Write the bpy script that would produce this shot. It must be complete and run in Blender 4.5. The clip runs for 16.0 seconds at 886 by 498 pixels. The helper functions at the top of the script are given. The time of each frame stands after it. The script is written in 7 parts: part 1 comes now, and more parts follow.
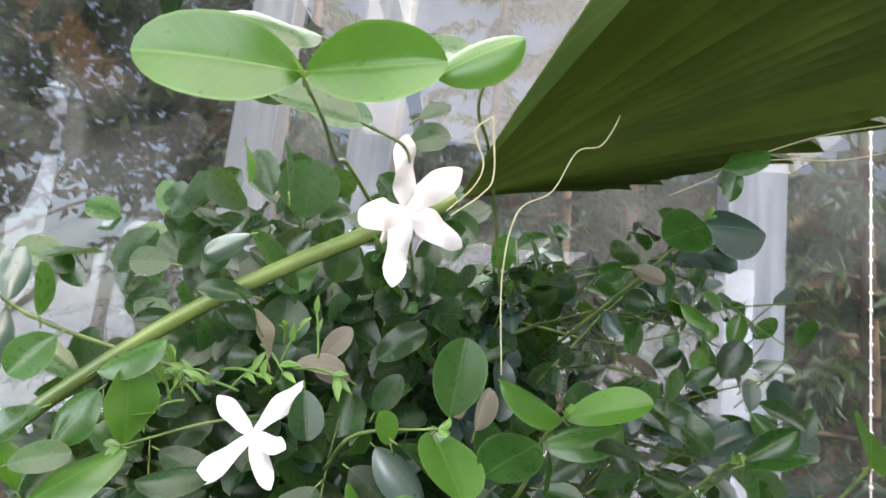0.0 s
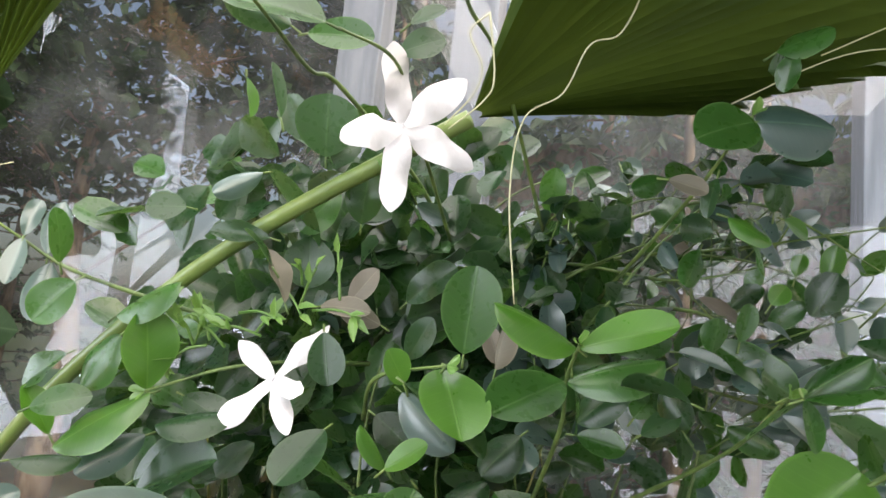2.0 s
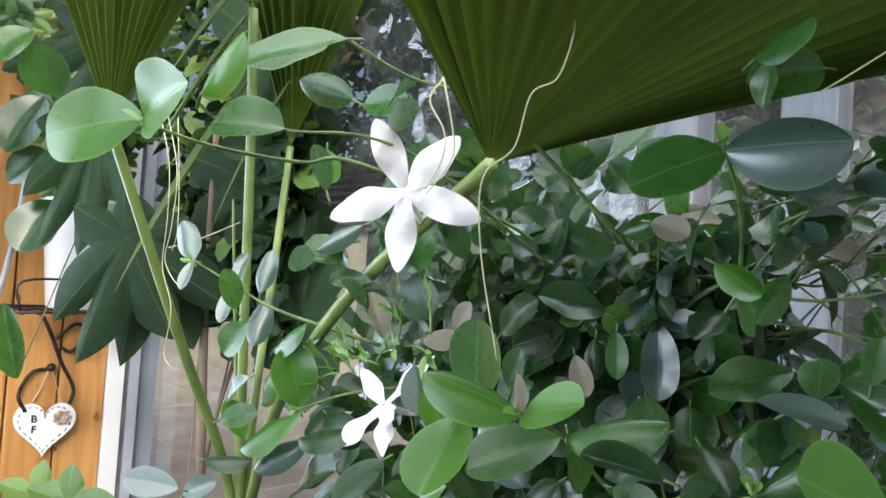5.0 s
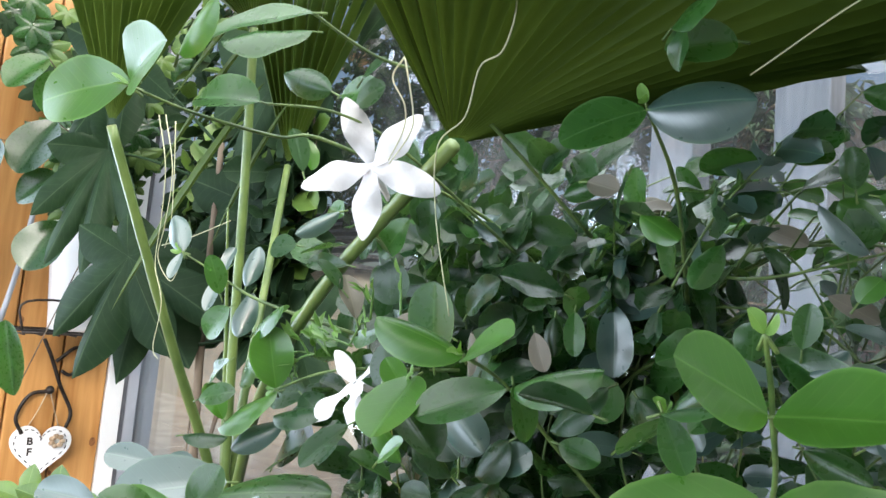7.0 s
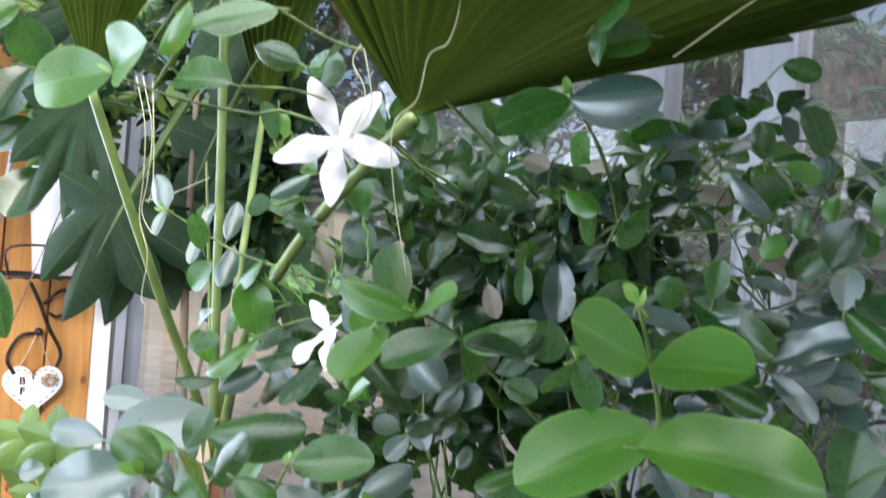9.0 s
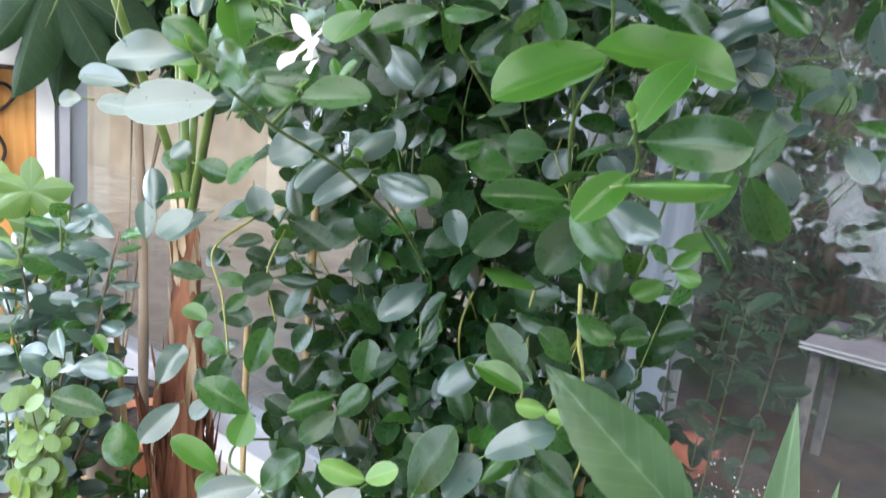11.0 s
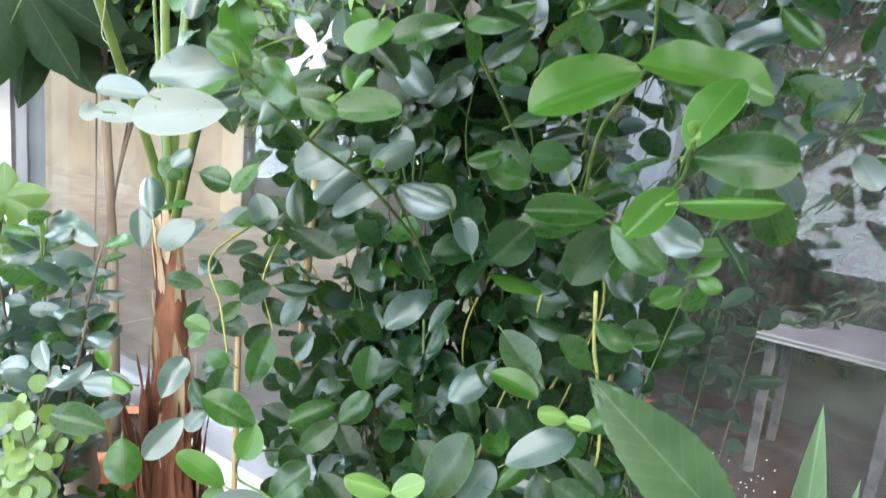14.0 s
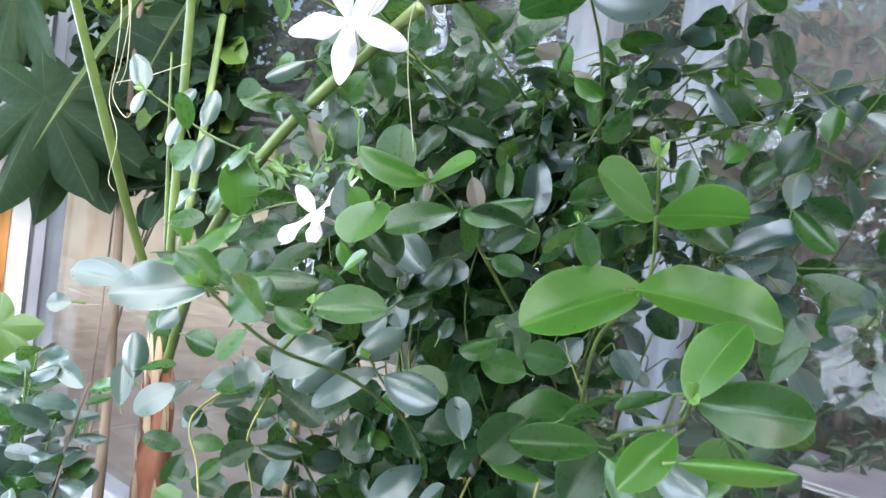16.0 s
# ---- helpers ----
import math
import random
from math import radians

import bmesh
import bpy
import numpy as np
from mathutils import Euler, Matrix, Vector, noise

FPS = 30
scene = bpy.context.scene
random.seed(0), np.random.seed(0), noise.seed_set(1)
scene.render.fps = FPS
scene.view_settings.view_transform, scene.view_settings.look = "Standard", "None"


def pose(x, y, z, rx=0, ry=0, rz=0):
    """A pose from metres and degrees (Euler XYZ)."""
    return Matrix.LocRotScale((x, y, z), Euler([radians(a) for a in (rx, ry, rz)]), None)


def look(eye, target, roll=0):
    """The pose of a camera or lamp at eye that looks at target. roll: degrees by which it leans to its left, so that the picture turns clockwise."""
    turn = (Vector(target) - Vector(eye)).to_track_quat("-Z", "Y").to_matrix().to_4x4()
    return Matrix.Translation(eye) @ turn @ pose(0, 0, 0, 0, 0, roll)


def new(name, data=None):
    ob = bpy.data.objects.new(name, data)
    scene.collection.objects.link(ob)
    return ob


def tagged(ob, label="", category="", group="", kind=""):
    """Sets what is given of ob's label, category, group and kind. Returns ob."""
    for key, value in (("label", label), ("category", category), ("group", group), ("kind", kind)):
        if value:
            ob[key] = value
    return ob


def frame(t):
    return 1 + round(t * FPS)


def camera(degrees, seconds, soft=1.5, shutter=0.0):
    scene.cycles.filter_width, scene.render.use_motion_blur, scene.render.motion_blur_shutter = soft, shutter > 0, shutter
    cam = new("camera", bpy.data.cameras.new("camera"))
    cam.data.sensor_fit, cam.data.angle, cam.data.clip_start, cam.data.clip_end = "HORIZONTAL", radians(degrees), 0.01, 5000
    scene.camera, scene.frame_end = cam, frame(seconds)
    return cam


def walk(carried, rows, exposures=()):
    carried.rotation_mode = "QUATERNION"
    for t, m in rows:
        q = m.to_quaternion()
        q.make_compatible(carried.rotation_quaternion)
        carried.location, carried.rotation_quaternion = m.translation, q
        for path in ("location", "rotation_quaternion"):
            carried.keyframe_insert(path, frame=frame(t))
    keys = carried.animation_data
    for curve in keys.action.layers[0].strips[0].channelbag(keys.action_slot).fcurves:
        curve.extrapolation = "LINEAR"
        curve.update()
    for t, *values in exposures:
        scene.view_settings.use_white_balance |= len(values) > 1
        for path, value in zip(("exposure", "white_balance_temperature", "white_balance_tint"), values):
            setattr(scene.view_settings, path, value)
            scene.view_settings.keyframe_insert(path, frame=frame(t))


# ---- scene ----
cam = camera(63.6, 16.0, shutter=0.5)
PATH = [
    (0, (0.027, -0.001, 1.352), (-0.132, 1.955, 1.735), 6.7),
    (0.5, (0.041, 0.006, 1.329), (-0.249, 1.92, 1.833), 8.5),
    (1, (0.054, 0.025, 1.33), (-0.317, 1.947, 1.742), 8.3),
    (1.5, (0.068, 0.037, 1.338), (-0.368, 1.959, 1.678), 6.6),
    (2, (0.074, 0.04, 1.339), (-0.422, 1.956, 1.63), 5.7),
    (2.5, (0.074, 0.044, 1.348), (-0.459, 1.957, 1.586), 4.8),
    (3, (0.11, 0.048, 1.365), (-0.577, 1.925, 1.437), 4.3),
    (3.5, (0.161, 0.079, 1.384), (-0.922, 1.76, 1.4), 5.3),
    (4, (0.187, 0.09, 1.393), (-1.11, 1.612, 1.436), 5.4),
    (4.2, (0.194, 0.094, 1.398), (-1.175, 1.552, 1.388), 4.3),
    (6.3, (0.243, 0.106, 1.367), (-1.221, 1.451, 1.587), 5.3),
    (6.5, (0.244, 0.106, 1.362), (-1.212, 1.461, 1.565), 5.1),
    (7, (0.251, 0.106, 1.358), (-1.201, 1.466, 1.563), 5.0),
    (7.5, (0.253, 0.107, 1.356), (-1.19, 1.483, 1.51), 4.7),
    (8, (0.272, 0.096, 1.375), (-1.165, 1.483, 1.47), 4.2),
    (8.5, (0.283, 0.088, 1.383), (-1.147, 1.485, 1.449), 3.8),
    (9, (0.289, 0.085, 1.371), (-1.126, 1.498, 1.394), 4.2),
    (9.5, (0.304, 0.094, 1.346), (-1.071, 1.54, 1.219), 4.4),
    (10, (0.332, 0.077, 1.323), (-1.107, 1.457, 1.162), 6.1),
    (10.2, (0.334, 0.053, 1.314), (-1.064, 1.469, 1.115), 6.0),
    (12.3, (0.286, 0.022, 1.254), (-0.855, 1.555, 0.662), 5.7),
    (12.5, (0.283, 0.026, 1.251), (-0.851, 1.558, 0.647), 6.1),
    (13, (0.281, 0.032, 1.249), (-0.878, 1.555, 0.669), 5.8),
    (13.5, (0.287, 0.024, 1.27), (-0.88, 1.57, 0.771), 5.4),
    (14, (0.29, 0.008, 1.289), (-0.851, 1.602, 0.892), 5.7),
    (14.5, (0.295, -0.012, 1.309), (-0.84, 1.602, 0.98), 5.8),
    (15, (0.29, -0.017, 1.325), (-0.843, 1.612, 1.078), 6.3),
    (15.5, (0.285, 0.0, 1.335), (-0.872, 1.623, 1.168), 6.9),
    (16, (0.28, 0.036, 1.333), (-0.947, 1.611, 1.226), 8.1),
]
walk(cam, [(t, look(eye, target, roll)) for t, eye, target, roll in PATH], [(0, -0.08, 7300, 17), (2.5, -0.2, 7350, 16), (4, -0.3, 6800, 13), (7, -0.15, 6500, 11), (9, -0.05, 6400, 15), (10, 0.1, 6300, 15), (12.5, 0.1, 6800, 8), (13.5, 0.28, 6700, 8), (15, 0.3, 6350, 13), (16, 0.25, 6300, 14)])

# ---- world and light ----
world = bpy.data.worlds.new("sky")
scene.world = world
world.use_nodes = True
wn = world.node_tree.nodes
sky = wn.new("ShaderNodeTexSky")
sky.sky_type = "NISHITA"
sky.sun_disc = False
sky.dust_density = 6.0
sky.sun_elevation = radians(26)
sky.sun_rotation = radians(121)
world.node_tree.links.new(sky.outputs[0], wn["Background"].inputs[0])
wn["Background"].inputs[1].default_value = 0.14


def lamp(name, kind, m, power, size=(1, 1), colour=(1, 1, 1), angle=0.0):
    data = bpy.data.lights.new(name, kind)
    data.energy, data.color = power, colour
    if kind == "AREA":
        data.shape, data.size, data.size_y = "RECTANGLE", size[0], size[1]
    else:
        data.angle = radians(angle)
    ob = new(name, data)
    ob.matrix_world = m
    return ob


lamp("sun", "SUN", look((8, -4.5, 5.5), (0, 0.4, 1)), 4.0, colour=(1.0, 0.96, 0.9), angle=12)
# daylight in rear and side windows; unseen roof lamp added for brightness
lamp("roof_fill", "AREA", look((0.35, -0.85, 2.62), (0.34, -0.85, 1.0)), 150, (3.0, 2.2), (0.94, 0.965, 1.0))
lamp("daylight_side", "AREA", look((-1.46, -0.77, 1.60), (0.0, -0.77, 1.60)), 92, (1.9, 1.2), (0.68, 0.82, 1.0))
lamp("daylight_rear", "AREA", look((0.3, -2.62, 1.43), (0.3, 0.5, 1.43)), 108, (2.4, 1.6), (0.72, 0.84, 1.0))

lamp("daylight_front", "AREA", look((0.0, 0.745, 2.27), (0.0, 0.30, 1.25)), 26, (2.4, 0.46), (0.86, 0.93, 1.0))

# ---- materials ----


def material(name, colour, rough=0.5, metal=0.0, spec=0.5):
    m = bpy.data.materials.new(name)
    m.use_nodes = True
    b = m.node_tree.nodes["Principled BSDF"]
    b.inputs["Base Color"].default_value = (*colour, 1)
    b.inputs["Roughness"].default_value = rough
    b.inputs["Metallic"].default_value = metal
    b.inputs["Specular IOR Level"].default_value = spec
    return m


def mixed(m, dark, light, scale, detail=4.0, stretch=(1, 1, 1), low=0.35, high=0.65, bump=0.0, bump_scale=None, coord="Object"):
    """Colour that wanders between two tones, with a relief of its own."""
    t = m.node_tree
    n, link = t.nodes, t.links.new
    b = n["Principled BSDF"]
    where = n.new("ShaderNodeTexCoord")
    mapping = n.new("ShaderNodeMapping")
    mapping.inputs["Scale"].default_value = stretch
    link(where.outputs[coord], mapping.inputs["Vector"])
    tex = n.new("ShaderNodeTexNoise")
    tex.inputs["Scale"].default_value = scale
    tex.inputs["Detail"].default_value = detail
    link(mapping.outputs[0], tex.inputs["Vector"])
    ramp = n.new("ShaderNodeValToRGB")
    ramp.color_ramp.elements[0].position, ramp.color_ramp.elements[1].position = low, high
    ramp.color_ramp.elements[0].color, ramp.color_ramp.elements[1].color = (*dark, 1), (*light, 1)
    link(tex.outputs["Fac"], ramp.inputs[0])
    link(ramp.outputs[0], b.inputs["Base Color"])
    if bump:
        fine = n.new("ShaderNodeTexNoise")
        fine.inputs["Scale"].default_value = bump_scale or scale * 3
        fine.inputs["Detail"].default_value = 5
        link(mapping.outputs[0], fine.inputs["Vector"])
        bm = n.new("ShaderNodeBump")
        bm.inputs["Strength"].default_value = bump
        bm.inputs["Distance"].default_value = 0.002
        link(fine.outputs["Fac"], bm.inputs["Height"])
        link(bm.outputs[0], b.inputs["Normal"])
    return m


def leaf_material(name, dark, light, vein, rough=0.32, thin=0.18, glow=(0.25, 0.5, 0.05), relief=0.25, patch=34.0, spec=0.6):
    """A leaf: blotched green, a paler midrib along its length, faint side veins, some light let through."""
    m = bpy.data.materials.new(name)
    m.use_nodes = True
    n, link = m.node_tree.nodes, m.node_tree.links.new
    b = n["Principled BSDF"]
    b.inputs["Specular IOR Level"].default_value = spec
    uv = n.new("ShaderNodeTexCoord")
    info = n.new("ShaderNodeObjectInfo")
    geo = n.new("ShaderNodeNewGeometry")
    noise_tex = n.new("ShaderNodeTexNoise")
    noise_tex.inputs["Scale"].default_value = patch
    noise_tex.inputs["Detail"].default_value = 3
    link(geo.outputs["Position"], noise_tex.inputs["Vector"])
    both = n.new("ShaderNodeMath")
    both.operation = "ADD"
    link(noise_tex.outputs["Fac"], both.inputs[0])
    rnd = n.new("ShaderNodeMath")
    rnd.operation = "ADD"
    link(info.outputs["Random"], rnd.inputs[0])
    link(geo.outputs["Random Per Island"], rnd.inputs[1])
    half = n.new("ShaderNodeMath")
    half.operation = "MULTIPLY_ADD"
    half.inputs[1].default_value, half.inputs[2].default_value = 0.44, -0.44
    link(rnd.outputs[0], half.inputs[0])
    link(half.outputs[0], both.inputs[1])
    ramp = n.new("ShaderNodeValToRGB")
    ramp.color_ramp.elements[0].position, ramp.color_ramp.elements[1].position = 0.2, 0.8
    ramp.color_ramp.elements[0].color, ramp.color_ramp.elements[1].color = (*dark, 1), (*light, 1)
    link(both.outputs[0], ramp.inputs[0])
    # the midrib lies where u is one half
    split = n.new("ShaderNodeSeparateXYZ")
    link(uv.outputs["UV"], split.inputs[0])
    off = n.new("ShaderNodeMath")
    off.operation = "SUBTRACT"
    off.inputs[1].default_value = 0.5
    link(split.outputs[0], off.inputs[0])
    size = n.new("ShaderNodeMath")
    size.operation = "ABSOLUTE"
    link(off.outputs[0], size.inputs[0])
    rib = n.new("ShaderNodeMapRange")
    rib.inputs[1].default_value, rib.inputs[2].default_value = 0.006, 0.022
    rib.inputs[3].default_value, rib.inputs[4].default_value = 0.55, 0.0
    link(size.outputs[0], rib.inputs[0])
    # side veins run out and forwards from the midrib
    slant = n.new("ShaderNodeMath")
    slant.operation = "MULTIPLY_ADD"
    slant.inputs[1].default_value = -0.55
    link(size.outputs[0], slant.inputs[0])
    link(split.outputs[1], slant.inputs[2])
    wave = n.new("ShaderNodeMath")
    wave.operation = "PINGPONG"
    wave.inputs[1].default_value = 0.055
    link(slant.outputs[0], wave.inputs[0])
    side = n.new("ShaderNodeMapRange")
    side.inputs[1].default_value, side.inputs[2].default_value = 0.0, 0.012
    side.inputs[3].default_value, side.inputs[4].default_value = 0.13, 0.0
    link(wave.outputs[0], side.inputs[0])
    veins = n.new("ShaderNodeMath")
    veins.operation = "MAXIMUM"
    link(rib.outputs[0], veins.inputs[0])
    link(side.outputs[0], veins.inputs[1])
    # edge light along the blade, painted as a thin pale rim
    edge_map = n.new("ShaderNodeUVMap")
    edge_map.uv_map = "edge"
    edge_split = n.new("ShaderNodeSeparateXYZ")
    link(edge_map.outputs[0], edge_split.inputs[0])
    rim_light = n.new("ShaderNodeMapRange")
    rim_light.inputs[1].default_value, rim_light.inputs[2].default_value = 0.90, 0.98
    rim_light.inputs[3].default_value, rim_light.inputs[4].default_value = 0.0, 0.65
    link(edge_split.outputs[0], rim_light.inputs[0])
    pale_part = n.new("ShaderNodeMath")
    pale_part.operation = "MAXIMUM"
    link(veins.outputs[0], pale_part.inputs[0])
    link(rim_light.outputs[0], pale_part.inputs[1])
    mix = n.new("ShaderNodeMix")
    mix.data_type = "RGBA"
    link(pale_part.outputs[0], mix.inputs[0])
    link(ramp.outputs[0], mix.inputs[6])
    mix.inputs[7].default_value = (*vein, 1)
    link(mix.outputs[2], b.inputs["Base Color"])
    dirt = n.new("ShaderNodeTexNoise")
    dirt.inputs["Scale"].default_value = 220
    link(geo.outputs["Position"], dirt.inputs["Vector"])
    gloss = n.new("ShaderNodeMapRange")
    gloss.inputs[3].default_value, gloss.inputs[4].default_value = rough - 0.04, rough + 0.14
    link(dirt.outputs["Fac"], gloss.inputs[0])
    link(gloss.outputs[0], b.inputs["Roughness"])
    bump = n.new("ShaderNodeBump")
    bump.inputs["Strength"].default_value = relief
    bump.inputs["Distance"].default_value = 0.0006
    bump.invert = True
    link(veins.outputs[0], bump.inputs["Height"])
    link(bump.outputs[0], b.inputs["Normal"])
    through_leaf = n.new("ShaderNodeBsdfTranslucent")
    through_leaf.inputs[0].default_value = (*glow, 1)
    blend = n.new("ShaderNodeMixShader")
    blend.inputs[0].default_value = thin
    link(b.outputs[0], blend.inputs[1])
    link(through_leaf.outputs[0], blend.inputs[2])
    link(blend.outputs[0], n["Material Output"].inputs[0])
    return m


LEAF = {
    # darkest tone carries the shade of the shrub's depth in its colour
    "d": leaf_material("leaf_dark_shade", (0.005, 0.021, 0.007), (0.016, 0.055, 0.018), (0.045, 0.095, 0.036), 0.24, 0.16, (0.13, 0.28, 0.05), spec=0.45),
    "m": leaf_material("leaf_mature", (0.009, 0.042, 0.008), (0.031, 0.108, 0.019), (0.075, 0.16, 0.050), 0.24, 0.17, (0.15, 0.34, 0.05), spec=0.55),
    "y": leaf_material("leaf_fresh", (0.027, 0.096, 0.012), (0.056, 0.162, 0.022), (0.11, 0.24, 0.05), 0.27, 0.16, (0.16, 0.42, 0.02)),
    "g": leaf_material("leaf_glossy", (0.022, 0.085, 0.008), (0.045, 0.140, 0.014), (0.09, 0.21, 0.035), 0.26, 0.11, (0.14, 0.40, 0.015), spec=0.55),
    "Y": leaf_material("leaf_youngest", (0.095, 0.215, 0.045), (0.170, 0.310, 0.080), (0.29, 0.45, 0.14), 0.32, 0.20),
    "p": leaf_material("leaf_dry", (0.070, 0.072, 0.045), (0.19, 0.165, 0.125), (0.26, 0.24, 0.17), 0.5, 0.10, (0.3, 0.28, 0.18)),
    # bluish sky sheen is put into this waxy tone's base colour
    "b": leaf_material("leaf_waxy_sheen", (0.032, 0.068, 0.056), (0.066, 0.115, 0.100), (0.09, 0.165, 0.11), 0.26, 0.06, (0.14, 0.3, 0.08), spec=1.0),
}
LEAF["b"].node_tree.nodes["Principled BSDF"].inputs["IOR"].default_value = 1.53
PALM = leaf_material("palm_blade", (0.020, 0.044, 0.004), (0.056, 0.096, 0.012), (0.110, 0.155, 0.030), 0.5, 0.10, (0.20, 0.30, 0.04), 0.5, 18, 0.15)
FATSIA = leaf_material("fatsia_leaf", (0.009, 0.024, 0.009), (0.022, 0.048, 0.020), (0.055, 0.090, 0.042), 0.5, 0.05, (0.10, 0.24, 0.05), spec=0.12)
ROUNDLEAF = leaf_material("round_leaf", (0.055, 0.120, 0.016), (0.115, 0.200, 0.032), (0.20, 0.31, 0.08), 0.38, 0.14, (0.24, 0.4, 0.08))
SERRATE = leaf_material("serrate_leaf", (0.036, 0.082, 0.028), (0.074, 0.140, 0.056), (0.15, 0.23, 0.11), 0.36, 0.12, (0.18, 0.34, 0.10), relief=0.6)
BLADE = leaf_material("strap_leaf", (0.085, 0.160, 0.080), (0.140, 0.230, 0.120), (0.21, 0.33, 0.17), 0.38, 0.12, (0.2, 0.36, 0.12))
PETAL = mixed(material("petal", (0.85, 0.84, 0.82), 0.55), (0.70, 0.68, 0.68), (0.80, 0.785, 0.78), 60, bump=0.3, bump_scale=260)
TWIG = mixed(material("green_twig", (0.10, 0.18, 0.04), 0.5), (0.05, 0.095, 0.025), (0.13, 0.20, 0.05), 90, bump=0.3)
VINE = mixed(material("yellow_vine", (0.3, 0.3, 0.08), 0.5), (0.20, 0.24, 0.05), (0.42, 0.40, 0.13), 60, bump=0.3)
PETIOLE = mixed(material("petiole", (0.2, 0.3, 0.07), 0.4), (0.065, 0.115, 0.026), (0.15, 0.215, 0.055), 22, bump=0.15, bump_scale=200)
FIBRE = mixed(material("fibre", (0.3, 0.13, 0.07), 0.8), (0.10, 0.030, 0.016), (0.36, 0.155, 0.085), 40, 6, (1, 1, 0.12), bump=0.8, bump_scale=160)
PALE_FIBRE = mixed(material("pale_fibre", (0.5, 0.4, 0.28), 0.8), (0.36, 0.24, 0.14), (0.62, 0.50, 0.36), 60, 5, (1, 1, 0.2), bump=0.5)
THREAD = material("thread", (0.50, 0.50, 0.30), 0.6)
BAMBOO = mixed(material("bamboo", (0.5, 0.36, 0.18), 0.5), (0.42, 0.28, 0.13), (0.66, 0.50, 0.28), 30, 4, (1, 1, 0.15), bump=0.2)
SOIL = mixed(material("soil", (0.03, 0.02, 0.018), 0.95), (0.012, 0.008, 0.007), (0.070, 0.045, 0.035), 90, 8, bump=1.0, bump_scale=260)
WHITE_POT = mixed(material("white_glaze", (0.8, 0.8, 0.78), 0.3), (0.70, 0.70, 0.69), (0.82, 0.82, 0.81), 9, bump=0.05)
PLASTIC = mixed(material("black_plastic", (0.03, 0.03, 0.035), 0.35), (0.020, 0.020, 0.024), (0.055, 0.055, 0.062), 30)
CLEARPOT = mixed(material("grey_plastic", (0.5, 0.5, 0.5), 0.25), (0.40, 0.40, 0.41), (0.58, 0.58, 0.59), 30)
PINE = mixed(material("pine", (0.55, 0.28, 0.09), 0.45), (0.44, 0.195, 0.050), (0.62, 0.325, 0.110), 7, 6, (9, 9, 0.7), 0.3, 0.7, bump=0.12, bump_scale=40)
KNOT = mixed(material("pine_knot", (0.2, 0.08, 0.03), 0.5), (0.16, 0.06, 0.02), (0.30, 0.12, 0.04), 120)
PAINT = mixed(material("white_paint", (0.8, 0.8, 0.79), 0.4), (0.74, 0.74, 0.73), (0.83, 0.83, 0.82), 5, bump=0.06, bump_scale=60)
SEAL = mixed(material("grey_seal", (0.10, 0.10, 0.11), 0.6), (0.06, 0.06, 0.07), (0.14, 0.14, 0.15), 20)
FRAME_GREY = mixed(material("grey_frame", (0.4, 0.42, 0.45), 0.4), (0.34, 0.36, 0.40), (0.46, 0.48, 0.53), 6, bump=0.05)
BLACK_IRON = mixed(material("black_iron", (0.03, 0.025, 0.022), 0.5, 0.6), (0.018, 0.015, 0.014), (0.06, 0.05, 0.045), 60, bump=0.2)
# unseen room plaster darkened in colour to hold back fill light
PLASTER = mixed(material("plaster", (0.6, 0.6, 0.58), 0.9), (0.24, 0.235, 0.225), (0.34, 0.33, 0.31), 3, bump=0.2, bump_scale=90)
FLOOR = mixed(material("floor_tile", (0.3, 0.28, 0.25), 0.4), (0.085, 0.072, 0.060), (0.17, 0.145, 0.12), 5, bump=0.1)
CLOTH = mixed(material("white_blind", (0.78, 0.77, 0.74), 0.9), (0.68, 0.67, 0.64), (0.80, 0.79, 0.77), 12, 5, (1, 1, 4), bump=0.3, bump_scale=300)
RED_CLAY = mixed(material("red_clay", (0.3, 0.1, 0.06), 0.8), (0.13, 0.032, 0.020), (0.26, 0.080, 0.050), 14, bump=0.2)
TERRACOTTA = mixed(material("terracotta", (0.42, 0.16, 0.09), 0.8), (0.32, 0.11, 0.06), (0.50, 0.22, 0.13), 14, bump=0.2)
HOUSE = mixed(material("render_wall", (0.5, 0.46, 0.40), 0.9), (0.33, 0.295, 0.25), (0.47, 0.43, 0.37), 2, 6, bump=0.2, bump_scale=60)
LILAC = mixed(material("lilac_paint", (0.5, 0.48, 0.56), 0.4), (0.28, 0.26, 0.34), (0.40, 0.38, 0.46), 6, bump=0.05)
CONIFER = leaf_material("conifer_needles", (0.036, 0.075, 0.045), (0.085, 0.150, 0.095), (0.08, 0.14, 0.08), 0.6, 0.1, relief=0.0, patch=3)
SLAB = mixed(material("patio_slab", (0.46, 0.43, 0.38), 0.9), (0.38, 0.35, 0.31), (0.54, 0.50, 0.45), 4, 6, bump=0.3, bump_scale=60)
GRASS = mixed(material("lawn", (0.06, 0.12, 0.03), 0.9), (0.022, 0.042, 0.014), (0.055, 0.088, 0.028), 3, 8, bump=0.6, bump_scale=60)
BED_SOIL = mixed(material("bed_soil", (0.05, 0.02, 0.01), 0.95), (0.016, 0.007, 0.003), (0.060, 0.024, 0.010), 5, 8, bump=1.0, bump_scale=40)
BARK = mixed(material("bark", (0.12, 0.09, 0.06), 0.9), (0.07, 0.05, 0.035), (0.22, 0.17, 0.12), 18, 6, (1, 1, 0.3), bump=0.8, bump_scale=50)
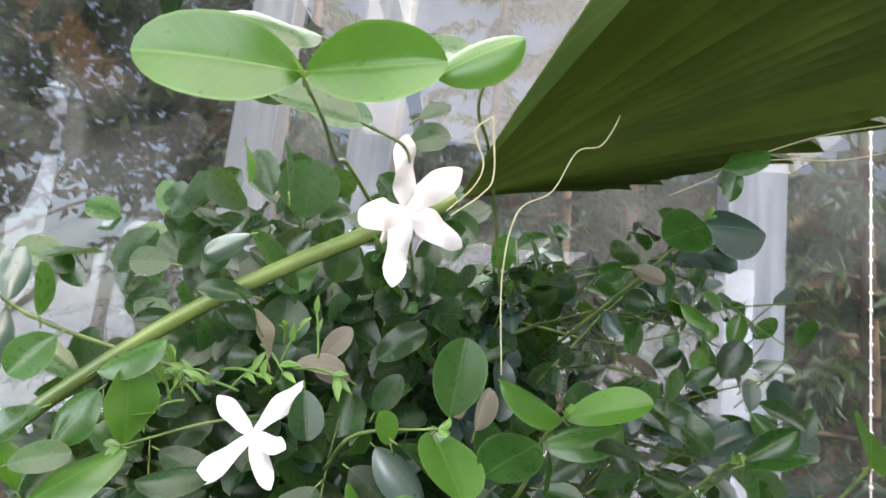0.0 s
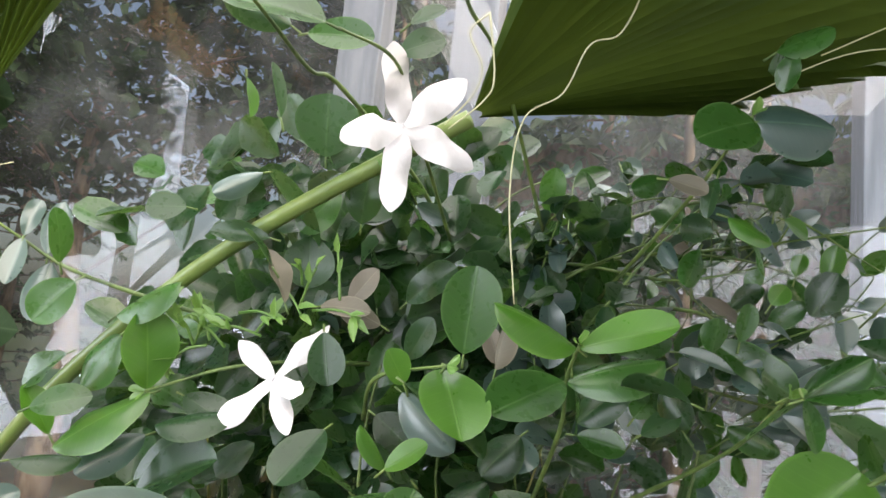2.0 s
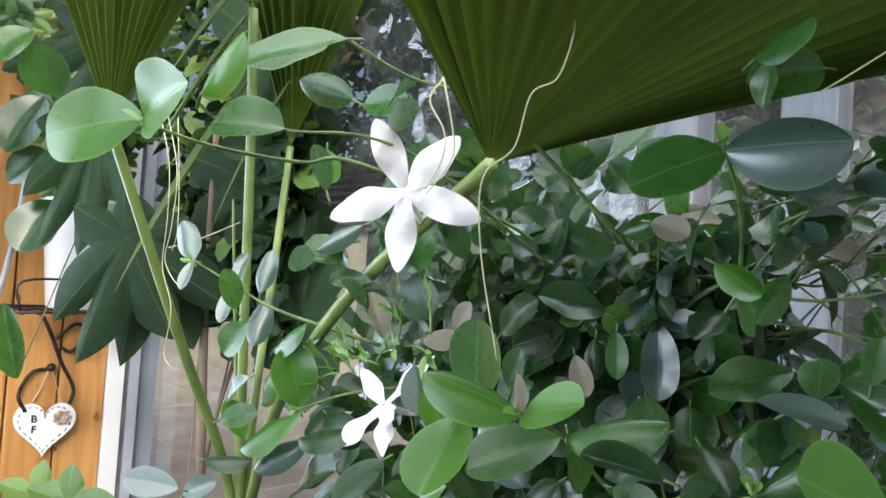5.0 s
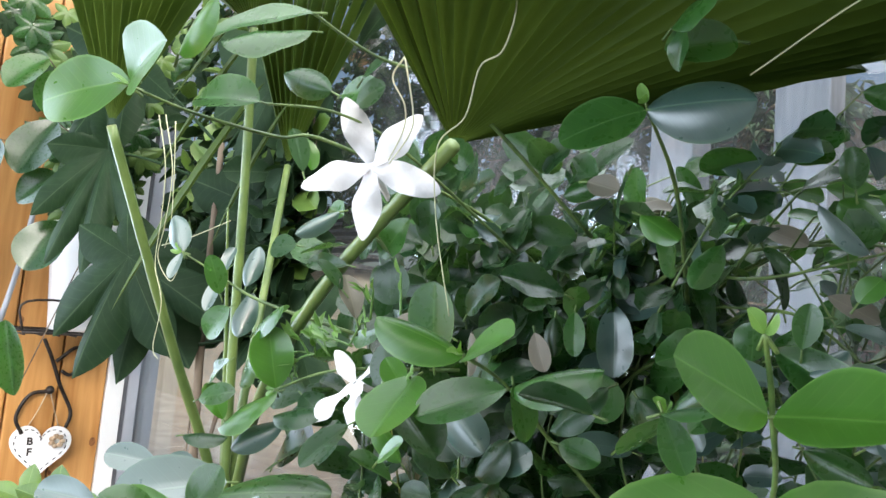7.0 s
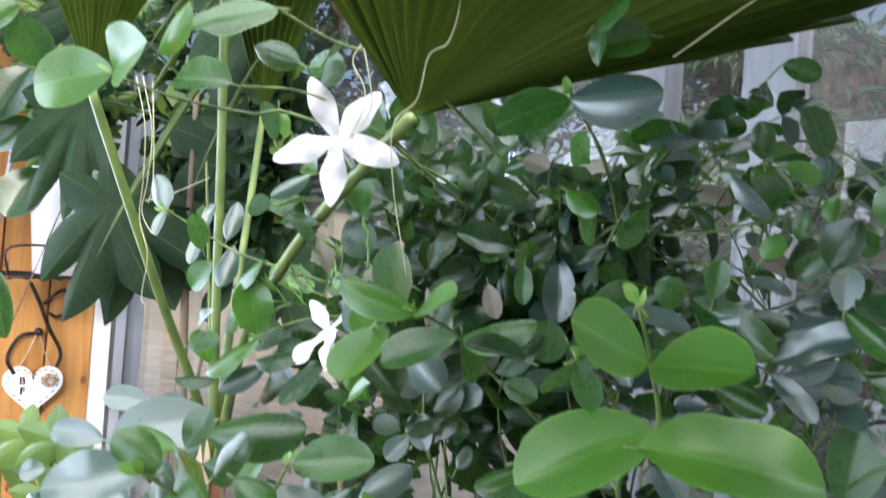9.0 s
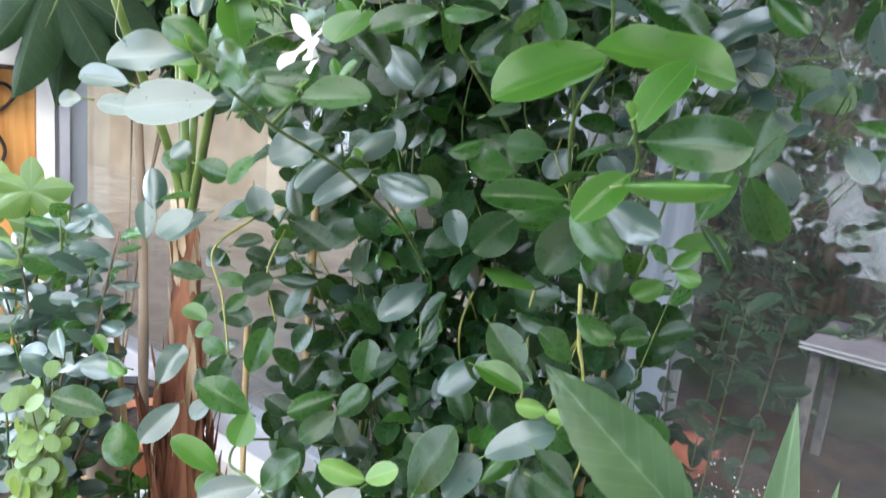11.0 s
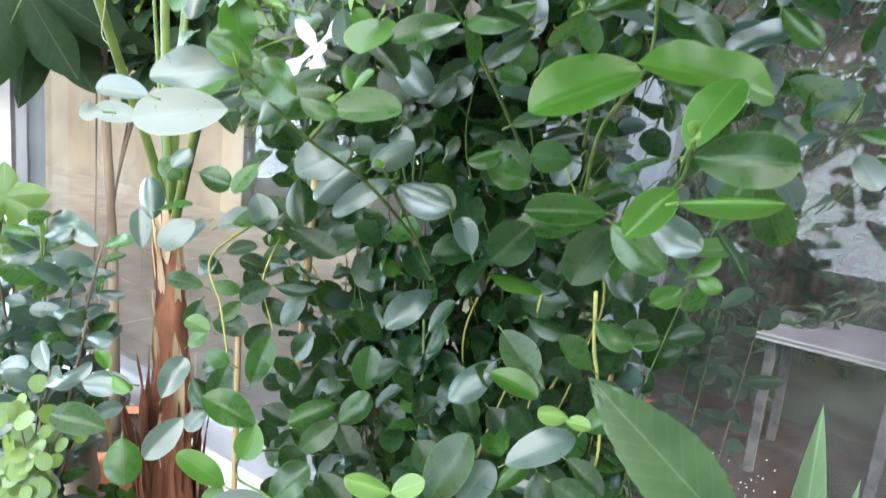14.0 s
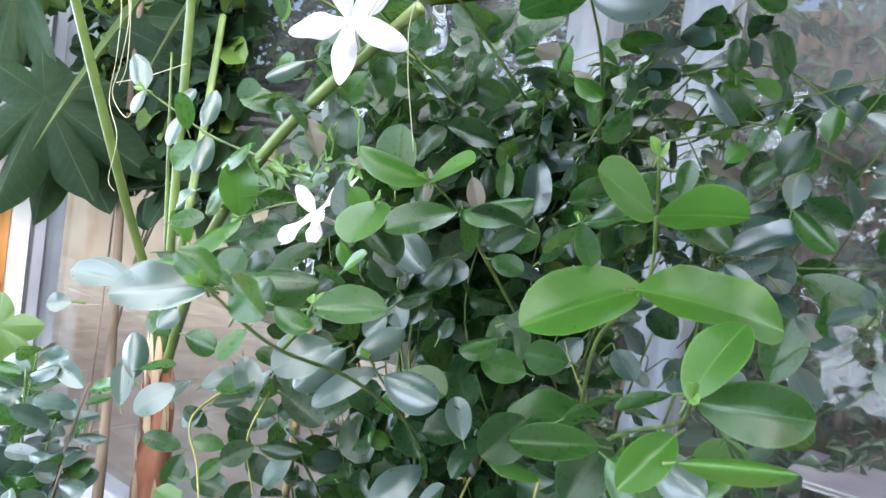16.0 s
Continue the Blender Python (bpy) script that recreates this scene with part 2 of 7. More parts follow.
FENCE = mixed(material("weathered_board", (0.15, 0.16, 0.16), 0.8), (0.09, 0.10, 0.10), (0.20, 0.21, 0.21), 6, 6, (6, 6, 0.5), bump=0.3)
POST = mixed(material("grey_post", (0.35, 0.37, 0.41), 0.7), (0.22, 0.235, 0.28), (0.36, 0.38, 0.44), 6, 6, (6, 6, 0.5), bump=0.3)

glass = bpy.data.materials.new("window_glass")
glass.use_nodes = True
gn = glass.node_tree.nodes
clear = gn.new("ShaderNodeBsdfTransparent")
clear.inputs[0].default_value = (0.86, 0.90, 0.90, 1)
shine = gn.new("ShaderNodeBsdfGlossy")
shine.inputs["Roughness"].default_value = 0.0
fres = gn.new("ShaderNodeFresnel")
fres.inputs[0].default_value = 1.55
gm = gn.new("ShaderNodeMixShader")
glass.node_tree.links.new(fres.outputs[0], gm.inputs[0])
glass.node_tree.links.new(clear.outputs[0], gm.inputs[1])
glass.node_tree.links.new(shine.outputs[0], gm.inputs[2])
glass.node_tree.links.new(gm.outputs[0], gn["Material Output"].inputs[0])

# pale patchy veil mixed into the pane, standing for hazy reflected light
veil_front = gn.new("ShaderNodeBsdfDiffuse")
veil_front.inputs[0].default_value = (0.82, 0.84, 0.86, 1)
veil_back = gn.new("ShaderNodeBsdfTranslucent")
veil_back.inputs[0].default_value = (0.82, 0.84, 0.86, 1)
veil = gn.new("ShaderNodeAddShader")
gl = glass.node_tree.links.new
gl(veil_front.outputs[0], veil.inputs[0])
gl(veil_back.outputs[0], veil.inputs[1])
where = gn.new("ShaderNodeTexCoord")
veil_noise = gn.new("ShaderNodeTexNoise")
veil_noise.inputs["Scale"].default_value = 7.0
veil_noise.inputs["Detail"].default_value = 6.0
veil_noise.inputs["Distortion"].default_value = 1.2
gl(where.outputs["Object"], veil_noise.inputs["Vector"])
spread = gn.new("ShaderNodeMapRange")
spread.inputs[1].default_value, spread.inputs[2].default_value = 0.35, 0.70
spread.inputs[3].default_value, spread.inputs[4].default_value = 0.015, 0.080
gl(veil_noise.outputs["Fac"], spread.inputs[0])
veiled = gn.new("ShaderNodeMixShader")
gl(spread.outputs[0], veiled.inputs[0])
gl(gm.outputs[0], veiled.inputs[1])
gl(veil.outputs[0], veiled.inputs[2])
gl(veiled.outputs[0], gn["Material Output"].inputs[0])

glass_rear = bpy.data.materials.new("window_glass_rear")
glass_rear.use_nodes = True
rn = glass_rear.node_tree.nodes
clear = rn.new("ShaderNodeBsdfTransparent")
clear.inputs[0].default_value = (0.97, 0.99, 0.99, 1)
glass_rear.node_tree.links.new(clear.outputs[0], rn["Material Output"].inputs[0])

# ---- builders ----


def mesh_of(name, bm, mat, smooth=True):
    data = bpy.data.meshes.new(name)
    bmesh.ops.recalc_face_normals(bm, faces=bm.faces)
    bm.to_mesh(data)
    bm.free()
    for p in data.polygons:
        p.use_smooth = smooth
    data.materials.append(mat)
    return data


def part(name, bm, mat, parent, label="", smooth=True):
    ob = new(name, mesh_of(name, bm, mat, smooth))
    ob.parent = parent
    if label:
        tagged(ob, label)
    return ob


def solid(name, bm, mat, label, category, kind="", group="", smooth=False):
    return tagged(new(name, mesh_of(name, bm, mat, smooth)), label, category, group, kind)


def group_of(name, at, label, category, group="", kind=""):
    ob = new(name)
    ob.empty_display_size = 0.02
    ob.location = at
    bpy.context.view_layer.update()
    return tagged(ob, label, category, group, kind)


def keep(ob, parent):
    """Hangs ob under parent without moving it."""
    ob.parent = parent
    ob.matrix_parent_inverse = Matrix.Translation(parent.location).inverted()
    return ob


def box(bm, lo, hi, bevel=0.0):
    """A bevelled block between two corners."""
    start = len(bm.verts)
    made = bmesh.ops.create_cube(bm, size=1)["verts"]
    for v in made:
        v.co = Vector([lo[i] + (v.co[i] + 0.5) * (hi[i] - lo[i]) for i in range(3)])
    if bevel:
        edges = list({e for v in made for e in v.link_edges})
        bmesh.ops.bevel(bm, geom=edges, offset=bevel, segments=2, affect="EDGES", profile=0.6)
    return bm


def block(lo, hi, bevel=0.0):
    return box(bmesh.new(), lo, hi, bevel)


def smooth_line(points, per=6):
    """A soft line through points."""
    p = [Vector(q) for q in points]
    p = [2 * p[0] - p[1], *p, 2 * p[-1] - p[-2]]
    out = []
    for i in range(1, len(p) - 2):
        a, b, c, d = p[i - 1:i + 3]
        for k in range(per):
            t = k / per
            out.append(0.5 * (2 * b + (c - a) * t + (2 * a - 5 * b + 4 * c - d) * t * t + (3 * b - a - 3 * c + d) * t ** 3))
    return [*out, p[-2]]


def tube(bm, points, r0, r1=None, sides=6, per=5, lumps=0.0):
    """A tapering round stem along a soft line."""
    r1 = r0 if r1 is None else r1
    line = smooth_line(points, per)
    rings, up = [], Vector((0.31, 0.87, 0.38))
    for i, p in enumerate(line):
        way = (line[min(i + 1, len(line) - 1)] - line[max(i - 1, 0)]).normalized()
        a = way.cross(up).normalized()
        b = way.cross(a)
        r = r0 + (r1 - r0) * i / (len(line) - 1)
        r *= 1 + lumps * (noise.noise(p * 60) if lumps else 0)
        rings.append([bm.verts.new(p + r * (math.cos(t) * a + math.sin(t) * b)) for t in [2 * math.pi * k / sides for k in range(sides)]])
    for q, s in zip(rings, rings[1:]):
        for k in range(sides):
            bm.faces.new((q[k], q[(k + 1) % sides], s[(k + 1) % sides], s[k]))
    bm.faces.new(rings[0])
    bm.faces.new(rings[-1])
    return bm


def lathe(profile, centre=(0, 0, 0), steps=48, wobble=0.0, caps=True):
    """A turned shape from (radius, height) pairs."""
    bm = bmesh.new()
    rings = []
    for r, z in profile:
        rings.append([bm.verts.new((centre[0] + r * math.cos(a), centre[1] + r * math.sin(a), centre[2] + z + wobble * noise.noise((math.cos(a) * 3, math.sin(a) * 3, r * 40)))) for a in [2 * math.pi * k / steps for k in range(steps)]])
    for q, s in zip(rings, rings[1:]):
        for k in range(steps):
            bm.faces.new((q[k], q[(k + 1) % steps], s[(k + 1) % steps], s[k]))
    if caps:
        bm.faces.new(rings[0])
        bm.faces.new(rings[-1])
    return bm


def blade_grid(bm, outline, rows=6, cols=4, fold=0.12, droop=0.10, wave=0.0, seed=0, m=None):
    """A leaf one long along y: outline gives half the width; folded at the midrib, bent down at the tip."""
    uv = bm.loops.layers.uv.verify()
    edge = bm.loops.layers.uv.get("edge") or bm.loops.layers.uv.new("edge")
    uv = bm.loops.layers.uv[0]
    grid = []
    for i in range(rows + 1):
        t = 0.5 - 0.5 * math.cos(math.pi * i / rows)
        w = max(outline(t), 0.004)
        line = []
        for k in range(cols + 1):
            s = 2 * k / cols - 1
            z = (fold * (0.95 * abs(s) + 0.2 * s * s) if fold > 0 else fold * s * s) * w + droop * (t - t * t) + wave * math.sin(9 * t + seed) * s * w
            co = Vector((s * w, t, z))
            line.append((bm.verts.new(m @ co if m else co), (0.5 + s * w, t), (abs(s), t)))
        grid.append(line)
    for i in range(rows):
        for k in range(cols):
            quad = [grid[i][k], grid[i][k + 1], grid[i + 1][k + 1], grid[i + 1][k]]
            f = bm.faces.new([q[0] for q in quad])
            f.smooth = True
            for loop, q in zip(f.loops, quad):
                loop[uv].uv = q[1]
                loop[edge].uv = q[2]
    return bm


def oval(t):
    """Half width of an oval leaf of full width 1, rounded at the tip, narrower at the foot."""
    return 0.5 * max(0.0, 1 - abs(2 * t ** 1.04 - 1) ** 2.15) ** 0.56 * (1 - 0.25 * (1 - t) ** 4)


def lance(t):
    return 0.5 * max(0.0, math.sin(math.pi * t ** 0.75)) ** 0.9


def obovate(t):
    return 0.5 * max(0.0, 1 - abs(2 * t ** 1.25 - 1) ** 2.1) ** 0.56


def petal_shape(t):
    return 0.5 * max(0.02, math.sin(math.pi * min(1, 0.07 + 0.93 * t) ** 1.2)) ** 0.62


LEAF_MESH = {}


def leaf_mesh(tone, kind):
    """One of six leaf shapes of each tone, one long and one wide."""
    if (tone, kind) not in LEAF_MESH:
        bm = bmesh.new()
        blade_grid(bm, oval if kind % 3 else obovate, 12, 8, (0.12, 0.22, -0.22, 0.17, -0.36, 0.08)[kind], 0.05 + 0.03 * kind, 0.03 * (kind % 4), kind)
        LEAF_MESH[tone, kind] = mesh_of("leaf", bm, LEAF[tone])
    return LEAF_MESH[tone, kind]


def leaf_pose(base, tip, face, width):
    base, tip, face = Vector(base), Vector(tip), Vector(face)
    y = tip - base
    long = y.length
    y.normalize()
    x = y.cross(face).normalized()
    z = x.cross(y)
    m = Matrix((x * width, y * long, z * long)).transposed().to_4x4()
    m.translation = base
    return m


pick = random.Random(11)

# ---- the room: a glazed garden room; wall with window panes ahead, pine wall to the side ----
GX0, GX1, GY, RY, TOP = -1.45, 2.3, 0.78, -2.65, 2.6
solid("floor", block((GX0 - 0.1, RY - 0.1, -0.08), (GX1 + 0.1, GY + 0.1, 0)), FLOOR, "brown stone-tiled floor of the garden room", "floor", "structure")
# ceiling left open for the added roof lamp
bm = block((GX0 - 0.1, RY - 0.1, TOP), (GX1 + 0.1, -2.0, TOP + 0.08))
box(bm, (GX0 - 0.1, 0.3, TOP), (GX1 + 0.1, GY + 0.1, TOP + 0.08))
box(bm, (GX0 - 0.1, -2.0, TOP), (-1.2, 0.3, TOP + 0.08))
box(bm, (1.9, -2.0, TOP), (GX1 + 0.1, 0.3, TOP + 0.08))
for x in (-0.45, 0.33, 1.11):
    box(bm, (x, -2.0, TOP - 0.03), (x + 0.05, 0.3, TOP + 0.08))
solid("ceiling", bm, PLASTER, "grey-beige ceiling with an added roof opening", "ceiling", "structure")

# pine wall: boards with open joints, a window with white blinds further along
wall = group_of("wall_west", (GX0, 0, 0), "pine-boarded side wall with knots", "wall", kind="structure")
boards = random.Random(3)
y = 0.696
while y > 0.22:
    w = 0.098
    b = bmesh.new()
    box(b, (GX0 - 0.02, y - w + 0.002, 0.0), (GX0 + boards.uniform(0, 0.0015), y - 0.002, TOP), 0.003)
    keep(part("board", b, PINE, wall, smooth=False), wall)
    y -= w
for i in range(26):
    b = bmesh.new()
    bmesh.ops.create_circle(b, cap_ends=True, segments=12, radius=boards.uniform(0.003, 0.007))
    bmesh.ops.transform(b, verts=b.verts[:], matrix=Matrix.Translation((GX0 + 0.0035, boards.uniform(0.25, 0.69), boards.uniform(0.7, 1.35))) @ pose(0, 0, 0, 0, 90, 0) @ Matrix.Diagonal((1.5, 1, 1, 1)))
    keep(part("knot", b, KNOT, wall), wall)
b = bmesh.new()
box(b, (GX0 - 0.06, -1.75, 0), (GX0 - 0.02, 0.77, 0.95))
box(b, (GX0 - 0.06, -1.75, 2.25), (GX0 - 0.02, 0.77, TOP))
box(b, (GX0 - 0.06, 0.21, 0.95), (GX0 - 0.02, 0.77, 2.25))
box(b, (GX0 - 0.06, RY, 0), (GX0 - 0.02, -1.75, TOP))
keep(part("backing", b, PINE, wall, smooth=False), wall)
b = bmesh.new()
for y in (0.17, -0.43, -1.09, -1.75):
    box(b, (GX0 - 0.05, y, 0.95), (GX0 + 0.015, y + 0.06, 2.25), 0.006)
for z in (0.95, 2.19):
    box(b, (GX0 - 0.045, -1.75, z), (GX0 + 0.012, 0.21, z + 0.06), 0.006)
solid("window_side", b, PAINT, "white painted frame of the side window", "window", "structure")
for y0, y1, z0 in ((-0.02, -0.32, 1.62), (-0.52, -0.86, 1.55), (-1.22, -1.66, 1.30)):
    b = bmesh.new()
    grid = []
    for i in range(41):
        u = i / 40
        y = y0 + (y1 - y0) * u
        line = []
        for k in range(9):
            v = k / 8
            x = GX0 + 0.05 + 0.018 * math.sin(26 * u + 2 * v) * (0.35 + 0.65 * v)
            line.append(b.verts.new((x, y + 0.04 * (u - 0.5) * v, 2.19 + (z0 + 0.05 * math.sin(3 * u) - 2.19) * v)))
        grid.append(line)
    for p, q in zip(grid, grid[1:]):
        for k in range(8):
            b.faces.new((p[k], q[k], q[k + 1], p[k + 1]))
    bmesh.ops.solidify(b, geom=b.faces[:], thickness=0.002)
    solid("curtain", b, CLOTH, "short white curtain hanging in soft folds", "curtain", group="curtains", smooth=True)

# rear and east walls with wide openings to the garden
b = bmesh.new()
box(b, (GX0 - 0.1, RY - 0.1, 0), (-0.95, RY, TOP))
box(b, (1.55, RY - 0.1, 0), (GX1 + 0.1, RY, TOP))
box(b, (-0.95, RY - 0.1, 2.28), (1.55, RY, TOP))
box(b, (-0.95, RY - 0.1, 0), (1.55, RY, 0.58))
solid("wall_south", b, PLASTER, "grey-beige plastered rear wall with a wide window", "wall", "structure")
b = bmesh.new()
for x in (-0.95, 0.27, 1.49):
    box(b, (x, RY - 0.06, 0.58), (x + 0.06, RY + 0.01, 2.28), 0.006)
for z in (0.58, 2.22):
    box(b, (-0.95, RY - 0.055, z), (1.55, RY + 0.008, z + 0.06), 0.006)
solid("window_rear", b, PAINT, "white frame of the wide rear window", "window", "structure")
solid("wall_east", block((GX1, RY, 0), (GX1 + 0.1, GY, TOP)), PLASTER, "grey-beige plastered end wall", "wall", "structure")

# the glazed wall ahead: white strip against the boards, dark seal, one large pane, a low wall beneath
solid("corner_post", block((GX0 - 0.02, 0.696, 0.62), (GX0 + 0.008, 0.733, TOP), 0.002), PAINT, "white painted strip beside the pine boards", "post", "structure")
solid("window_seal", block((GX0 - 0.02, 0.734, 0.62), (GX0 + 0.006, 0.742, TOP)), SEAL, "black rubber seal of the large window", "seal", "structure")
win = group_of("window_front", (GX0, GY, 0.6), "large clear window pane in a slim grey frame", "window", kind="structure")
b = block((GX0 - 0.02, GY - 0.01, 0.62), (GX1, GY + 0.04, 0.68), 0.004)
box(b, (GX0 - 0.02, GY - 0.01, TOP - 0.06), (GX1, GY + 0.04, TOP), 0.004)
box(b, (1.2, GY - 0.01, 0.68), (1.26, GY + 0.04, TOP - 0.06), 0.004)
box(b, (GX0 - 0.08, GY - 0.002, 0.62), (GX0 - 0.02, GY + 0.04, TOP), 0.004)
box(b, (GX0 - 0.02, 0.743, 0.62), (GX0 + 0.004, GY - 0.011, TOP), 0.003)
keep(part("window_frame", b, FRAME_GREY, win, smooth=False), win)
for x0, x1 in ((GX0 - 0.02, 1.2), (1.26, GX1)):
    pane = keep(part("pane", block((x0, GY - 0.002, 0.68), (x1, GY + 0.004, TOP - 0.06)), glass, win, smooth=False), win)
    pane.data.materials.append(glass_rear)
    for f in pane.data.polygons:
        f.material_index = 0 if f.normal.y < -0.9 else 1
    pane.visible_shadow = False
solid("wall_front", block((GX0 - 0.1, GY + 0.045, 0), (GX1 + 0.1, GY + 0.14, 0.62)), PLASTER, "low grey-beige wall beneath the large window", "wall", "structure")
solid("window_sill", block((GX0 + 0.03, GY - 0.06, 0.59), (GX1, GY + 0.045, 0.62), 0.004), PAINT, "narrow white window sill", "sill", "structure")

specks = random.Random(9)
b = bmesh.new()
for i in range(80):
    bmesh.ops.create_circle(b, cap_ends=True, segments=8, radius=specks.uniform(0.0004, 0.0013), matrix=Matrix.Translation((0.155 + 0.035 * specks.gauss(0, 1), GY - 0.0028, 0.905 + 0.028 * specks.gauss(0, 1))) @ pose(0, 0, 0, 90, 0, 0))
tagged(keep(part("specks", b, PAINT, win, "dried white specks on the glass"), win), kind="stuff")

# ---- garden outside ----
ground = bmesh.new()
bmesh.ops.create_grid(ground, x_segments=60, y_segments=60, size=150)
for v in ground.verts:
    v.co.z = -0.25 + 0.05 * noise.noise(v.co * 0.3)
solid("ground", ground, GRASS, "mown garden lawn", "lawn", "structure", smooth=True)


def conifer(at, height, spread, seed, label):
    """A tapered trunk with drooping limbs set with many short needle sprays."""
    rnd = random.Random(seed)
    tree = group_of("conifer", at, label, "tree", "garden trees")
    base = Vector((0, 0, 0))
    part("trunk", tube(bmesh.new(), [base, base + Vector((0.05, 0, height * 0.5)), base + Vector((0, 0.03, height))], 0.05 * height / 3, 0.01, 8), BARK, tree)
    limbs, sprays = bmesh.new(), bmesh.new()
    for i in range(int(34 * height / 3)):
        z = height * (0.06 + 0.92 * i / (34 * height / 3))
        a = i * 2.4 + rnd.uniform(-0.3, 0.3)
        long = spread * (1.02 - z / height) * rnd.uniform(0.75, 1.1) + 0.1
        d = Vector((math.cos(a), math.sin(a), -0.15))
        p0, p1 = Vector((0, 0, z)), Vector((0, 0, z)) + d * long
        pm = (p0 + p1) / 2 + Vector((0, 0, 0.08 * long))
        tube(limbs, [p0, pm, p1], 0.012, 0.003, 4, 2)
        for k in range(60):
            t = rnd.uniform(0.15, 1.05)
            q = p0.lerp(p1, t) + Vector((0, 0, 0.08 * long * (1 - (2 * t - 1) ** 2)))
            w = (d + Vector((rnd.uniform(-1, 1), rnd.uniform(-1, 1), rnd.uniform(-0.9, 0.4)))).normalized()
            ln = rnd.uniform(0.07, 0.17)
            blade_grid(sprays, lance, 2, 2, 0.5, 0.25, m=leaf_pose(q, q + w * ln, (rnd.uniform(-1, 1), rnd.uniform(-1, 1), 1.2), ln * 0.26))
    part("limbs", limbs, BARK, tree)
    tagged(part("crown", sprays, CONIFER, tree), kind="stuff")
    return tree


TREES = ((-1.5, 4.4, 4.2, 1.0), (0.35, 4.2, 4.4, 1.0), (1.5, 3.0, 3.6, 0.9), (2.9, 4.2, 4.8, 1.2), (-1.6, 5.0, 6.0, 1.3), (0.9, 5.2, 6.2, 1.4), (2.0, 5.6, 5.4, 1.3), (-3.6, 7.6, 6.5, 1.7), (-0.2, 6.6, 6.8, 1.7), (-8.2, 8.2, 6.5, 2.0), (3.9, 5.6, 6.0, 1.5))
for i, (x, y, h, w) in enumerate(TREES):
    conifer((x, y, -0.25), h, w, i + 1, "dark green drooping conifer standing on the lawn outside")
# tree added to darken the view behind the pane's mirrored pots
broad = group_of("backdrop_tree", (-4.9, 5.6, -0.25), "added dark broad-leaved backdrop tree with a wide low crown on the lawn", "tree", "garden trees")
part("trunk", tube(bmesh.new(), [(0, 0, 0), (0.06, 0.02, 1.3), (-0.05, 0.0, 2.7), (0.05, 0.05, 4.4)], 0.15, 0.04, 10, 6, 0.3), BARK, broad)
bt = random.Random(52)
crown = bmesh.new()
for i in range(15):
    a = i * 2.4
    z = 2.2 + 0.12 * i
    end = Vector((2.7 * math.cos(a), 1.2 * math.sin(a), z + bt.uniform(0.2, 0.9)))
    part("limb", tube(bmesh.new(), [(0, 0, z - 0.3), Vector((0, 0, z)).lerp(end, 0.5) + Vector((0, 0, 0.12)), end], 0.022, 0.006, 6, 5, 0.2), BARK, broad)
for i in range(340):
    a, r = bt.uniform(0, 6.28), bt.random() ** 0.5
    c = Vector((3.2 * r * math.cos(a), 1.5 * r * math.sin(a), 3.75 + bt.uniform(-1.05, 1.35) * (1.08 - r * r * 0.55)))
    for k in range(24):
        p = c + Vector((bt.gauss(0, 0.17), bt.gauss(0, 0.15), bt.gauss(0, 0.13)))
        w = Vector((bt.uniform(-1, 1), bt.uniform(-1, 1), bt.uniform(-1, 0.4))).normalized()
        ln = bt.uniform(0.11, 0.20)
        blade_grid(crown, obovate, 2, 2, 0.2, 0.15, m=leaf_pose(p, p + w * ln, (bt.uniform(-1, 1), bt.uniform(-1, 1), 1.0), ln * 0.6))
tagged(part("crown", crown, FATSIA, broad), kind="stuff")
hedge = group_of("hedge", (1.2, 6.3, -0.25), "tall dense dark green hedge behind the trees", "hedge")
hd = random.Random(23)
core = bmesh.new()
bmesh.ops.create_cube(core, size=1)
bmesh.ops.subdivide_edges(core, edges=core.edges[:], cuts=9, use_grid_fill=True)
for v in core.verts:
    v.co = Vector((v.co.x * 7.0, v.co.y * 0.7, 1.75 + v.co.z * 3.5))
    v.co += 0.14 * noise.noise_vector(v.co * 1.3)
part("core", core, BARK, hedge)
sprays = bmesh.new()
for i in range(5200):
    p = Vector((hd.uniform(-3.5, 3.5), -0.36 + hd.uniform(-0.12, 0.1), hd.uniform(0.0, 3.55)))
    if i % 7 == 0:
        p = Vector((p.x, hd.uniform(-0.4, 0.4), 3.5 + hd.uniform(-0.1, 0.15)))
    w = Vector((hd.uniform(-1, 1), hd.uniform(-0.9, 0.2), hd.uniform(-0.7, 0.9))).normalized()
    ln = hd.uniform(0.10, 0.24)
    blade_grid(sprays, lance, 2, 2, 0.3, 0.25, m=leaf_pose(p, p + w * ln, (hd.uniform(-1, 1), -0.6, hd.uniform(0, 1)), ln * 0.4))
tagged(part("foliage", sprays, CONIFER, hedge), kind="stuff")
house = group_of("house", (-11.0, 5.2, -0.25), "pale rendered house wall across the garden", "house")
b = block((-5.0, 0, 0), (4.3, 0.3, 2.15))
part("wall", b, HOUSE, house, smooth=False)
b = bmesh.new()
for k in range(9):
    box(b, (-5.2, -0.3 + 0.2 * k, 2.151 + 0.14 * k), (4.5, 0.2 + 0.2 * k, 2.20 + 0.14 * k), 0.01)
part("roof", b, SEAL, house, "dark grey roof in overlapping courses", smooth=False)
fence = group_of("fence", (3.6, 7.2, -0.25), "weathered grey board fence behind the trees", "fence")
for i in range(60):
    b = block((-6 + i * 0.2, 0, 0), (-6 + i * 0.2 + 0.185, 0.025, 1.75 + 0.02 * boards.random()), 0.004)
    part("board", b, FENCE, fence, smooth=False)

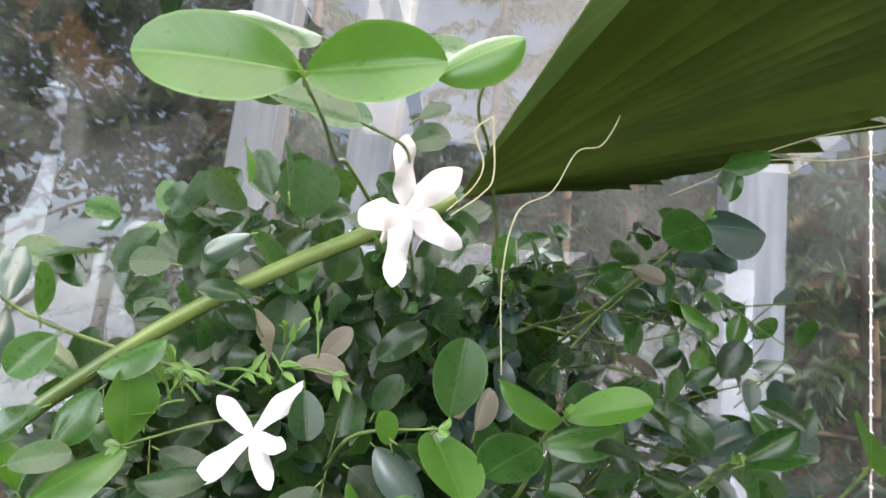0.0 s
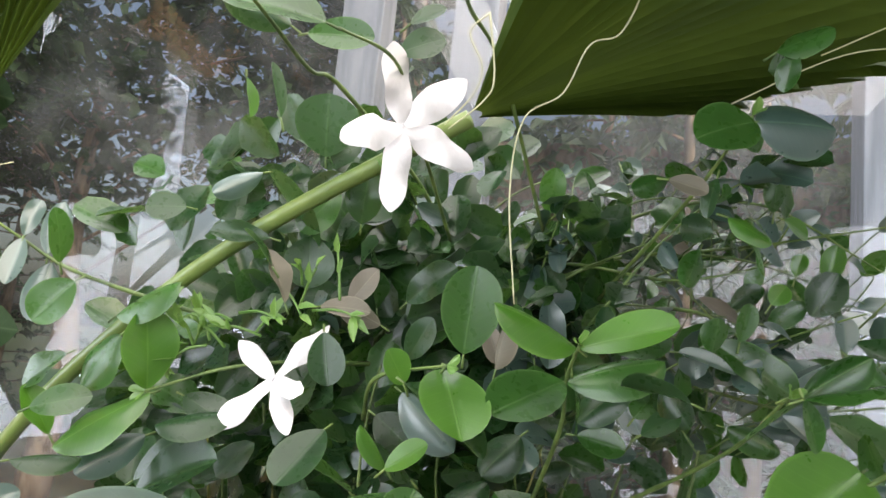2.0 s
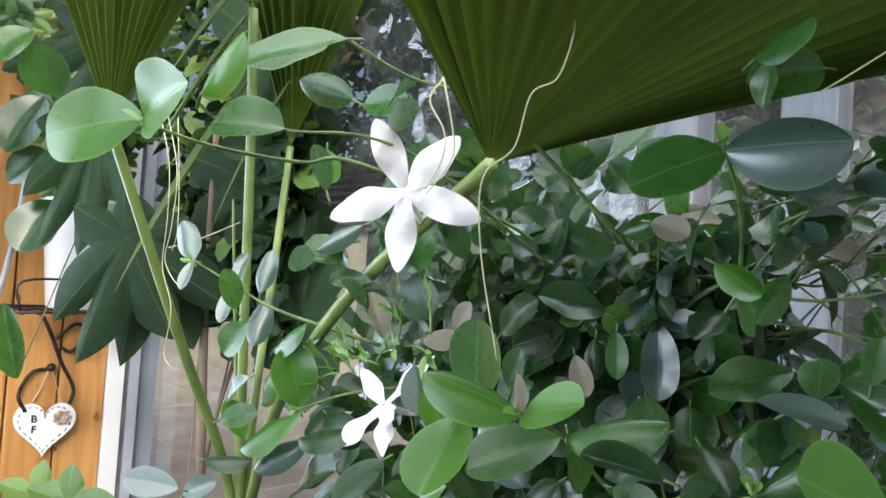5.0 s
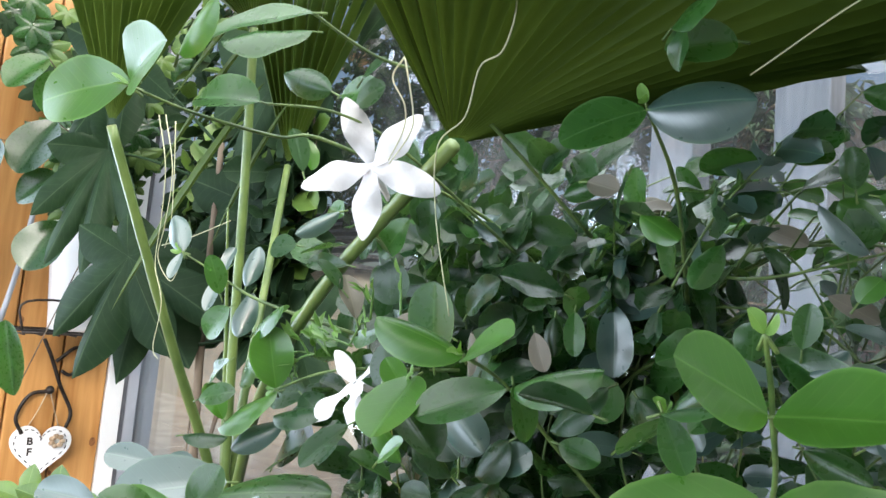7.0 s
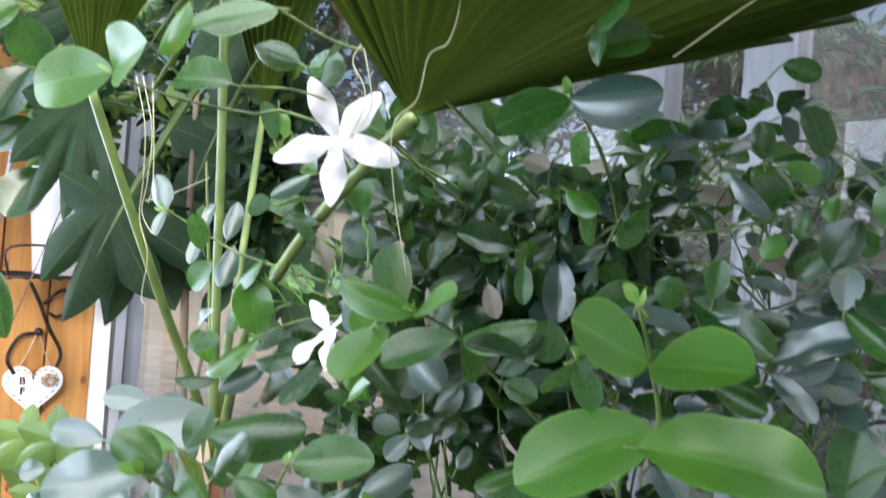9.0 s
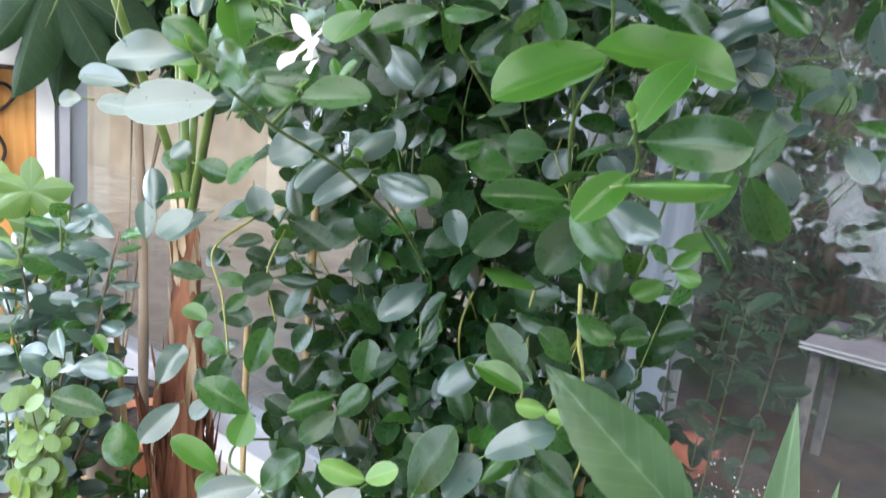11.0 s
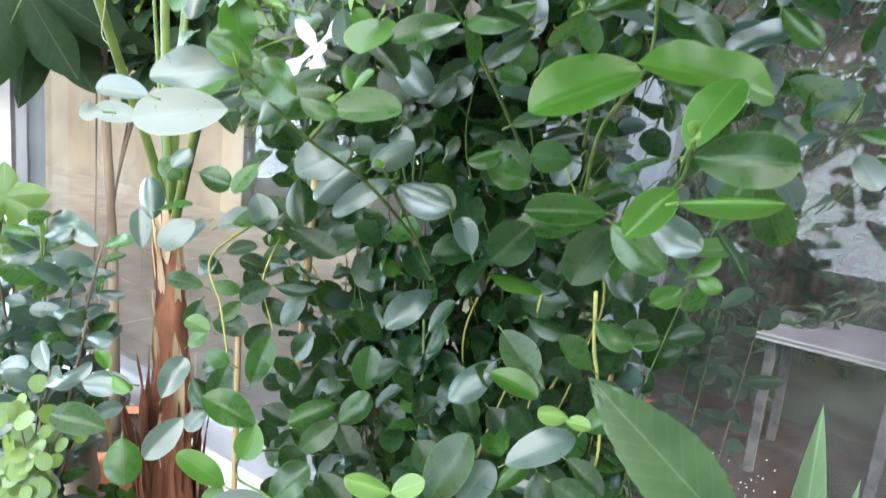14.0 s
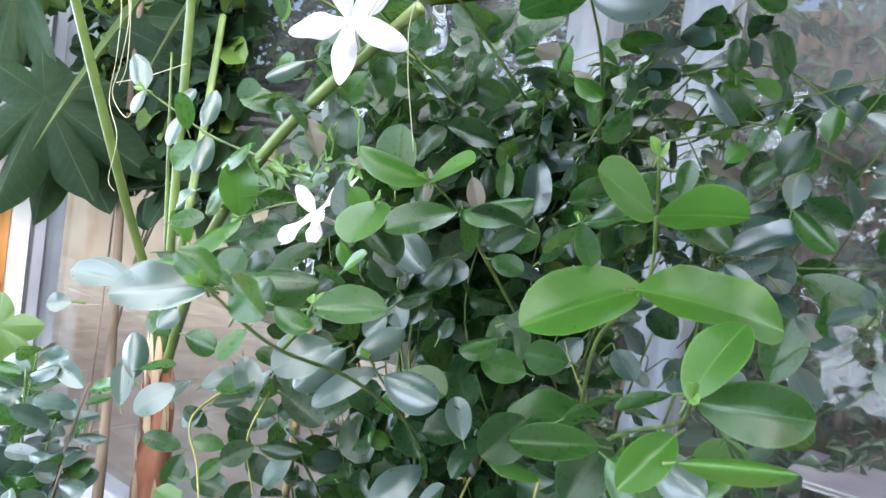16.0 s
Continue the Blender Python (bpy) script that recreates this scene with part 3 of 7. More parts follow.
# paved terrace, pergola posts, flower bed with clay pots and a low table outside
patio = group_of("patio", (-6, 3, -0.25), "pale beige concrete slab terrace", "terrace", kind="structure")
for i in range(21):
    for k in range(7):
        b = block((-13.8 + i * 0.6, 0.95 + k * 0.6, -0.30), (-13.8 + i * 0.6 + 0.592, 0.95 + k * 0.6 + 0.592, -0.185 + 0.004 * boards.random()), 0.006)
        keep(part("slab", b, SLAB, patio, smooth=False), patio)
for x, w in ((-0.65, 0.11), (-0.36, 0.11), (0.53, 0.13)):
    solid("pergola_post", block((x, 1.60, -0.27), (x + w, 1.69, 2.6), 0.005), POST, "weathered blue-grey pergola post outside", "post", group="pergola posts")
chain = group_of("blind_chain", (0.412, 0.757, 1.12), "white bead chain of a window blind", "chain")
b = tube(bmesh.new(), [(0.412, 0.757, 2.53), (0.412, 0.757, 1.8), (0.413, 0.757, 1.12), (0.426, 0.757, 1.11), (0.430, 0.757, 1.8), (0.431, 0.757, 2.53)], 0.0009, None, 5, 6)
keep(part("cord", b, PAINT, chain), chain)
b = bmesh.new()
for k in range(160):
    bmesh.ops.create_icosphere(b, subdivisions=1, radius=0.0024, matrix=Matrix.Translation((0.412 + 0.019 * (k % 2), 0.757, 1.13 + 0.0088 * k)))
tagged(keep(part("bead", b, PAINT, chain), chain), kind="stuff")
bed = bmesh.new()
bmesh.ops.create_grid(bed, x_segments=60, y_segments=44, size=1.0)
for v in bed.verts:
    v.co = Vector((-0.3 + 1.5 * v.co.x, 3.05 + 1.0 * v.co.y, -0.165))
    v.co.z += 0.03 * noise.noise(v.co * 9) + 0.014 * noise.noise(v.co * 31)
solid("flower_bed", bed, BED_SOIL, "bare dark brown earth of a flower bed outside", "soil", "structure", smooth=True)
table = group_of("garden_table", (-0.02, 3.46, -0.18), "low garden table with a pale lilac top outside the window", "table")
keep(part("tabletop", block((-0.30, 3.19, 0.452), (0.26, 3.74, 0.476), 0.004), LILAC, table, smooth=False), table)
for z in (0.449, 0.468):
    keep(part("edge_strip", block((-0.31, 3.176, z), (0.27, 3.189, z + 0.011), 0.002), FRAME_GREY, table, smooth=False), table)
for x in (-0.27, 0.19):
    for y in (3.22, 3.67):
        keep(part("leg", block((x, y, -0.19), (x + 0.04, y + 0.04, 0.4515), 0.003), SEAL, table, smooth=False), table)
lobed = group_of("clay_pot", (-0.68, 2.98, -0.19), "fluted reddish clay pot standing on the bare earth outside", "pot")
b = lathe([(0.09, 0.0), (0.13, 0.02), (0.18, 0.10), (0.185, 0.17), (0.15, 0.235), (0.13, 0.25), (0.115, 0.235), (0.11, 0.20)], steps=72)
for v in b.verts:
    swell = 1 + 0.05 * abs(math.sin(5.5 * math.atan2(v.co.y, v.co.x))) * min(1, v.co.z / 0.1)
    v.co.x *= swell
    v.co.y *= swell
part("wall", b, RED_CLAY, lobed)
part("soil", lathe([(0.001, 0.215), (0.05, 0.218), (0.113, 0.215)], steps=24, wobble=0.004), SOIL, lobed)
shard = group_of("broken_pot", (-0.95, 3.05, -0.19), "broken piece of a reddish clay pot on the earth", "pot")
part("wall", lathe([(0.08, 0.0), (0.10, 0.01), (0.13, 0.12), (0.135, 0.13), (0.125, 0.13), (0.10, 0.03)], steps=48, wobble=0.01), RED_CLAY, shard)

# ---- bench, planter and pots ----
bench = group_of("plant_bench", (-0.2, 0.45, 0.53), "low wooden bench under the plants", "bench")
part("top", block((-0.75, -0.26, -0.035), (0.85, 0.235, 0.0), 0.005), BAMBOO, bench, smooth=False)
for x in (-0.70, 0.80):
    for y in (-0.22, 0.19):
        part("leg", block((x - 0.025, y - 0.025, -0.53), (x + 0.025, y + 0.025, -0.036), 0.003), BAMBOO, bench, smooth=False)

planter = group_of("planter", (-0.335, 0.438, 0.53), "large round white planter filled with dark soil", "planter")
part("bowl", lathe([(0.11, 0.0), (0.122, 0.004), (0.145, 0.10), (0.160, 0.20), (0.168, 0.213), (0.166, 0.220), (0.156, 0.215), (0.150, 0.200), (0.146, 0.17)], steps=64), WHITE_POT, planter)
part("soil", lathe([(0.001 + 0.0125 * k, 0.192) for k in range(13)], steps=56, wobble=0.012), SOIL, planter, "dark crumbly potting soil")
clump = random.Random(6)
b = bmesh.new()
for i in range(420):
    a, r = clump.uniform(0, 6.28), 0.146 * clump.random() ** 0.5
    s = clump.uniform(0.0012, 0.0045)
    bmesh.ops.create_icosphere(b, subdivisions=1, radius=s, matrix=Matrix.Translation((r * math.cos(a), r * math.sin(a), 0.195 + 0.3 * s)) @ pose(0, 0, 0, 50 * a, 20, 9 * i))
tagged(part("crumb", b, SOIL, planter), kind="stuff")
b = bmesh.new()
for i in range(70):
    a, r = clump.uniform(0, 6.28), 0.146 * clump.random() ** 0.5
    bmesh.ops.create_icosphere(b, subdivisions=1, radius=clump.uniform(0.0008, 0.0018), matrix=Matrix.Translation((r * math.cos(a), r * math.sin(a), 0.199)))
tagged(part("grit", b, WHITE_POT, planter, "white grit on the soil"), kind="stuff")
root_pot = group_of("root_pot", (-0.07, 0.535, 0.53), "black plastic pot of the flowering shrub", "pot", "flower pots")
part("wall", lathe([(0.065, 0), (0.068, 0.003), (0.088, 0.20), (0.093, 0.20), (0.094, 0.23), (0.088, 0.23), (0.085, 0.21)], steps=40), PLASTIC, root_pot)
part("soil", lathe([(0.001, 0.215), (0.04, 0.217), (0.086, 0.215)], steps=24, wobble=0.004), SOIL, root_pot)

# ---- the shrub: yellowish vines, opposite oval leaves, white stars ----
shrub = group_of("flowering_shrub", (-0.07, 0.535, 0.745), "climbing shrub with glossy oval leaves and white flowers", "shrub")
VINES = []


def vine(points, r0=0.0026, r1=0.0014, mat=None, name="stem"):
    line = smooth_line(points, 8)
    VINES.append(line)
    return keep(part(name, tube(bmesh.new(), points, r0, r1, 6, 8, 0.2), mat or VINE, shrub), shrub)


rnd = random.Random(21)
for i in range(30):
    x = -0.25 + 0.37 * i / 29 + rnd.uniform(-0.02, 0.02)
    y = 0.53 + rnd.uniform(-0.06, 0.09)
    top = rnd.uniform(1.34, 1.46) if i % 2 else rnd.uniform(1.12, 1.30)
    p = [(-0.07 + (x + 0.07) * 0.22, 0.535 + (y - 0.535) * 0.3, 0.742)]
    for k in range(1, 6):
        t = k / 5
        p.append((x * (0.4 + 0.6 * t) - 0.03 * (1 - t) + rnd.uniform(-0.025, 0.025), y - 0.04 * t + rnd.uniform(-0.03, 0.03), 0.76 + (top - 0.76) * t))
    vine(p, rnd.uniform(0.002, 0.0034), 0.0005, TWIG if i % 2 else VINE)
for i in range(15):
    x, z = -0.05 + 0.0105 * i, 1.33 + rnd.uniform(0, 0.10)
    vine([(x - 0.10, 0.52, z - 0.08), (x - 0.02, 0.50 + rnd.uniform(-0.03, 0.06), z), (x + 0.07, 0.47 + rnd.uniform(-0.04, 0.08), z + rnd.uniform(-0.02, 0.05)), (x + 0.14, 0.47 + rnd.uniform(-0.05, 0.1), z + rnd.uniform(-0.06, 0.05))], 0.0018, 0.0004, TWIG)

BUDS = []
# branches that carry the leaves in front
for p in (
    [(0.183, 0.272, 1.362), (0.177, 0.293, 1.343), (0.165, 0.323, 1.313), (0.13, 0.36, 1.28), (0.08, 0.46, 1.22)],
    [(0.060, 0.300, 1.347), (0.054, 0.334, 1.334), (0.05, 0.37, 1.31), (0.03, 0.46, 1.26)],
    [(0.008, 0.32, 1.335), (-0.035, 0.36, 1.325), (-0.06, 0.42, 1.30)],
    [(-0.144, 0.344, 1.308), (-0.10, 0.36, 1.325), (-0.06, 0.42, 1.33)],
    [(0.21, 0.263, 1.286), (0.19, 0.313, 1.264), (0.15, 0.36, 1.24), (0.1, 0.44, 1.2)],
    [(0.062, 0.183, 1.295), (0.06, 0.22, 1.27), (0.03, 0.30, 1.24), (-0.02, 0.42, 1.18)],
    [(0.049, 0.247, 1.285), (0.057, 0.235, 1.277), (0.058, 0.225, 1.268)],
    [(0.024, 0.314, 1.25), (0.0, 0.38, 1.2), (-0.03, 0.45, 1.15)],
    [(0.118, 0.322, 1.441), (0.1, 0.38, 1.42), (0.06, 0.47, 1.38)],
    [(0.043, 0.286, 1.035), (0.011, 0.287, 1.03), (-0.042, 0.298, 1.025), (-0.089, 0.312, 1.014), (-0.13, 0.36, 1.0), (-0.12, 0.45, 0.97)],
    [(-0.038, 0.2, 1.44), (-0.037, 0.228, 1.436), (-0.042, 0.269, 1.437), (-0.041, 0.299, 1.441), (-0.03, 0.40, 1.42), (-0.03, 0.48, 1.38)],
    [(-0.243, 0.317, 1.392), (-0.230, 0.340, 1.378), (-0.205, 0.362, 1.362), (-0.14, 0.40, 1.345)],
    [(0.133, 0.321, 1.336), (0.12, 0.37, 1.31), (0.08, 0.45, 1.27)],
):
    vine(p[::-1], 0.0013, 0.0006, TWIG)
    BUDS.append((Vector(p[0]), (Vector(p[0]) - Vector(p[1])).normalized()))
for p in (
    [(0.009, 0.468, 1.165), (-0.006, 0.471, 1.134), (-0.011, 0.469, 1.106), (-0.02, 0.49, 1.06)],
    [(0.115, 0.422, 1.183), (0.119, 0.423, 1.146), (0.122, 0.429, 1.123), (0.13, 0.428, 1.073), (0.11, 0.45, 1.02)],
    [(0.053, 0.475, 1.17), (0.054, 0.465, 1.143), (0.064, 0.455, 1.098), (0.05, 0.47, 1.05)],
    [(-0.03, 0.49, 1.37), (0.005, 0.492, 1.396), (0.026, 0.509, 1.387), (0.044, 0.516, 1.369)],
    [(0.018, 0.504, 1.37), (0.027, 0.518, 1.337), (0.028, 0.528, 1.287), (0.01, 0.53, 1.22)],
    [(0.06, 0.42, 0.98), (0.123, 0.377, 0.987), (0.162, 0.385, 1.0), (0.191, 0.411, 1.013)],
    [(-0.19, 0.43, 1.16), (-0.188, 0.411, 1.122), (-0.17, 0.409, 1.082)],
    [(-0.18, 0.40, 1.18), (-0.189, 0.357, 1.149), (-0.172, 0.355, 1.113), (-0.153, 0.351, 1.068)],
):
    vine(p, 0.0013, 0.0008, VINE)

TWIGS = bmesh.new()


def leaf(base, tip, face, width, tone):
    """A leaf of the shrub on a short stalk that runs back to the nearest vine."""
    base, tip = Vector(base), Vector(tip)
    ob = new("leaf", leaf_mesh(tone, pick.randrange(6)))
    ob.parent = shrub
    ob.matrix_parent_inverse = Matrix.Translation(shrub.location).inverted()
    ob.matrix_basis = leaf_pose(base, tip, face, width)
    back = base + (base - tip).normalized() * 0.005 + Vector((0, 0.001, -0.001))
    tube(TWIGS, [base, base.lerp(back, 0.5), back], 0.0005, 0.0006, 6, 2)


for at, way in BUDS:
    for s in (-1, 1):
        out = (way + s * 0.45 * way.cross(Vector((0.2, -0.9, 0.3))).normalized()).normalized()
        leaf(at, at + out * 0.008, (-0.2 * s, -0.8, 0.5), 0.0042, "Y")


leaf((0.119, 0.321, 1.438), (0.096, 0.303, 1.425), (0.25, -0.9, 0.35), 0.023, "m")
leaf((0.119, 0.321, 1.438), (0.151, 0.337, 1.441), (0.394, -0.877, 0.276), 0.026, "b")
leaf((-0.0385, 0.2, 1.442), (-0.083, 0.181, 1.436), (0.11, -0.81, -0.02), 0.028, "g")
leaf((-0.0375, 0.2, 1.442), (0.006, 0.196, 1.447), (-0.52, -0.82, -0.2), 0.025, "g")

# leafy shoots low in front
shoot = random.Random(52)
SHOOTS = {tone: bmesh.new() for tone in "mdyb"}
for i in range(16):
    x = -0.21 + 0.0245 * i + shoot.uniform(-0.01, 0.01)
    y, top = shoot.uniform(0.47, 0.54), shoot.uniform(0.98, 1.20)
    line = [(-0.07 + 0.2 * (x + 0.07), 0.52, 0.745), (-0.07 + 0.7 * (x + 0.07), 0.51, 0.84), (x, y + 0.02, 0.93), (x + shoot.uniform(-0.03, 0.03), y + shoot.uniform(-0.015, 0.015), (0.93 + top) / 2), (x + shoot.uniform(-0.04, 0.04), y - 0.02, top)]
    vine(line, 0.0016, 0.0005, TWIG)
    turn = shoot.uniform(0, 6)
    for p, q in list(zip(VINES[-1], VINES[-1][1:]))[11::2]:
        turn += 1.57 + shoot.uniform(-0.4, 0.4)
        for s in (-1, 1):
            if shoot.random() < 0.15 or (p.x < -0.09 and p.z < 0.985):
                continue
            out = (Vector((s * math.cos(turn), s * math.sin(turn) - 0.35, shoot.uniform(-0.4, 0.5)))).normalized()
            long = shoot.uniform(0.020, 0.038)
            face = Vector((shoot.uniform(-0.5, 0.4), -0.75, shoot.uniform(0.2, 1.0)))
            blade_grid(SHOOTS[shoot.choice("ddmdmddb")], oval if shoot.random() < 0.7 else obovate, 10, 6, shoot.uniform(0.08, 0.25), shoot.uniform(0.05, 0.2), 0.05, i, leaf_pose(p + out * 0.003, p + out * (0.003 + long), face, long * shoot.uniform(0.58, 0.72)))
for tone, b in SHOOTS.items():
    tagged(keep(part("shoot_leaves", b, LEAF[tone], shrub, "glossy leaves of the low shoots"), shrub), kind="stuff")


leaf((0.059, 0.301, 1.346), (0.032, 0.279, 1.358), (0.30, -0.55, 0.78), 0.021, "y")
leaf((0.060, 0.301, 1.346), (0.093, 0.290, 1.356), (0.05, -0.75, 0.66), 0.019, "y")
leaf((0.054, 0.335, 1.333), (0.092, 0.346, 1.345), (0.05, -0.62, 0.78), 0.024, "m")
leaf((0.053, 0.334, 1.333), (0.029, 0.306, 1.319), (0.15, -0.72, 0.68), 0.025, "m")
leaf((0.012, 0.330, 1.340), (0.016, 0.323, 1.376), (0.25, -0.95, 0.1), 0.025, "m")
leaf((0.005, 0.327, 1.333), (0.023, 0.289, 1.310), (0.35, -0.80, 0.5), 0.027, "y")
leaf((-0.009, 0.321, 1.326), (0.025, 0.324, 1.300), (0.608, -0.282, 0.742), 0.027, "d")
leaf((-0.014, 0.336, 1.325), (-0.020, 0.328, 1.339), (0.739, -0.671, -0.065), 0.013, "y")
leaf((-0.020, 0.344, 1.288), (-0.031, 0.335, 1.306), (0.879, -0.135, 0.458), 0.013, "y")
leaf((-0.015, 0.325, 1.291), (0.002, 0.325, 1.303), (-0.327, -0.825, 0.461), 0.012, "y")
leaf((-0.143, 0.344, 1.309), (-0.143, 0.334, 1.347), (0.861, -0.494, -0.121), 0.027, "y")
leaf((-0.141, 0.344, 1.307), (-0.173, 0.324, 1.280), (-0.063, -0.766, 0.639), 0.026, "y")
leaf((-0.183, 0.332, 1.284), (-0.194, 0.323, 1.306), (0.898, -0.283, 0.336), 0.015, "y")
leaf((-0.100, 0.355, 1.302), (-0.131, 0.337, 1.294), (0.034, -0.438, 0.898), 0.023, "d")
leaf((-0.144, 0.348, 1.260), (-0.099, 0.341, 1.282), (-0.387, -0.712, 0.586), 0.031, "d")
leaf((-0.157, 0.332, 1.342), (-0.126, 0.333, 1.360), (-0.334, -0.741, 0.583), 0.023, "m")
leaf((-0.175, 0.323, 1.356), (-0.190, 0.317, 1.336), (0.323, -0.946, 0.033), 0.020, "m")
leaf((-0.182, 0.319, 1.364), (-0.180, 0.308, 1.388), (0.995, -0.018, -0.098), 0.015, "m")
leaf((-0.156, 0.336, 1.333), (-0.173, 0.335, 1.307), (-0.175, -0.969, 0.175), 0.023, "m")
leaf((-0.178, 0.329, 1.322), (-0.198, 0.327, 1.305), (-0.242, -0.895, 0.375), 0.017, "m")
leaf((-0.014, 0.294, 1.467), (-0.001, 0.297, 1.475), (-0.089, -0.915, 0.395), 0.010, "d")
leaf((-0.017, 0.294, 1.455), (-0.000, 0.297, 1.462), (0.105, -0.989, 0.100), 0.014, "d")
leaf((-0.069, 0.301, 1.430), (-0.073, 0.295, 1.452), (0.983, 0.015, 0.185), 0.013, "d")
leaf((-0.083, 0.355, 1.356), (-0.094, 0.352, 1.381), (0.894, -0.232, 0.384), 0.015, "p")
leaf((-0.074, 0.377, 1.357), (-0.048, 0.380, 1.356), (0.129, -0.721, 0.681), 0.015, "p")
leaf((0.126, 0.323, 1.467), (0.145, 0.318, 1.474), (-0.328, -0.866, 0.378), 0.015, "m")
leaf((0.132, 0.322, 1.467), (0.129, 0.324, 1.451), (-0.310, -0.947, -0.086), 0.009, "m")
leaf((0.089, 0.341, 1.420), (0.075, 0.335, 1.413), (0.352, -0.922, 0.158), 0.010, "m")
leaf((0.089, 0.331, 1.417), (0.104, 0.330, 1.412), (0.115, -0.925, 0.362), 0.010, "p")
leaf((0.107, 0.331, 1.418), (0.104, 0.331, 1.402), (-0.708, -0.700, 0.095), 0.009, "d")
leaf((0.112, 0.333, 1.403), (0.128, 0.332, 1.393), (0.268, -0.823, 0.501), 0.011, "y")
leaf((0.122, 0.335, 1.398), (0.126, 0.332, 1.380), (0.949, -0.197, 0.247), 0.010, "m")
leaf((0.101, 0.327, 1.330), (0.075, 0.316, 1.334), (0.279, -0.360, 0.890), 0.016, "d")
leaf((0.136, 0.317, 1.336), (0.157, 0.312, 1.352), (-0.439, -0.842, 0.313), 0.015, "m")
leaf((0.136, 0.312, 1.336), (0.167, 0.318, 1.344), (-0.226, -0.084, 0.971), 0.018, "m")
leaf((0.136, 0.313, 1.336), (0.142, 0.318, 1.318), (0.677, -0.736, 0.036), 0.011, "m")
leaf((0.138, 0.321, 1.335), (0.119, 0.316, 1.320), (-0.664, 0.166, 0.729), 0.014, "m")
leaf((0.024, 0.341, 1.335), (0.029, 0.335, 1.355), (-0.590, -0.804, -0.073), 0.012, "p")
leaf((0.057, 0.485, 1.429), (0.046, 0.477, 1.459), (0.925, -0.282, 0.256), 0.018, "m")
leaf((0.027, 0.469, 1.430), (0.031, 0.458, 1.456), (0.005, -0.918, -0.396), 0.016, "m")
leaf((-0.017, 0.440, 1.421), (-0.014, 0.438, 1.434), (-0.770, -0.637, 0.043), 0.008, "d")
leaf((0.002, 0.445, 1.417), (0.012, 0.440, 1.430), (-0.561, -0.812, 0.164), 0.014, "d")
leaf((-0.059, 0.420, 1.361), (-0.059, 0.415, 1.381), (0.941, -0.329, -0.076), 0.014, "d")
leaf((0.088, 0.493, 1.424), (0.112, 0.495, 1.414), (0.286, -0.775, 0.564), 0.014, "p")
leaf((0.119, 0.505, 1.389), (0.143, 0.507, 1.376), (0.389, -0.693, 0.607), 0.015, "p")
leaf((0.079, 0.470, 1.361), (0.102, 0.469, 1.378), (-0.550, -0.412, 0.726), 0.017, "d")
leaf((0.176, 0.293, 1.342), (0.163, 0.268, 1.355), (0.55, -0.55, 0.62), 0.026, "y")
leaf((0.178, 0.292, 1.342), (0.211, 0.289, 1.345), (0.35, -0.62, 0.70), 0.027, "y")
leaf((0.137, 0.350, 1.469), (0.123, 0.324, 1.460), (0.850, -0.507, 0.141), 0.017, "m")
leaf((0.111, 0.442, 1.448), (0.092, 0.414, 1.439), (0.566, -0.566, 0.599), 0.020, "m")
leaf((0.073, 0.477, 1.440), (0.055, 0.447, 1.437), (0.181, -0.199, 0.963), 0.020, "d")
leaf((0.037, 0.441, 1.425), (0.054, 0.461, 1.431), (0.296, -0.493, 0.818), 0.016, "p")
leaf((0.056, 0.335, 1.335), (0.058, 0.344, 1.312), (0.994, 0.012, 0.105), 0.017, "m")
leaf((0.099, 0.444, 1.360), (0.073, 0.417, 1.348), (0.406, -0.667, 0.624), 0.022, "m")
leaf((0.115, 0.447, 1.356), (0.132, 0.456, 1.369), (-0.175, -0.661, 0.730), 0.016, "m")
leaf((-0.044, 0.328, 1.303), (-0.054, 0.308, 1.282), (0.030, -0.746, 0.666), 0.021, "d")
leaf((-0.174, 0.302, 1.277), (-0.154, 0.321, 1.278), (0.209, -0.261, 0.942), 0.016, "d")
leaf((-0.177, 0.311, 1.298), (-0.156, 0.324, 1.305), (0.396, -0.805, 0.441), 0.015, "m")
vine([(-0.026, 0.254, 1.446), (-0.016, 0.285, 1.448), (-0.02, 0.33, 1.44), (-0.02, 0.42, 1.40)], 0.0006, 0.0010, TWIG)
leaf((-0.030, 0.252, 1.447), (-0.064, 0.239, 1.451), (0.20, -0.80, 0.55), 0.024, "m")
vine([(0.018, 0.245, 1.472), (0.012, 0.28, 1.468), (0.018, 0.33, 1.462), (0.03, 0.42, 1.41)], 0.0006, 0.0011, TWIG)
leaf((0.018, 0.245, 1.472), (-0.012, 0.218, 1.460), (0.40, -0.65, 0.65), 0.018, "m")
leaf((-0.063, 0.294, 1.502), (-0.094, 0.260, 1.492), (0.450, -0.597, 0.664), 0.027, "m")
leaf((-0.243, 0.317, 1.392), (-0.263, 0.317, 1.419), (0.540, -0.746, 0.390), 0.017, "b")
leaf((-0.243, 0.317, 1.391), (-0.240, 0.309, 1.372), (0.533, -0.748, 0.397), 0.009, "b")
leaf((-0.230, 0.362, 1.372), (-0.234, 0.372, 1.403), (0.677, -0.675, 0.294), 0.015, "b")
leaf((-0.236, 0.372, 1.368), (-0.231, 0.360, 1.335), (0.709, -0.622, 0.332), 0.018, "b")
leaf((-0.226, 0.340, 1.377), (-0.221, 0.329, 1.352), (0.505, -0.750, 0.427), 0.011, "b")
leaf((-0.226, 0.340, 1.378), (-0.228, 0.349, 1.399), (0.586, -0.723, 0.366), 0.010, "b")
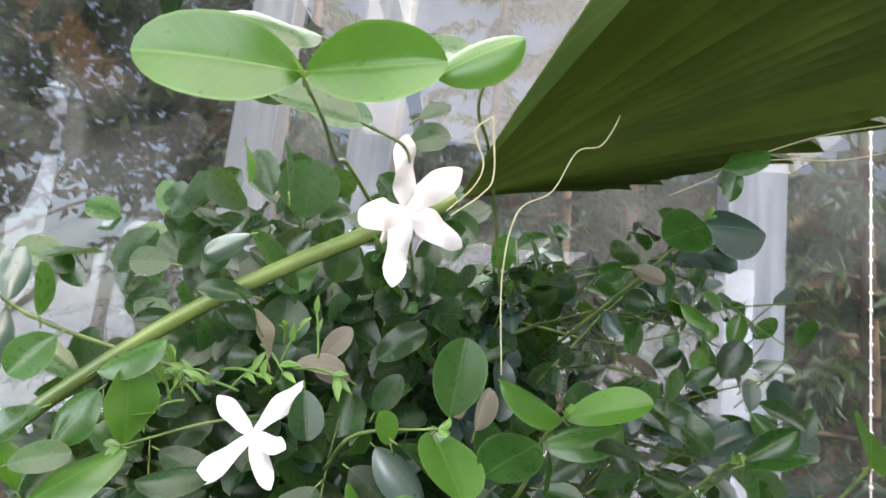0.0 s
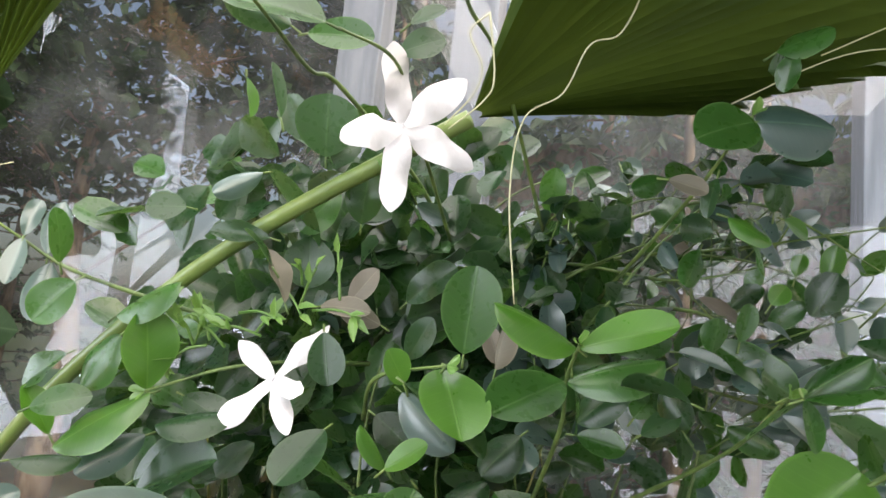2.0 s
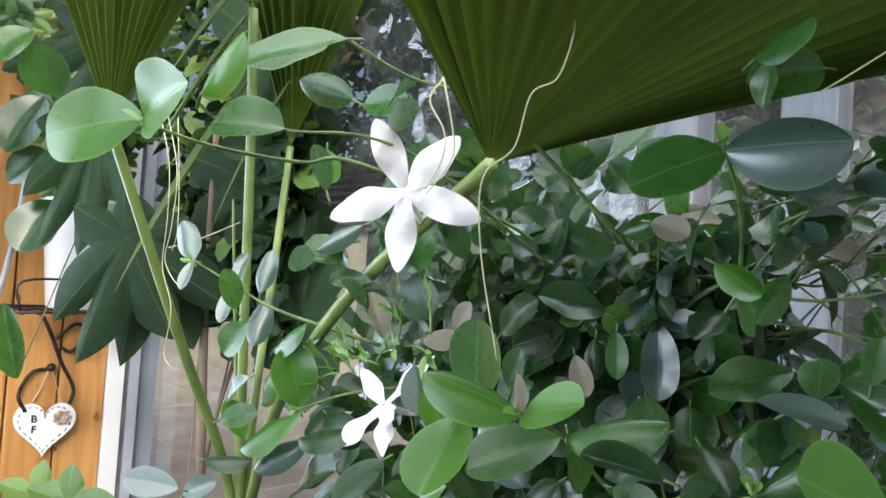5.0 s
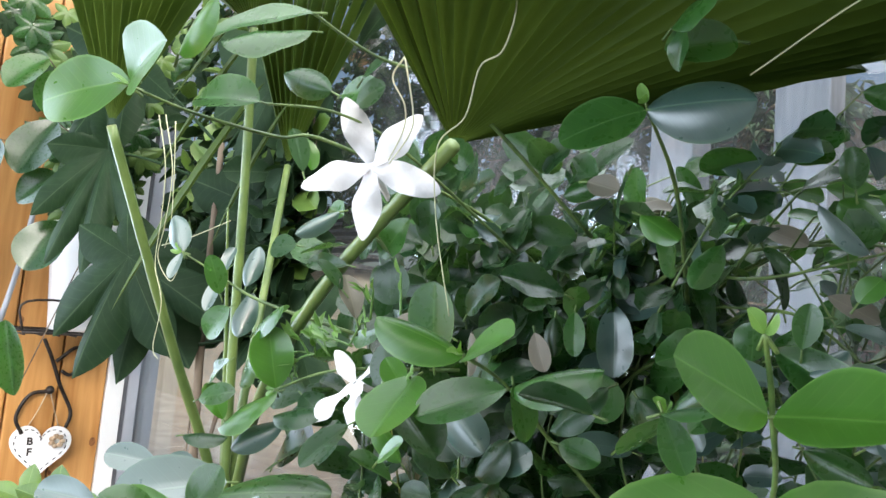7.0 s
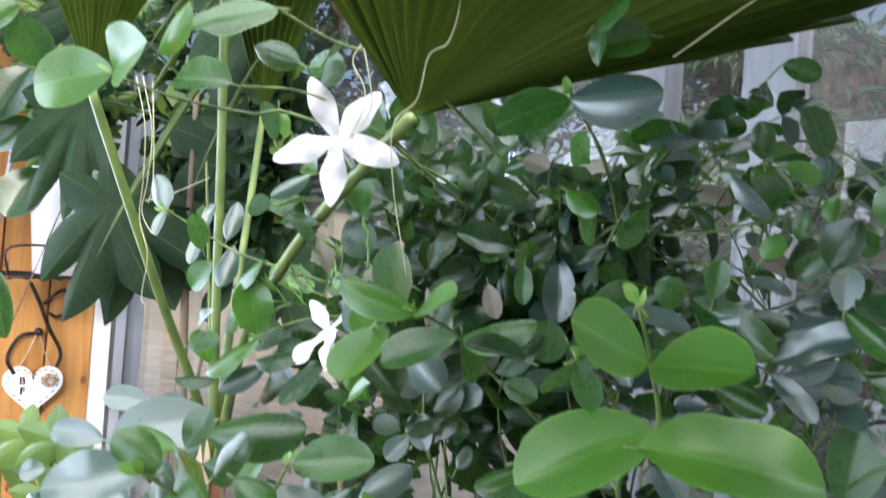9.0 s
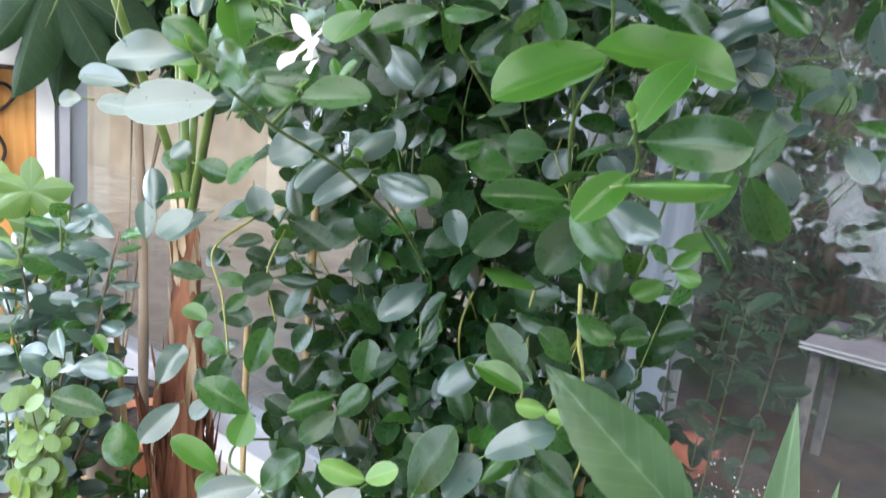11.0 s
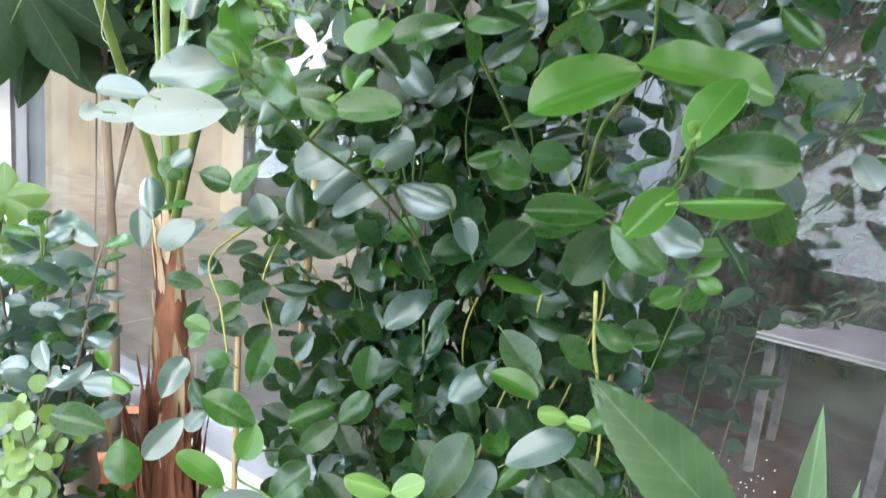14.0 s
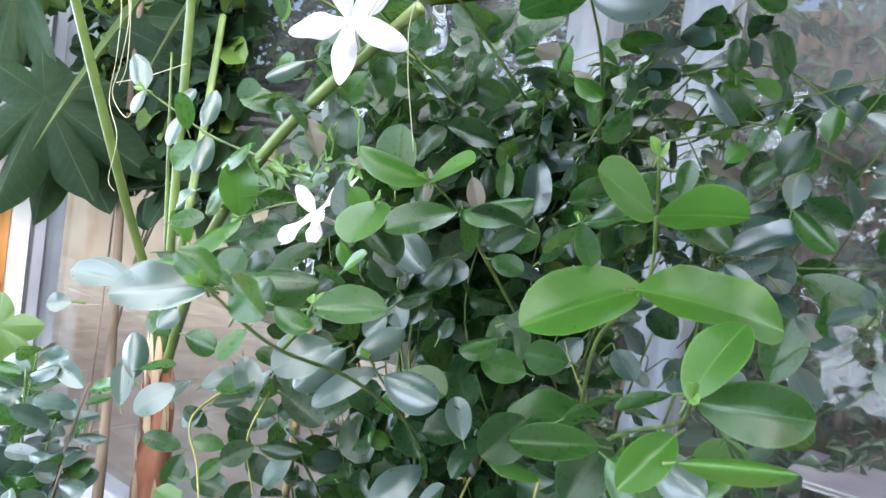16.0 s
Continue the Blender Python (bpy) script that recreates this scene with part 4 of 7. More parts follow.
leaf((-0.186, 0.293, 1.258), (-0.211, 0.271, 1.261), (0.583, -0.595, 0.553), 0.018, "b")
leaf((-0.184, 0.295, 1.255), (-0.173, 0.310, 1.263), (0.601, -0.665, 0.444), 0.013, "b")
leaf((-0.100, 0.321, 1.456), (-0.097, 0.324, 1.438), (0.988, -0.056, 0.145), 0.010, "y")
leaf((-0.088, 0.347, 1.372), (-0.099, 0.336, 1.388), (0.792, 0.109, 0.601), 0.014, "d")
leaf((-0.081, 0.381, 1.388), (-0.102, 0.356, 1.422), (0.510, 0.511, 0.692), 0.027, "d")
leaf((-0.067, 0.392, 1.413), (-0.067, 0.379, 1.433), (0.940, -0.285, -0.189), 0.019, "d")
leaf((-0.073, 0.432, 1.400), (-0.066, 0.441, 1.365), (0.880, 0.397, 0.263), 0.020, "d")
leaf((-0.062, 0.441, 1.418), (-0.084, 0.424, 1.412), (0.335, -0.679, 0.653), 0.021, "d")
leaf((-0.051, 0.462, 1.444), (-0.048, 0.476, 1.405), (0.866, 0.447, 0.223), 0.023, "d")
leaf((-0.036, 0.479, 1.438), (-0.026, 0.494, 1.419), (0.916, -0.201, 0.346), 0.018, "d")
leaf((0.009, 0.472, 1.414), (0.003, 0.463, 1.398), (0.217, -0.880, 0.423), 0.015, "m")
leaf((0.065, 0.537, 1.381), (0.061, 0.519, 1.401), (0.987, -0.096, 0.125), 0.018, "d")
leaf((0.087, 0.530, 1.381), (0.081, 0.524, 1.409), (0.982, -0.054, 0.180), 0.016, "d")
leaf((0.118, 0.500, 1.406), (0.136, 0.517, 1.415), (-0.028, -0.418, 0.908), 0.015, "m")
leaf((-0.018, 0.378, 1.279), (-0.033, 0.364, 1.296), (0.753, -0.056, 0.656), 0.018, "d")
leaf((-0.040, 0.356, 1.274), (-0.051, 0.335, 1.286), (0.518, 0.193, 0.833), 0.018, "m")
leaf((0.083, 0.434, 1.316), (0.100, 0.448, 1.336), (-0.061, -0.795, 0.603), 0.023, "m")
leaf((0.160, 0.333, 1.312), (0.124, 0.296, 1.289), (0.282, -0.684, 0.673), 0.034, "y")
leaf((0.170, 0.301, 1.313), (0.217, 0.338, 1.305), (0.483, -0.449, 0.751), 0.034, "y")
leaf((0.203, 0.281, 1.281), (0.214, 0.295, 1.309), (-0.279, -0.806, 0.521), 0.023, "y")
leaf((0.201, 0.295, 1.278), (0.238, 0.307, 1.280), (0.289, -0.951, 0.110), 0.022, "m")
leaf((0.189, 0.306, 1.276), (0.173, 0.293, 1.267), (-0.286, -0.283, 0.916), 0.017, "m")
leaf((0.098, 0.454, 1.219), (0.050, 0.417, 1.208), (0.137, -0.429, 0.893), 0.034, "m")
leaf((0.129, 0.340, 1.244), (0.152, 0.356, 1.258), (-0.455, -0.083, 0.886), 0.017, "m")
leaf((0.150, 0.364, 1.233), (0.151, 0.364, 1.205), (0.837, -0.546, 0.045), 0.021, "m")
leaf((-0.072, 0.280, 1.273), (-0.104, 0.238, 1.263), (0.616, -0.588, 0.524), 0.032, "b")
leaf((0.034, 0.207, 1.293), (0.016, 0.191, 1.297), (0.535, -0.359, 0.765), 0.014, "y")
leaf((-0.012, 0.243, 1.284), (0.024, 0.272, 1.290), (0.394, -0.639, 0.660), 0.026, "m")
leaf((0.010, 0.236, 1.271), (0.026, 0.242, 1.291), (0.166, -0.974, 0.154), 0.015, "m")
leaf((0.020, 0.218, 1.288), (0.025, 0.225, 1.304), (0.463, -0.857, 0.228), 0.014, "m")
leaf((-0.038, 0.208, 1.279), (-0.059, 0.193, 1.281), (0.538, -0.686, 0.490), 0.013, "b")
leaf((0.036, 0.258, 1.280), (0.063, 0.280, 1.284), (0.437, -0.644, 0.628), 0.021, "m")
leaf((0.032, 0.278, 1.261), (0.018, 0.255, 1.247), (0.455, -0.639, 0.620), 0.024, "b")
leaf((0.020, 0.309, 1.250), (0.031, 0.332, 1.266), (0.620, -0.629, 0.470), 0.016, "b")
leaf((-0.128, 0.350, 1.211), (-0.111, 0.349, 1.186), (0.689, -0.530, 0.494), 0.021, "b")
leaf((-0.187, 0.304, 1.185), (-0.201, 0.308, 1.215), (0.552, -0.660, 0.509), 0.019, "b")
leaf((-0.185, 0.306, 1.192), (-0.164, 0.321, 1.198), (0.008, -0.373, 0.928), 0.015, "m")
leaf((0.189, 0.495, 1.324), (0.230, 0.503, 1.305), (0.330, -0.876, 0.352), 0.025, "m")
leaf((0.189, 0.495, 1.323), (0.170, 0.477, 1.327), (0.385, -0.204, 0.900), 0.015, "m")
leaf((0.190, 0.500, 1.403), (0.194, 0.496, 1.425), (-0.260, -0.961, -0.096), 0.014, "y")
leaf((0.169, 0.483, 1.403), (0.172, 0.481, 1.416), (-0.306, -0.947, -0.102), 0.010, "y")
leaf((0.154, 0.473, 1.417), (0.137, 0.460, 1.429), (0.616, -0.788, 0.016), 0.016, "y")
leaf((0.088, 0.341, 1.281), (0.105, 0.349, 1.287), (0.003, -0.618, 0.786), 0.015, "d")
leaf((0.065, 0.373, 1.266), (0.053, 0.355, 1.257), (0.221, -0.534, 0.816), 0.017, "m")
leaf((0.004, 0.352, 1.274), (0.021, 0.364, 1.285), (-0.087, -0.603, 0.793), 0.016, "d")
leaf((0.027, 0.369, 1.258), (0.031, 0.374, 1.270), (0.082, -0.940, 0.332), 0.010, "d")
leaf((0.080, 0.384, 1.249), (0.061, 0.365, 1.253), (0.711, -0.633, 0.305), 0.019, "m")
leaf((0.116, 0.362, 1.266), (0.097, 0.350, 1.267), (0.535, -0.841, 0.081), 0.018, "m")
leaf((-0.112, 0.337, 1.235), (-0.115, 0.320, 1.214), (0.137, -0.768, 0.625), 0.018, "m")
leaf((-0.208, 0.402, 1.183), (-0.176, 0.409, 1.164), (0.464, 0.208, 0.861), 0.022, "d")
leaf((-0.240, 0.410, 1.137), (-0.222, 0.431, 1.144), (0.436, -0.595, 0.675), 0.016, "d")
leaf((-0.050, 0.431, 1.157), (-0.062, 0.419, 1.165), (0.771, -0.386, 0.506), 0.015, "y")
leaf((-0.055, 0.443, 1.155), (-0.044, 0.451, 1.161), (0.460, -0.836, 0.298), 0.012, "y")
leaf((-0.021, 0.470, 1.179), (-0.025, 0.448, 1.149), (-0.097, -0.787, 0.609), 0.023, "d")
leaf((-0.086, 0.419, 1.119), (-0.063, 0.425, 1.104), (0.566, 0.007, 0.824), 0.021, "d")
leaf((-0.016, 0.446, 1.127), (-0.022, 0.435, 1.098), (-0.233, -0.901, 0.365), 0.018, "d")
leaf((0.016, 0.454, 1.168), (0.054, 0.474, 1.162), (0.263, -0.205, 0.943), 0.024, "y")
leaf((0.178, 0.401, 1.211), (0.190, 0.406, 1.222), (-0.206, -0.791, 0.576), 0.011, "y")
leaf((0.181, 0.402, 1.209), (0.194, 0.406, 1.205), (0.400, -0.774, 0.491), 0.011, "y")
leaf((0.176, 0.400, 1.212), (0.168, 0.393, 1.221), (0.827, -0.412, 0.383), 0.009, "m")
leaf((0.062, 0.393, 1.119), (0.094, 0.403, 1.109), (0.375, -0.449, 0.811), 0.020, "y")
leaf((0.070, 0.423, 1.153), (0.097, 0.429, 1.148), (0.251, -0.486, 0.837), 0.017, "d")
leaf((0.132, 0.391, 1.144), (0.115, 0.378, 1.160), (0.747, -0.258, 0.612), 0.020, "m")
leaf((0.127, 0.400, 1.170), (0.150, 0.408, 1.160), (0.487, -0.374, 0.790), 0.021, "m")
leaf((0.150, 0.332, 1.114), (0.171, 0.335, 1.100), (0.550, -0.105, 0.829), 0.018, "d")
leaf((-0.147, 0.288, 1.061), (-0.154, 0.311, 1.085), (0.576, -0.499, 0.647), 0.020, "b")
leaf((0.103, 0.362, 1.041), (0.123, 0.373, 1.024), (0.675, -0.113, 0.729), 0.020, "d")
leaf((0.061, 0.296, 1.023), (0.047, 0.285, 1.030), (0.410, 0.006, 0.912), 0.015, "d")
leaf((0.189, 0.414, 1.025), (0.188, 0.425, 1.060), (-0.722, -0.668, 0.177), 0.021, "m")
leaf((-0.125, 0.251, 1.089), (-0.148, 0.231, 1.089), (0.493, -0.577, 0.651), 0.018, "b")
leaf((-0.139, 0.244, 1.097), (-0.148, 0.241, 1.108), (0.748, -0.080, 0.659), 0.010, "y")
leaf((-0.135, 0.245, 1.093), (-0.120, 0.248, 1.086), (0.458, -0.285, 0.842), 0.012, "y")
leaf((-0.133, 0.317, 1.110), (-0.150, 0.308, 1.116), (0.511, -0.378, 0.772), 0.015, "y")
leaf((-0.115, 0.322, 1.089), (-0.129, 0.312, 1.096), (0.639, -0.744, 0.194), 0.015, "m")
leaf((-0.135, 0.403, 1.067), (-0.123, 0.411, 1.090), (0.167, -0.954, 0.247), 0.021, "d")
leaf((-0.150, 0.392, 1.066), (-0.129, 0.402, 1.048), (0.652, 0.051, 0.756), 0.023, "d")
leaf((-0.169, 0.446, 1.108), (-0.183, 0.431, 1.078), (-0.065, -0.871, 0.487), 0.026, "d")
leaf((-0.007, 0.461, 1.077), (-0.011, 0.446, 1.054), (-0.154, -0.818, 0.554), 0.019, "d")
leaf((-0.015, 0.439, 1.038), (0.007, 0.453, 1.025), (0.579, -0.227, 0.783), 0.022, "d")
leaf((0.042, 0.431, 1.076), (0.061, 0.430, 1.059), (0.542, -0.532, 0.650), 0.020, "d")
leaf((0.112, 0.381, 0.983), (0.126, 0.390, 1.009), (-0.661, -0.528, 0.533), 0.019, "d")
leaf((0.122, 0.391, 0.992), (0.140, 0.403, 0.982), (0.449, 0.124, 0.885), 0.019, "d")
leaf((-0.050, 0.339, 1.012), (-0.028, 0.343, 0.990), (0.649, 0.266, 0.712), 0.018, "d")
leaf((0.002, 0.202, 1.445), (0.028, 0.202, 1.460), (-0.089, -0.985, 0.151), 0.017, "y")
leaf((0.181, 0.495, 1.258), (0.188, 0.499, 1.304), (0.232, -0.972, 0.032), 0.027, "m")
leaf((0.182, 0.496, 1.259), (0.199, 0.517, 1.219), (0.366, -0.880, -0.302), 0.027, "m")
leaf((0.154, 0.462, 1.211), (0.178, 0.487, 1.216), (0.245, -0.416, 0.876), 0.020, "y")
leaf((0.125, 0.529, 1.408), (0.113, 0.516, 1.418), (0.689, -0.718, -0.096), 0.016, "y")
leaf((0.111, 0.520, 1.450), (0.133, 0.547, 1.443), (0.781, -0.522, 0.344), 0.020, "y")
leaf((0.094, 0.502, 1.448), (0.110, 0.522, 1.445), (0.751, -0.541, 0.379), 0.015, "y")
leaf((0.023, 0.471, 1.432), (0.036, 0.484, 1.438), (0.695, -0.718, -0.037), 0.015, "p")
leaf((0.001, 0.475, 1.408), (-0.007, 0.465, 1.398), (0.516, -0.780, 0.353), 0.013, "d")
leaf((-0.038, 0.393, 1.257), (-0.044, 0.381, 1.243), (0.428, -0.767, 0.478), 0.015, "b")
leaf((-0.027, 0.399, 1.250), (-0.044, 0.403, 1.270), (0.355, -0.810, 0.466), 0.018, "b")
leaf((0.007, 0.369, 1.233), (0.032, 0.377, 1.224), (0.411, -0.746, 0.524), 0.022, "m")
leaf((0.061, 0.186, 1.294), (0.041, 0.160, 1.288), (0.561, -0.583, 0.588), 0.018, "b")
leaf((0.064, 0.188, 1.296), (0.052, 0.177, 1.306), (0.763, -0.602, 0.235), 0.014, "m")
leaf((0.058, 0.197, 1.298), (0.076, 0.200, 1.286), (0.159, -0.987, -0.015), 0.017, "m")
leaf((0.058, 0.219, 1.286), (0.073, 0.226, 1.280), (0.506, -0.377, 0.776), 0.013, "m")
leaf((-0.038, 0.185, 1.270), (-0.044, 0.177, 1.268), (0.644, -0.595, 0.482), 0.009, "b")
leaf((-0.160, 0.301, 1.227), (-0.157, 0.313, 1.240), (0.535, -0.648, 0.542), 0.015, "b")
leaf((-0.144, 0.312, 1.225), (-0.123, 0.323, 1.219), (0.499, -0.857, 0.129), 0.019, "m")
leaf((-0.134, 0.335, 1.189), (-0.111, 0.350, 1.194), (0.167, -0.524, 0.835), 0.022, "m")
leaf((-0.140, 0.307, 1.191), (-0.150, 0.286, 1.173), (0.472, -0.693, 0.545), 0.021, "b")
leaf((-0.004, 0.411, 1.125), (0.009, 0.422, 1.150), (-0.443, -0.728, 0.523), 0.022, "d")
leaf((0.005, 0.117, 1.070), (0.037, 0.135, 1.061), (0.471, -0.458, 0.754), 0.024, "b")
leaf((0.018, 0.145, 1.052), (0.048, 0.170, 1.050), (0.426, -0.441, 0.790), 0.022, "b")
leaf((0.049, 0.170, 1.074), (0.092, 0.190, 1.058), (0.482, -0.391, 0.785), 0.030, "b")
leaf((0.007, 0.313, 1.251), (-0.002, 0.288, 1.229), (0.549, -0.659, 0.514), 0.018, "b")
leaf((0.024, 0.322, 1.243), (0.006, 0.295, 1.221), (0.400, -0.720, 0.568), 0.015, "b")
leaf((0.028, 0.324, 1.240), (0.059, 0.334, 1.232), (0.374, -0.742, 0.556), 0.023, "b")
leaf((-0.135, 0.397, 1.220), (-0.117, 0.388, 1.187), (0.547, -0.655, 0.522), 0.025, "d")
leaf((-0.126, 0.388, 1.181), (-0.091, 0.399, 1.165), (0.555, -0.608, 0.567), 0.022, "d")
leaf((-0.170, 0.409, 1.122), (-0.136, 0.426, 1.125), (0.584, -0.596, 0.551), 0.016, "d")
leaf((-0.172, 0.406, 1.122), (-0.186, 0.385, 1.109), (0.651, -0.478, 0.589), 0.021, "d")
leaf((-0.187, 0.349, 1.126), (-0.208, 0.329, 1.132), (0.663, -0.523, 0.536), 0.016, "m")
leaf((-0.165, 0.345, 1.180), (-0.149, 0.367, 1.192), (0.510, -0.653, 0.560), 0.018, "b")
leaf((-0.172, 0.340, 1.183), (-0.187, 0.313, 1.160), (0.428, -0.713, 0.556), 0.016, "b")
leaf((-0.213, 0.311, 1.157), (-0.227, 0.317, 1.185), (0.699, -0.544, 0.465), 0.016, "b")
leaf((-0.197, 0.333, 1.212), (-0.210, 0.324, 1.227), (0.733, -0.524, 0.434), 0.018, "m")
leaf((-0.030, 0.446, 1.145), (-0.046, 0.412, 1.117), (0.464, -0.683, 0.564), 0.024, "b")
leaf((-0.139, 0.362, 1.055), (-0.132, 0.373, 1.094), (0.623, -0.477, 0.619), 0.022, "m")
leaf((0.077, 0.397, 1.220), (0.066, 0.372, 1.198), (0.582, -0.703, 0.410), 0.028, "d")
leaf((0.028, 0.408, 1.190), (0.012, 0.415, 1.213), (0.438, -0.734, 0.519), 0.017, "b")
leaf((0.165, 0.302, 1.249), (0.140, 0.274, 1.248), (0.457, -0.753, 0.474), 0.015, "m")
leaf((0.196, 0.295, 1.264), (0.186, 0.274, 1.245), (0.281, -0.915, 0.291), 0.016, "y")
leaf((0.169, 0.302, 1.245), (0.193, 0.307, 1.228), (0.192, -0.824, 0.533), 0.019, "m")
leaf((0.179, 0.312, 1.249), (0.205, 0.314, 1.239), (0.232, -0.856, 0.462), 0.018, "b")
leaf((0.206, 0.271, 1.262), (0.239, 0.287, 1.266), (0.254, -0.825, 0.505), 0.009, "y")
leaf((0.148, 0.372, 1.224), (0.161, 0.363, 1.197), (0.437, -0.786, 0.437), 0.023, "d")
leaf((0.140, 0.369, 1.232), (0.134, 0.344, 1.203), (0.292, -0.837, 0.463), 0.026, "d")
leaf((0.055, 0.415, 1.142), (0.083, 0.417, 1.117), (0.424, -0.754, 0.501), 0.025, "m")
leaf((0.043, 0.432, 1.112), (0.023, 0.406, 1.083), (0.165, -0.791, 0.589), 0.024, "b")
leaf((0.176, 0.437, 1.233), (0.187, 0.448, 1.264), (0.184, -0.876, 0.446), 0.019, "m")
leaf((0.177, 0.437, 1.232), (0.199, 0.436, 1.207), (0.224, -0.764, 0.605), 0.007, "d")
leaf((0.169, 0.418, 1.198), (0.158, 0.401, 1.190), (0.178, -0.818, 0.547), 0.015, "y")
leaf((0.041, 0.368, 1.026), (0.056, 0.386, 1.075), (0.310, -0.623, 0.718), 0.031, "m")
leaf((0.059, 0.380, 1.025), (0.064, 0.406, 1.051), (0.171, -0.719, 0.673), 0.026, "b")
leaf((0.097, 0.365, 1.078), (0.128, 0.392, 1.098), (0.128, -0.691, 0.711), 0.023, "b")
leaf((0.136, 0.385, 1.108), (0.151, 0.396, 1.125), (0.348, -0.700, 0.623), 0.018, "m")
leaf((0.127, 0.380, 1.114), (0.113, 0.367, 1.117), (0.353, -0.719, 0.599), 0.012, "Y")
leaf((0.126, 0.379, 1.112), (0.140, 0.385, 1.111), (0.282, -0.606, 0.744), 0.010, "Y")
leaf((0.074, 0.397, 1.038), (0.089, 0.411, 1.063), (0.233, -0.689, 0.686), 0.015, "y")
leaf((0.081, 0.403, 1.042), (0.100, 0.409, 1.043), (0.148, -0.612, 0.777), 0.010, "b")
leaf((0.096, 0.312, 1.055), (0.115, 0.324, 1.064), (0.456, -0.490, 0.743), 0.015, "Y")
leaf((0.098, 0.313, 1.054), (0.085, 0.303, 1.064), (0.467, -0.595, 0.654), 0.014, "y")
leaf((0.088, 0.304, 1.052), (0.067, 0.278, 1.045), (0.387, -0.460, 0.799), 0.024, "y")
leaf((0.096, 0.310, 1.051), (0.124, 0.321, 1.044), (0.415, -0.480, 0.773), 0.019, "m")
leaf((0.065, 0.296, 1.073), (0.045, 0.278, 1.081), (0.484, -0.461, 0.744), 0.014, "Y")
leaf((0.065, 0.296, 1.073), (0.080, 0.306, 1.083), (0.526, -0.579, 0.622), 0.013, "Y")
leaf((0.064, 0.293, 1.068), (0.060, 0.269, 1.051), (0.392, -0.584, 0.711), 0.021, "b")
leaf((0.104, 0.396, 1.063), (0.126, 0.391, 1.032), (0.331, -0.678, 0.656), 0.030, "d")
leaf((0.168, 0.397, 1.035), (0.160, 0.378, 1.017), (0.279, -0.690, 0.668), 0.020, "m")
leaf((0.171, 0.400, 1.037), (0.183, 0.416, 1.050), (0.214, -0.715, 0.665), 0.014, "b")
leaf((-0.088, 0.326, 1.049), (-0.118, 0.302, 1.068), (0.499, -0.492, 0.713), 0.025, "m")
leaf((-0.088, 0.326, 1.050), (-0.085, 0.314, 1.027), (0.576, -0.390, 0.718), 0.021, "y")
leaf((-0.094, 0.305, 1.007), (-0.121, 0.284, 1.029), (0.522, -0.320, 0.791), 0.020, "y")
leaf((-0.095, 0.304, 1.006), (-0.098, 0.292, 0.992), (0.522, -0.333, 0.785), 0.016, "y")
leaf((-0.161, 0.266, 1.032), (-0.145, 0.259, 1.004), (0.658, -0.382, 0.648), 0.026, "m")
leaf((-0.172, 0.260, 1.037), (-0.199, 0.234, 1.047), (0.700, -0.297, 0.650), 0.024, "m")
leaf((-0.131, 0.295, 1.049), (-0.130, 0.265, 1.028), (0.641, -0.422, 0.641), 0.020, "b")
leaf((-0.068, 0.322, 1.001), (-0.092, 0.288, 0.991), (0.492, -0.537, 0.686), 0.024, "b")
leaf((-0.065, 0.324, 0.999), (-0.046, 0.341, 1.029), (0.498, -0.420, 0.759), 0.025, "m")
leaf((-0.104, 0.425, 1.031), (-0.126, 0.392, 1.016), (0.599, -0.513, 0.616), 0.024, "m")
leaf((-0.098, 0.423, 1.016), (-0.079, 0.439, 1.044), (0.511, -0.478, 0.714), 0.024, "m")
leaf((-0.099, 0.423, 1.017), (-0.112, 0.395, 0.995), (0.575, -0.525, 0.627), 0.022, "m")
leaf((-0.096, 0.424, 1.015), (-0.077, 0.424, 0.995), (0.475, -0.570, 0.670), 0.021, "d")
leaf((-0.088, 0.441, 1.044), (-0.089, 0.447, 1.082), (0.528, -0.590, 0.611), 0.027, "m")
leaf((-0.057, 0.464, 1.045), (-0.069, 0.459, 1.070), (0.416, -0.684, 0.599), 0.017, "y")
leaf((-0.061, 0.457, 1.033), (-0.042, 0.469, 1.042), (0.423, -0.567, 0.707), 0.018, "y")
leaf((-0.045, 0.333, 0.986), (-0.053, 0.308, 0.960), (0.558, -0.393, 0.731), 0.025, "m")
leaf((0.086, 0.297, 1.037), (0.090, 0.276, 1.020), (0.412, -0.525, 0.745), 0.017, "b")
leaf((0.104, 0.374, 1.007), (0.103, 0.356, 0.982), (0.323, -0.551, 0.770), 0.024, "m")
leaf((-0.074, 0.417, 0.955), (-0.074, 0.394, 0.922), (0.516, -0.461, 0.722), 0.028, "d")
leaf((-0.044, 0.423, 0.913), (-0.057, 0.398, 0.896), (0.354, -0.563, 0.747), 0.026, "d")
leaf((0.070, 0.346, 0.999), (0.093, 0.352, 0.988), (0.242, -0.640, 0.729), 0.024, "d")
leaf((0.123, 0.378, 1.071), (0.149, 0.386, 1.061), (0.215, -0.670, 0.710), 0.020, "d")
leaf((-0.108, 0.397, 0.969), (-0.126, 0.387, 0.996), (0.596, -0.459, 0.659), 0.023, "d")
leaf((-0.099, 0.406, 0.975), (-0.069, 0.412, 0.954), (0.546, -0.433, 0.717), 0.023, "d")
leaf((-0.157, 0.353, 1.067), (-0.155, 0.339, 1.043), (0.663, -0.457, 0.593), 0.020, "d")
leaf((-0.126, 0.419, 1.059), (-0.130, 0.400, 1.037), (0.580, -0.402, 0.708), 0.023, "d")
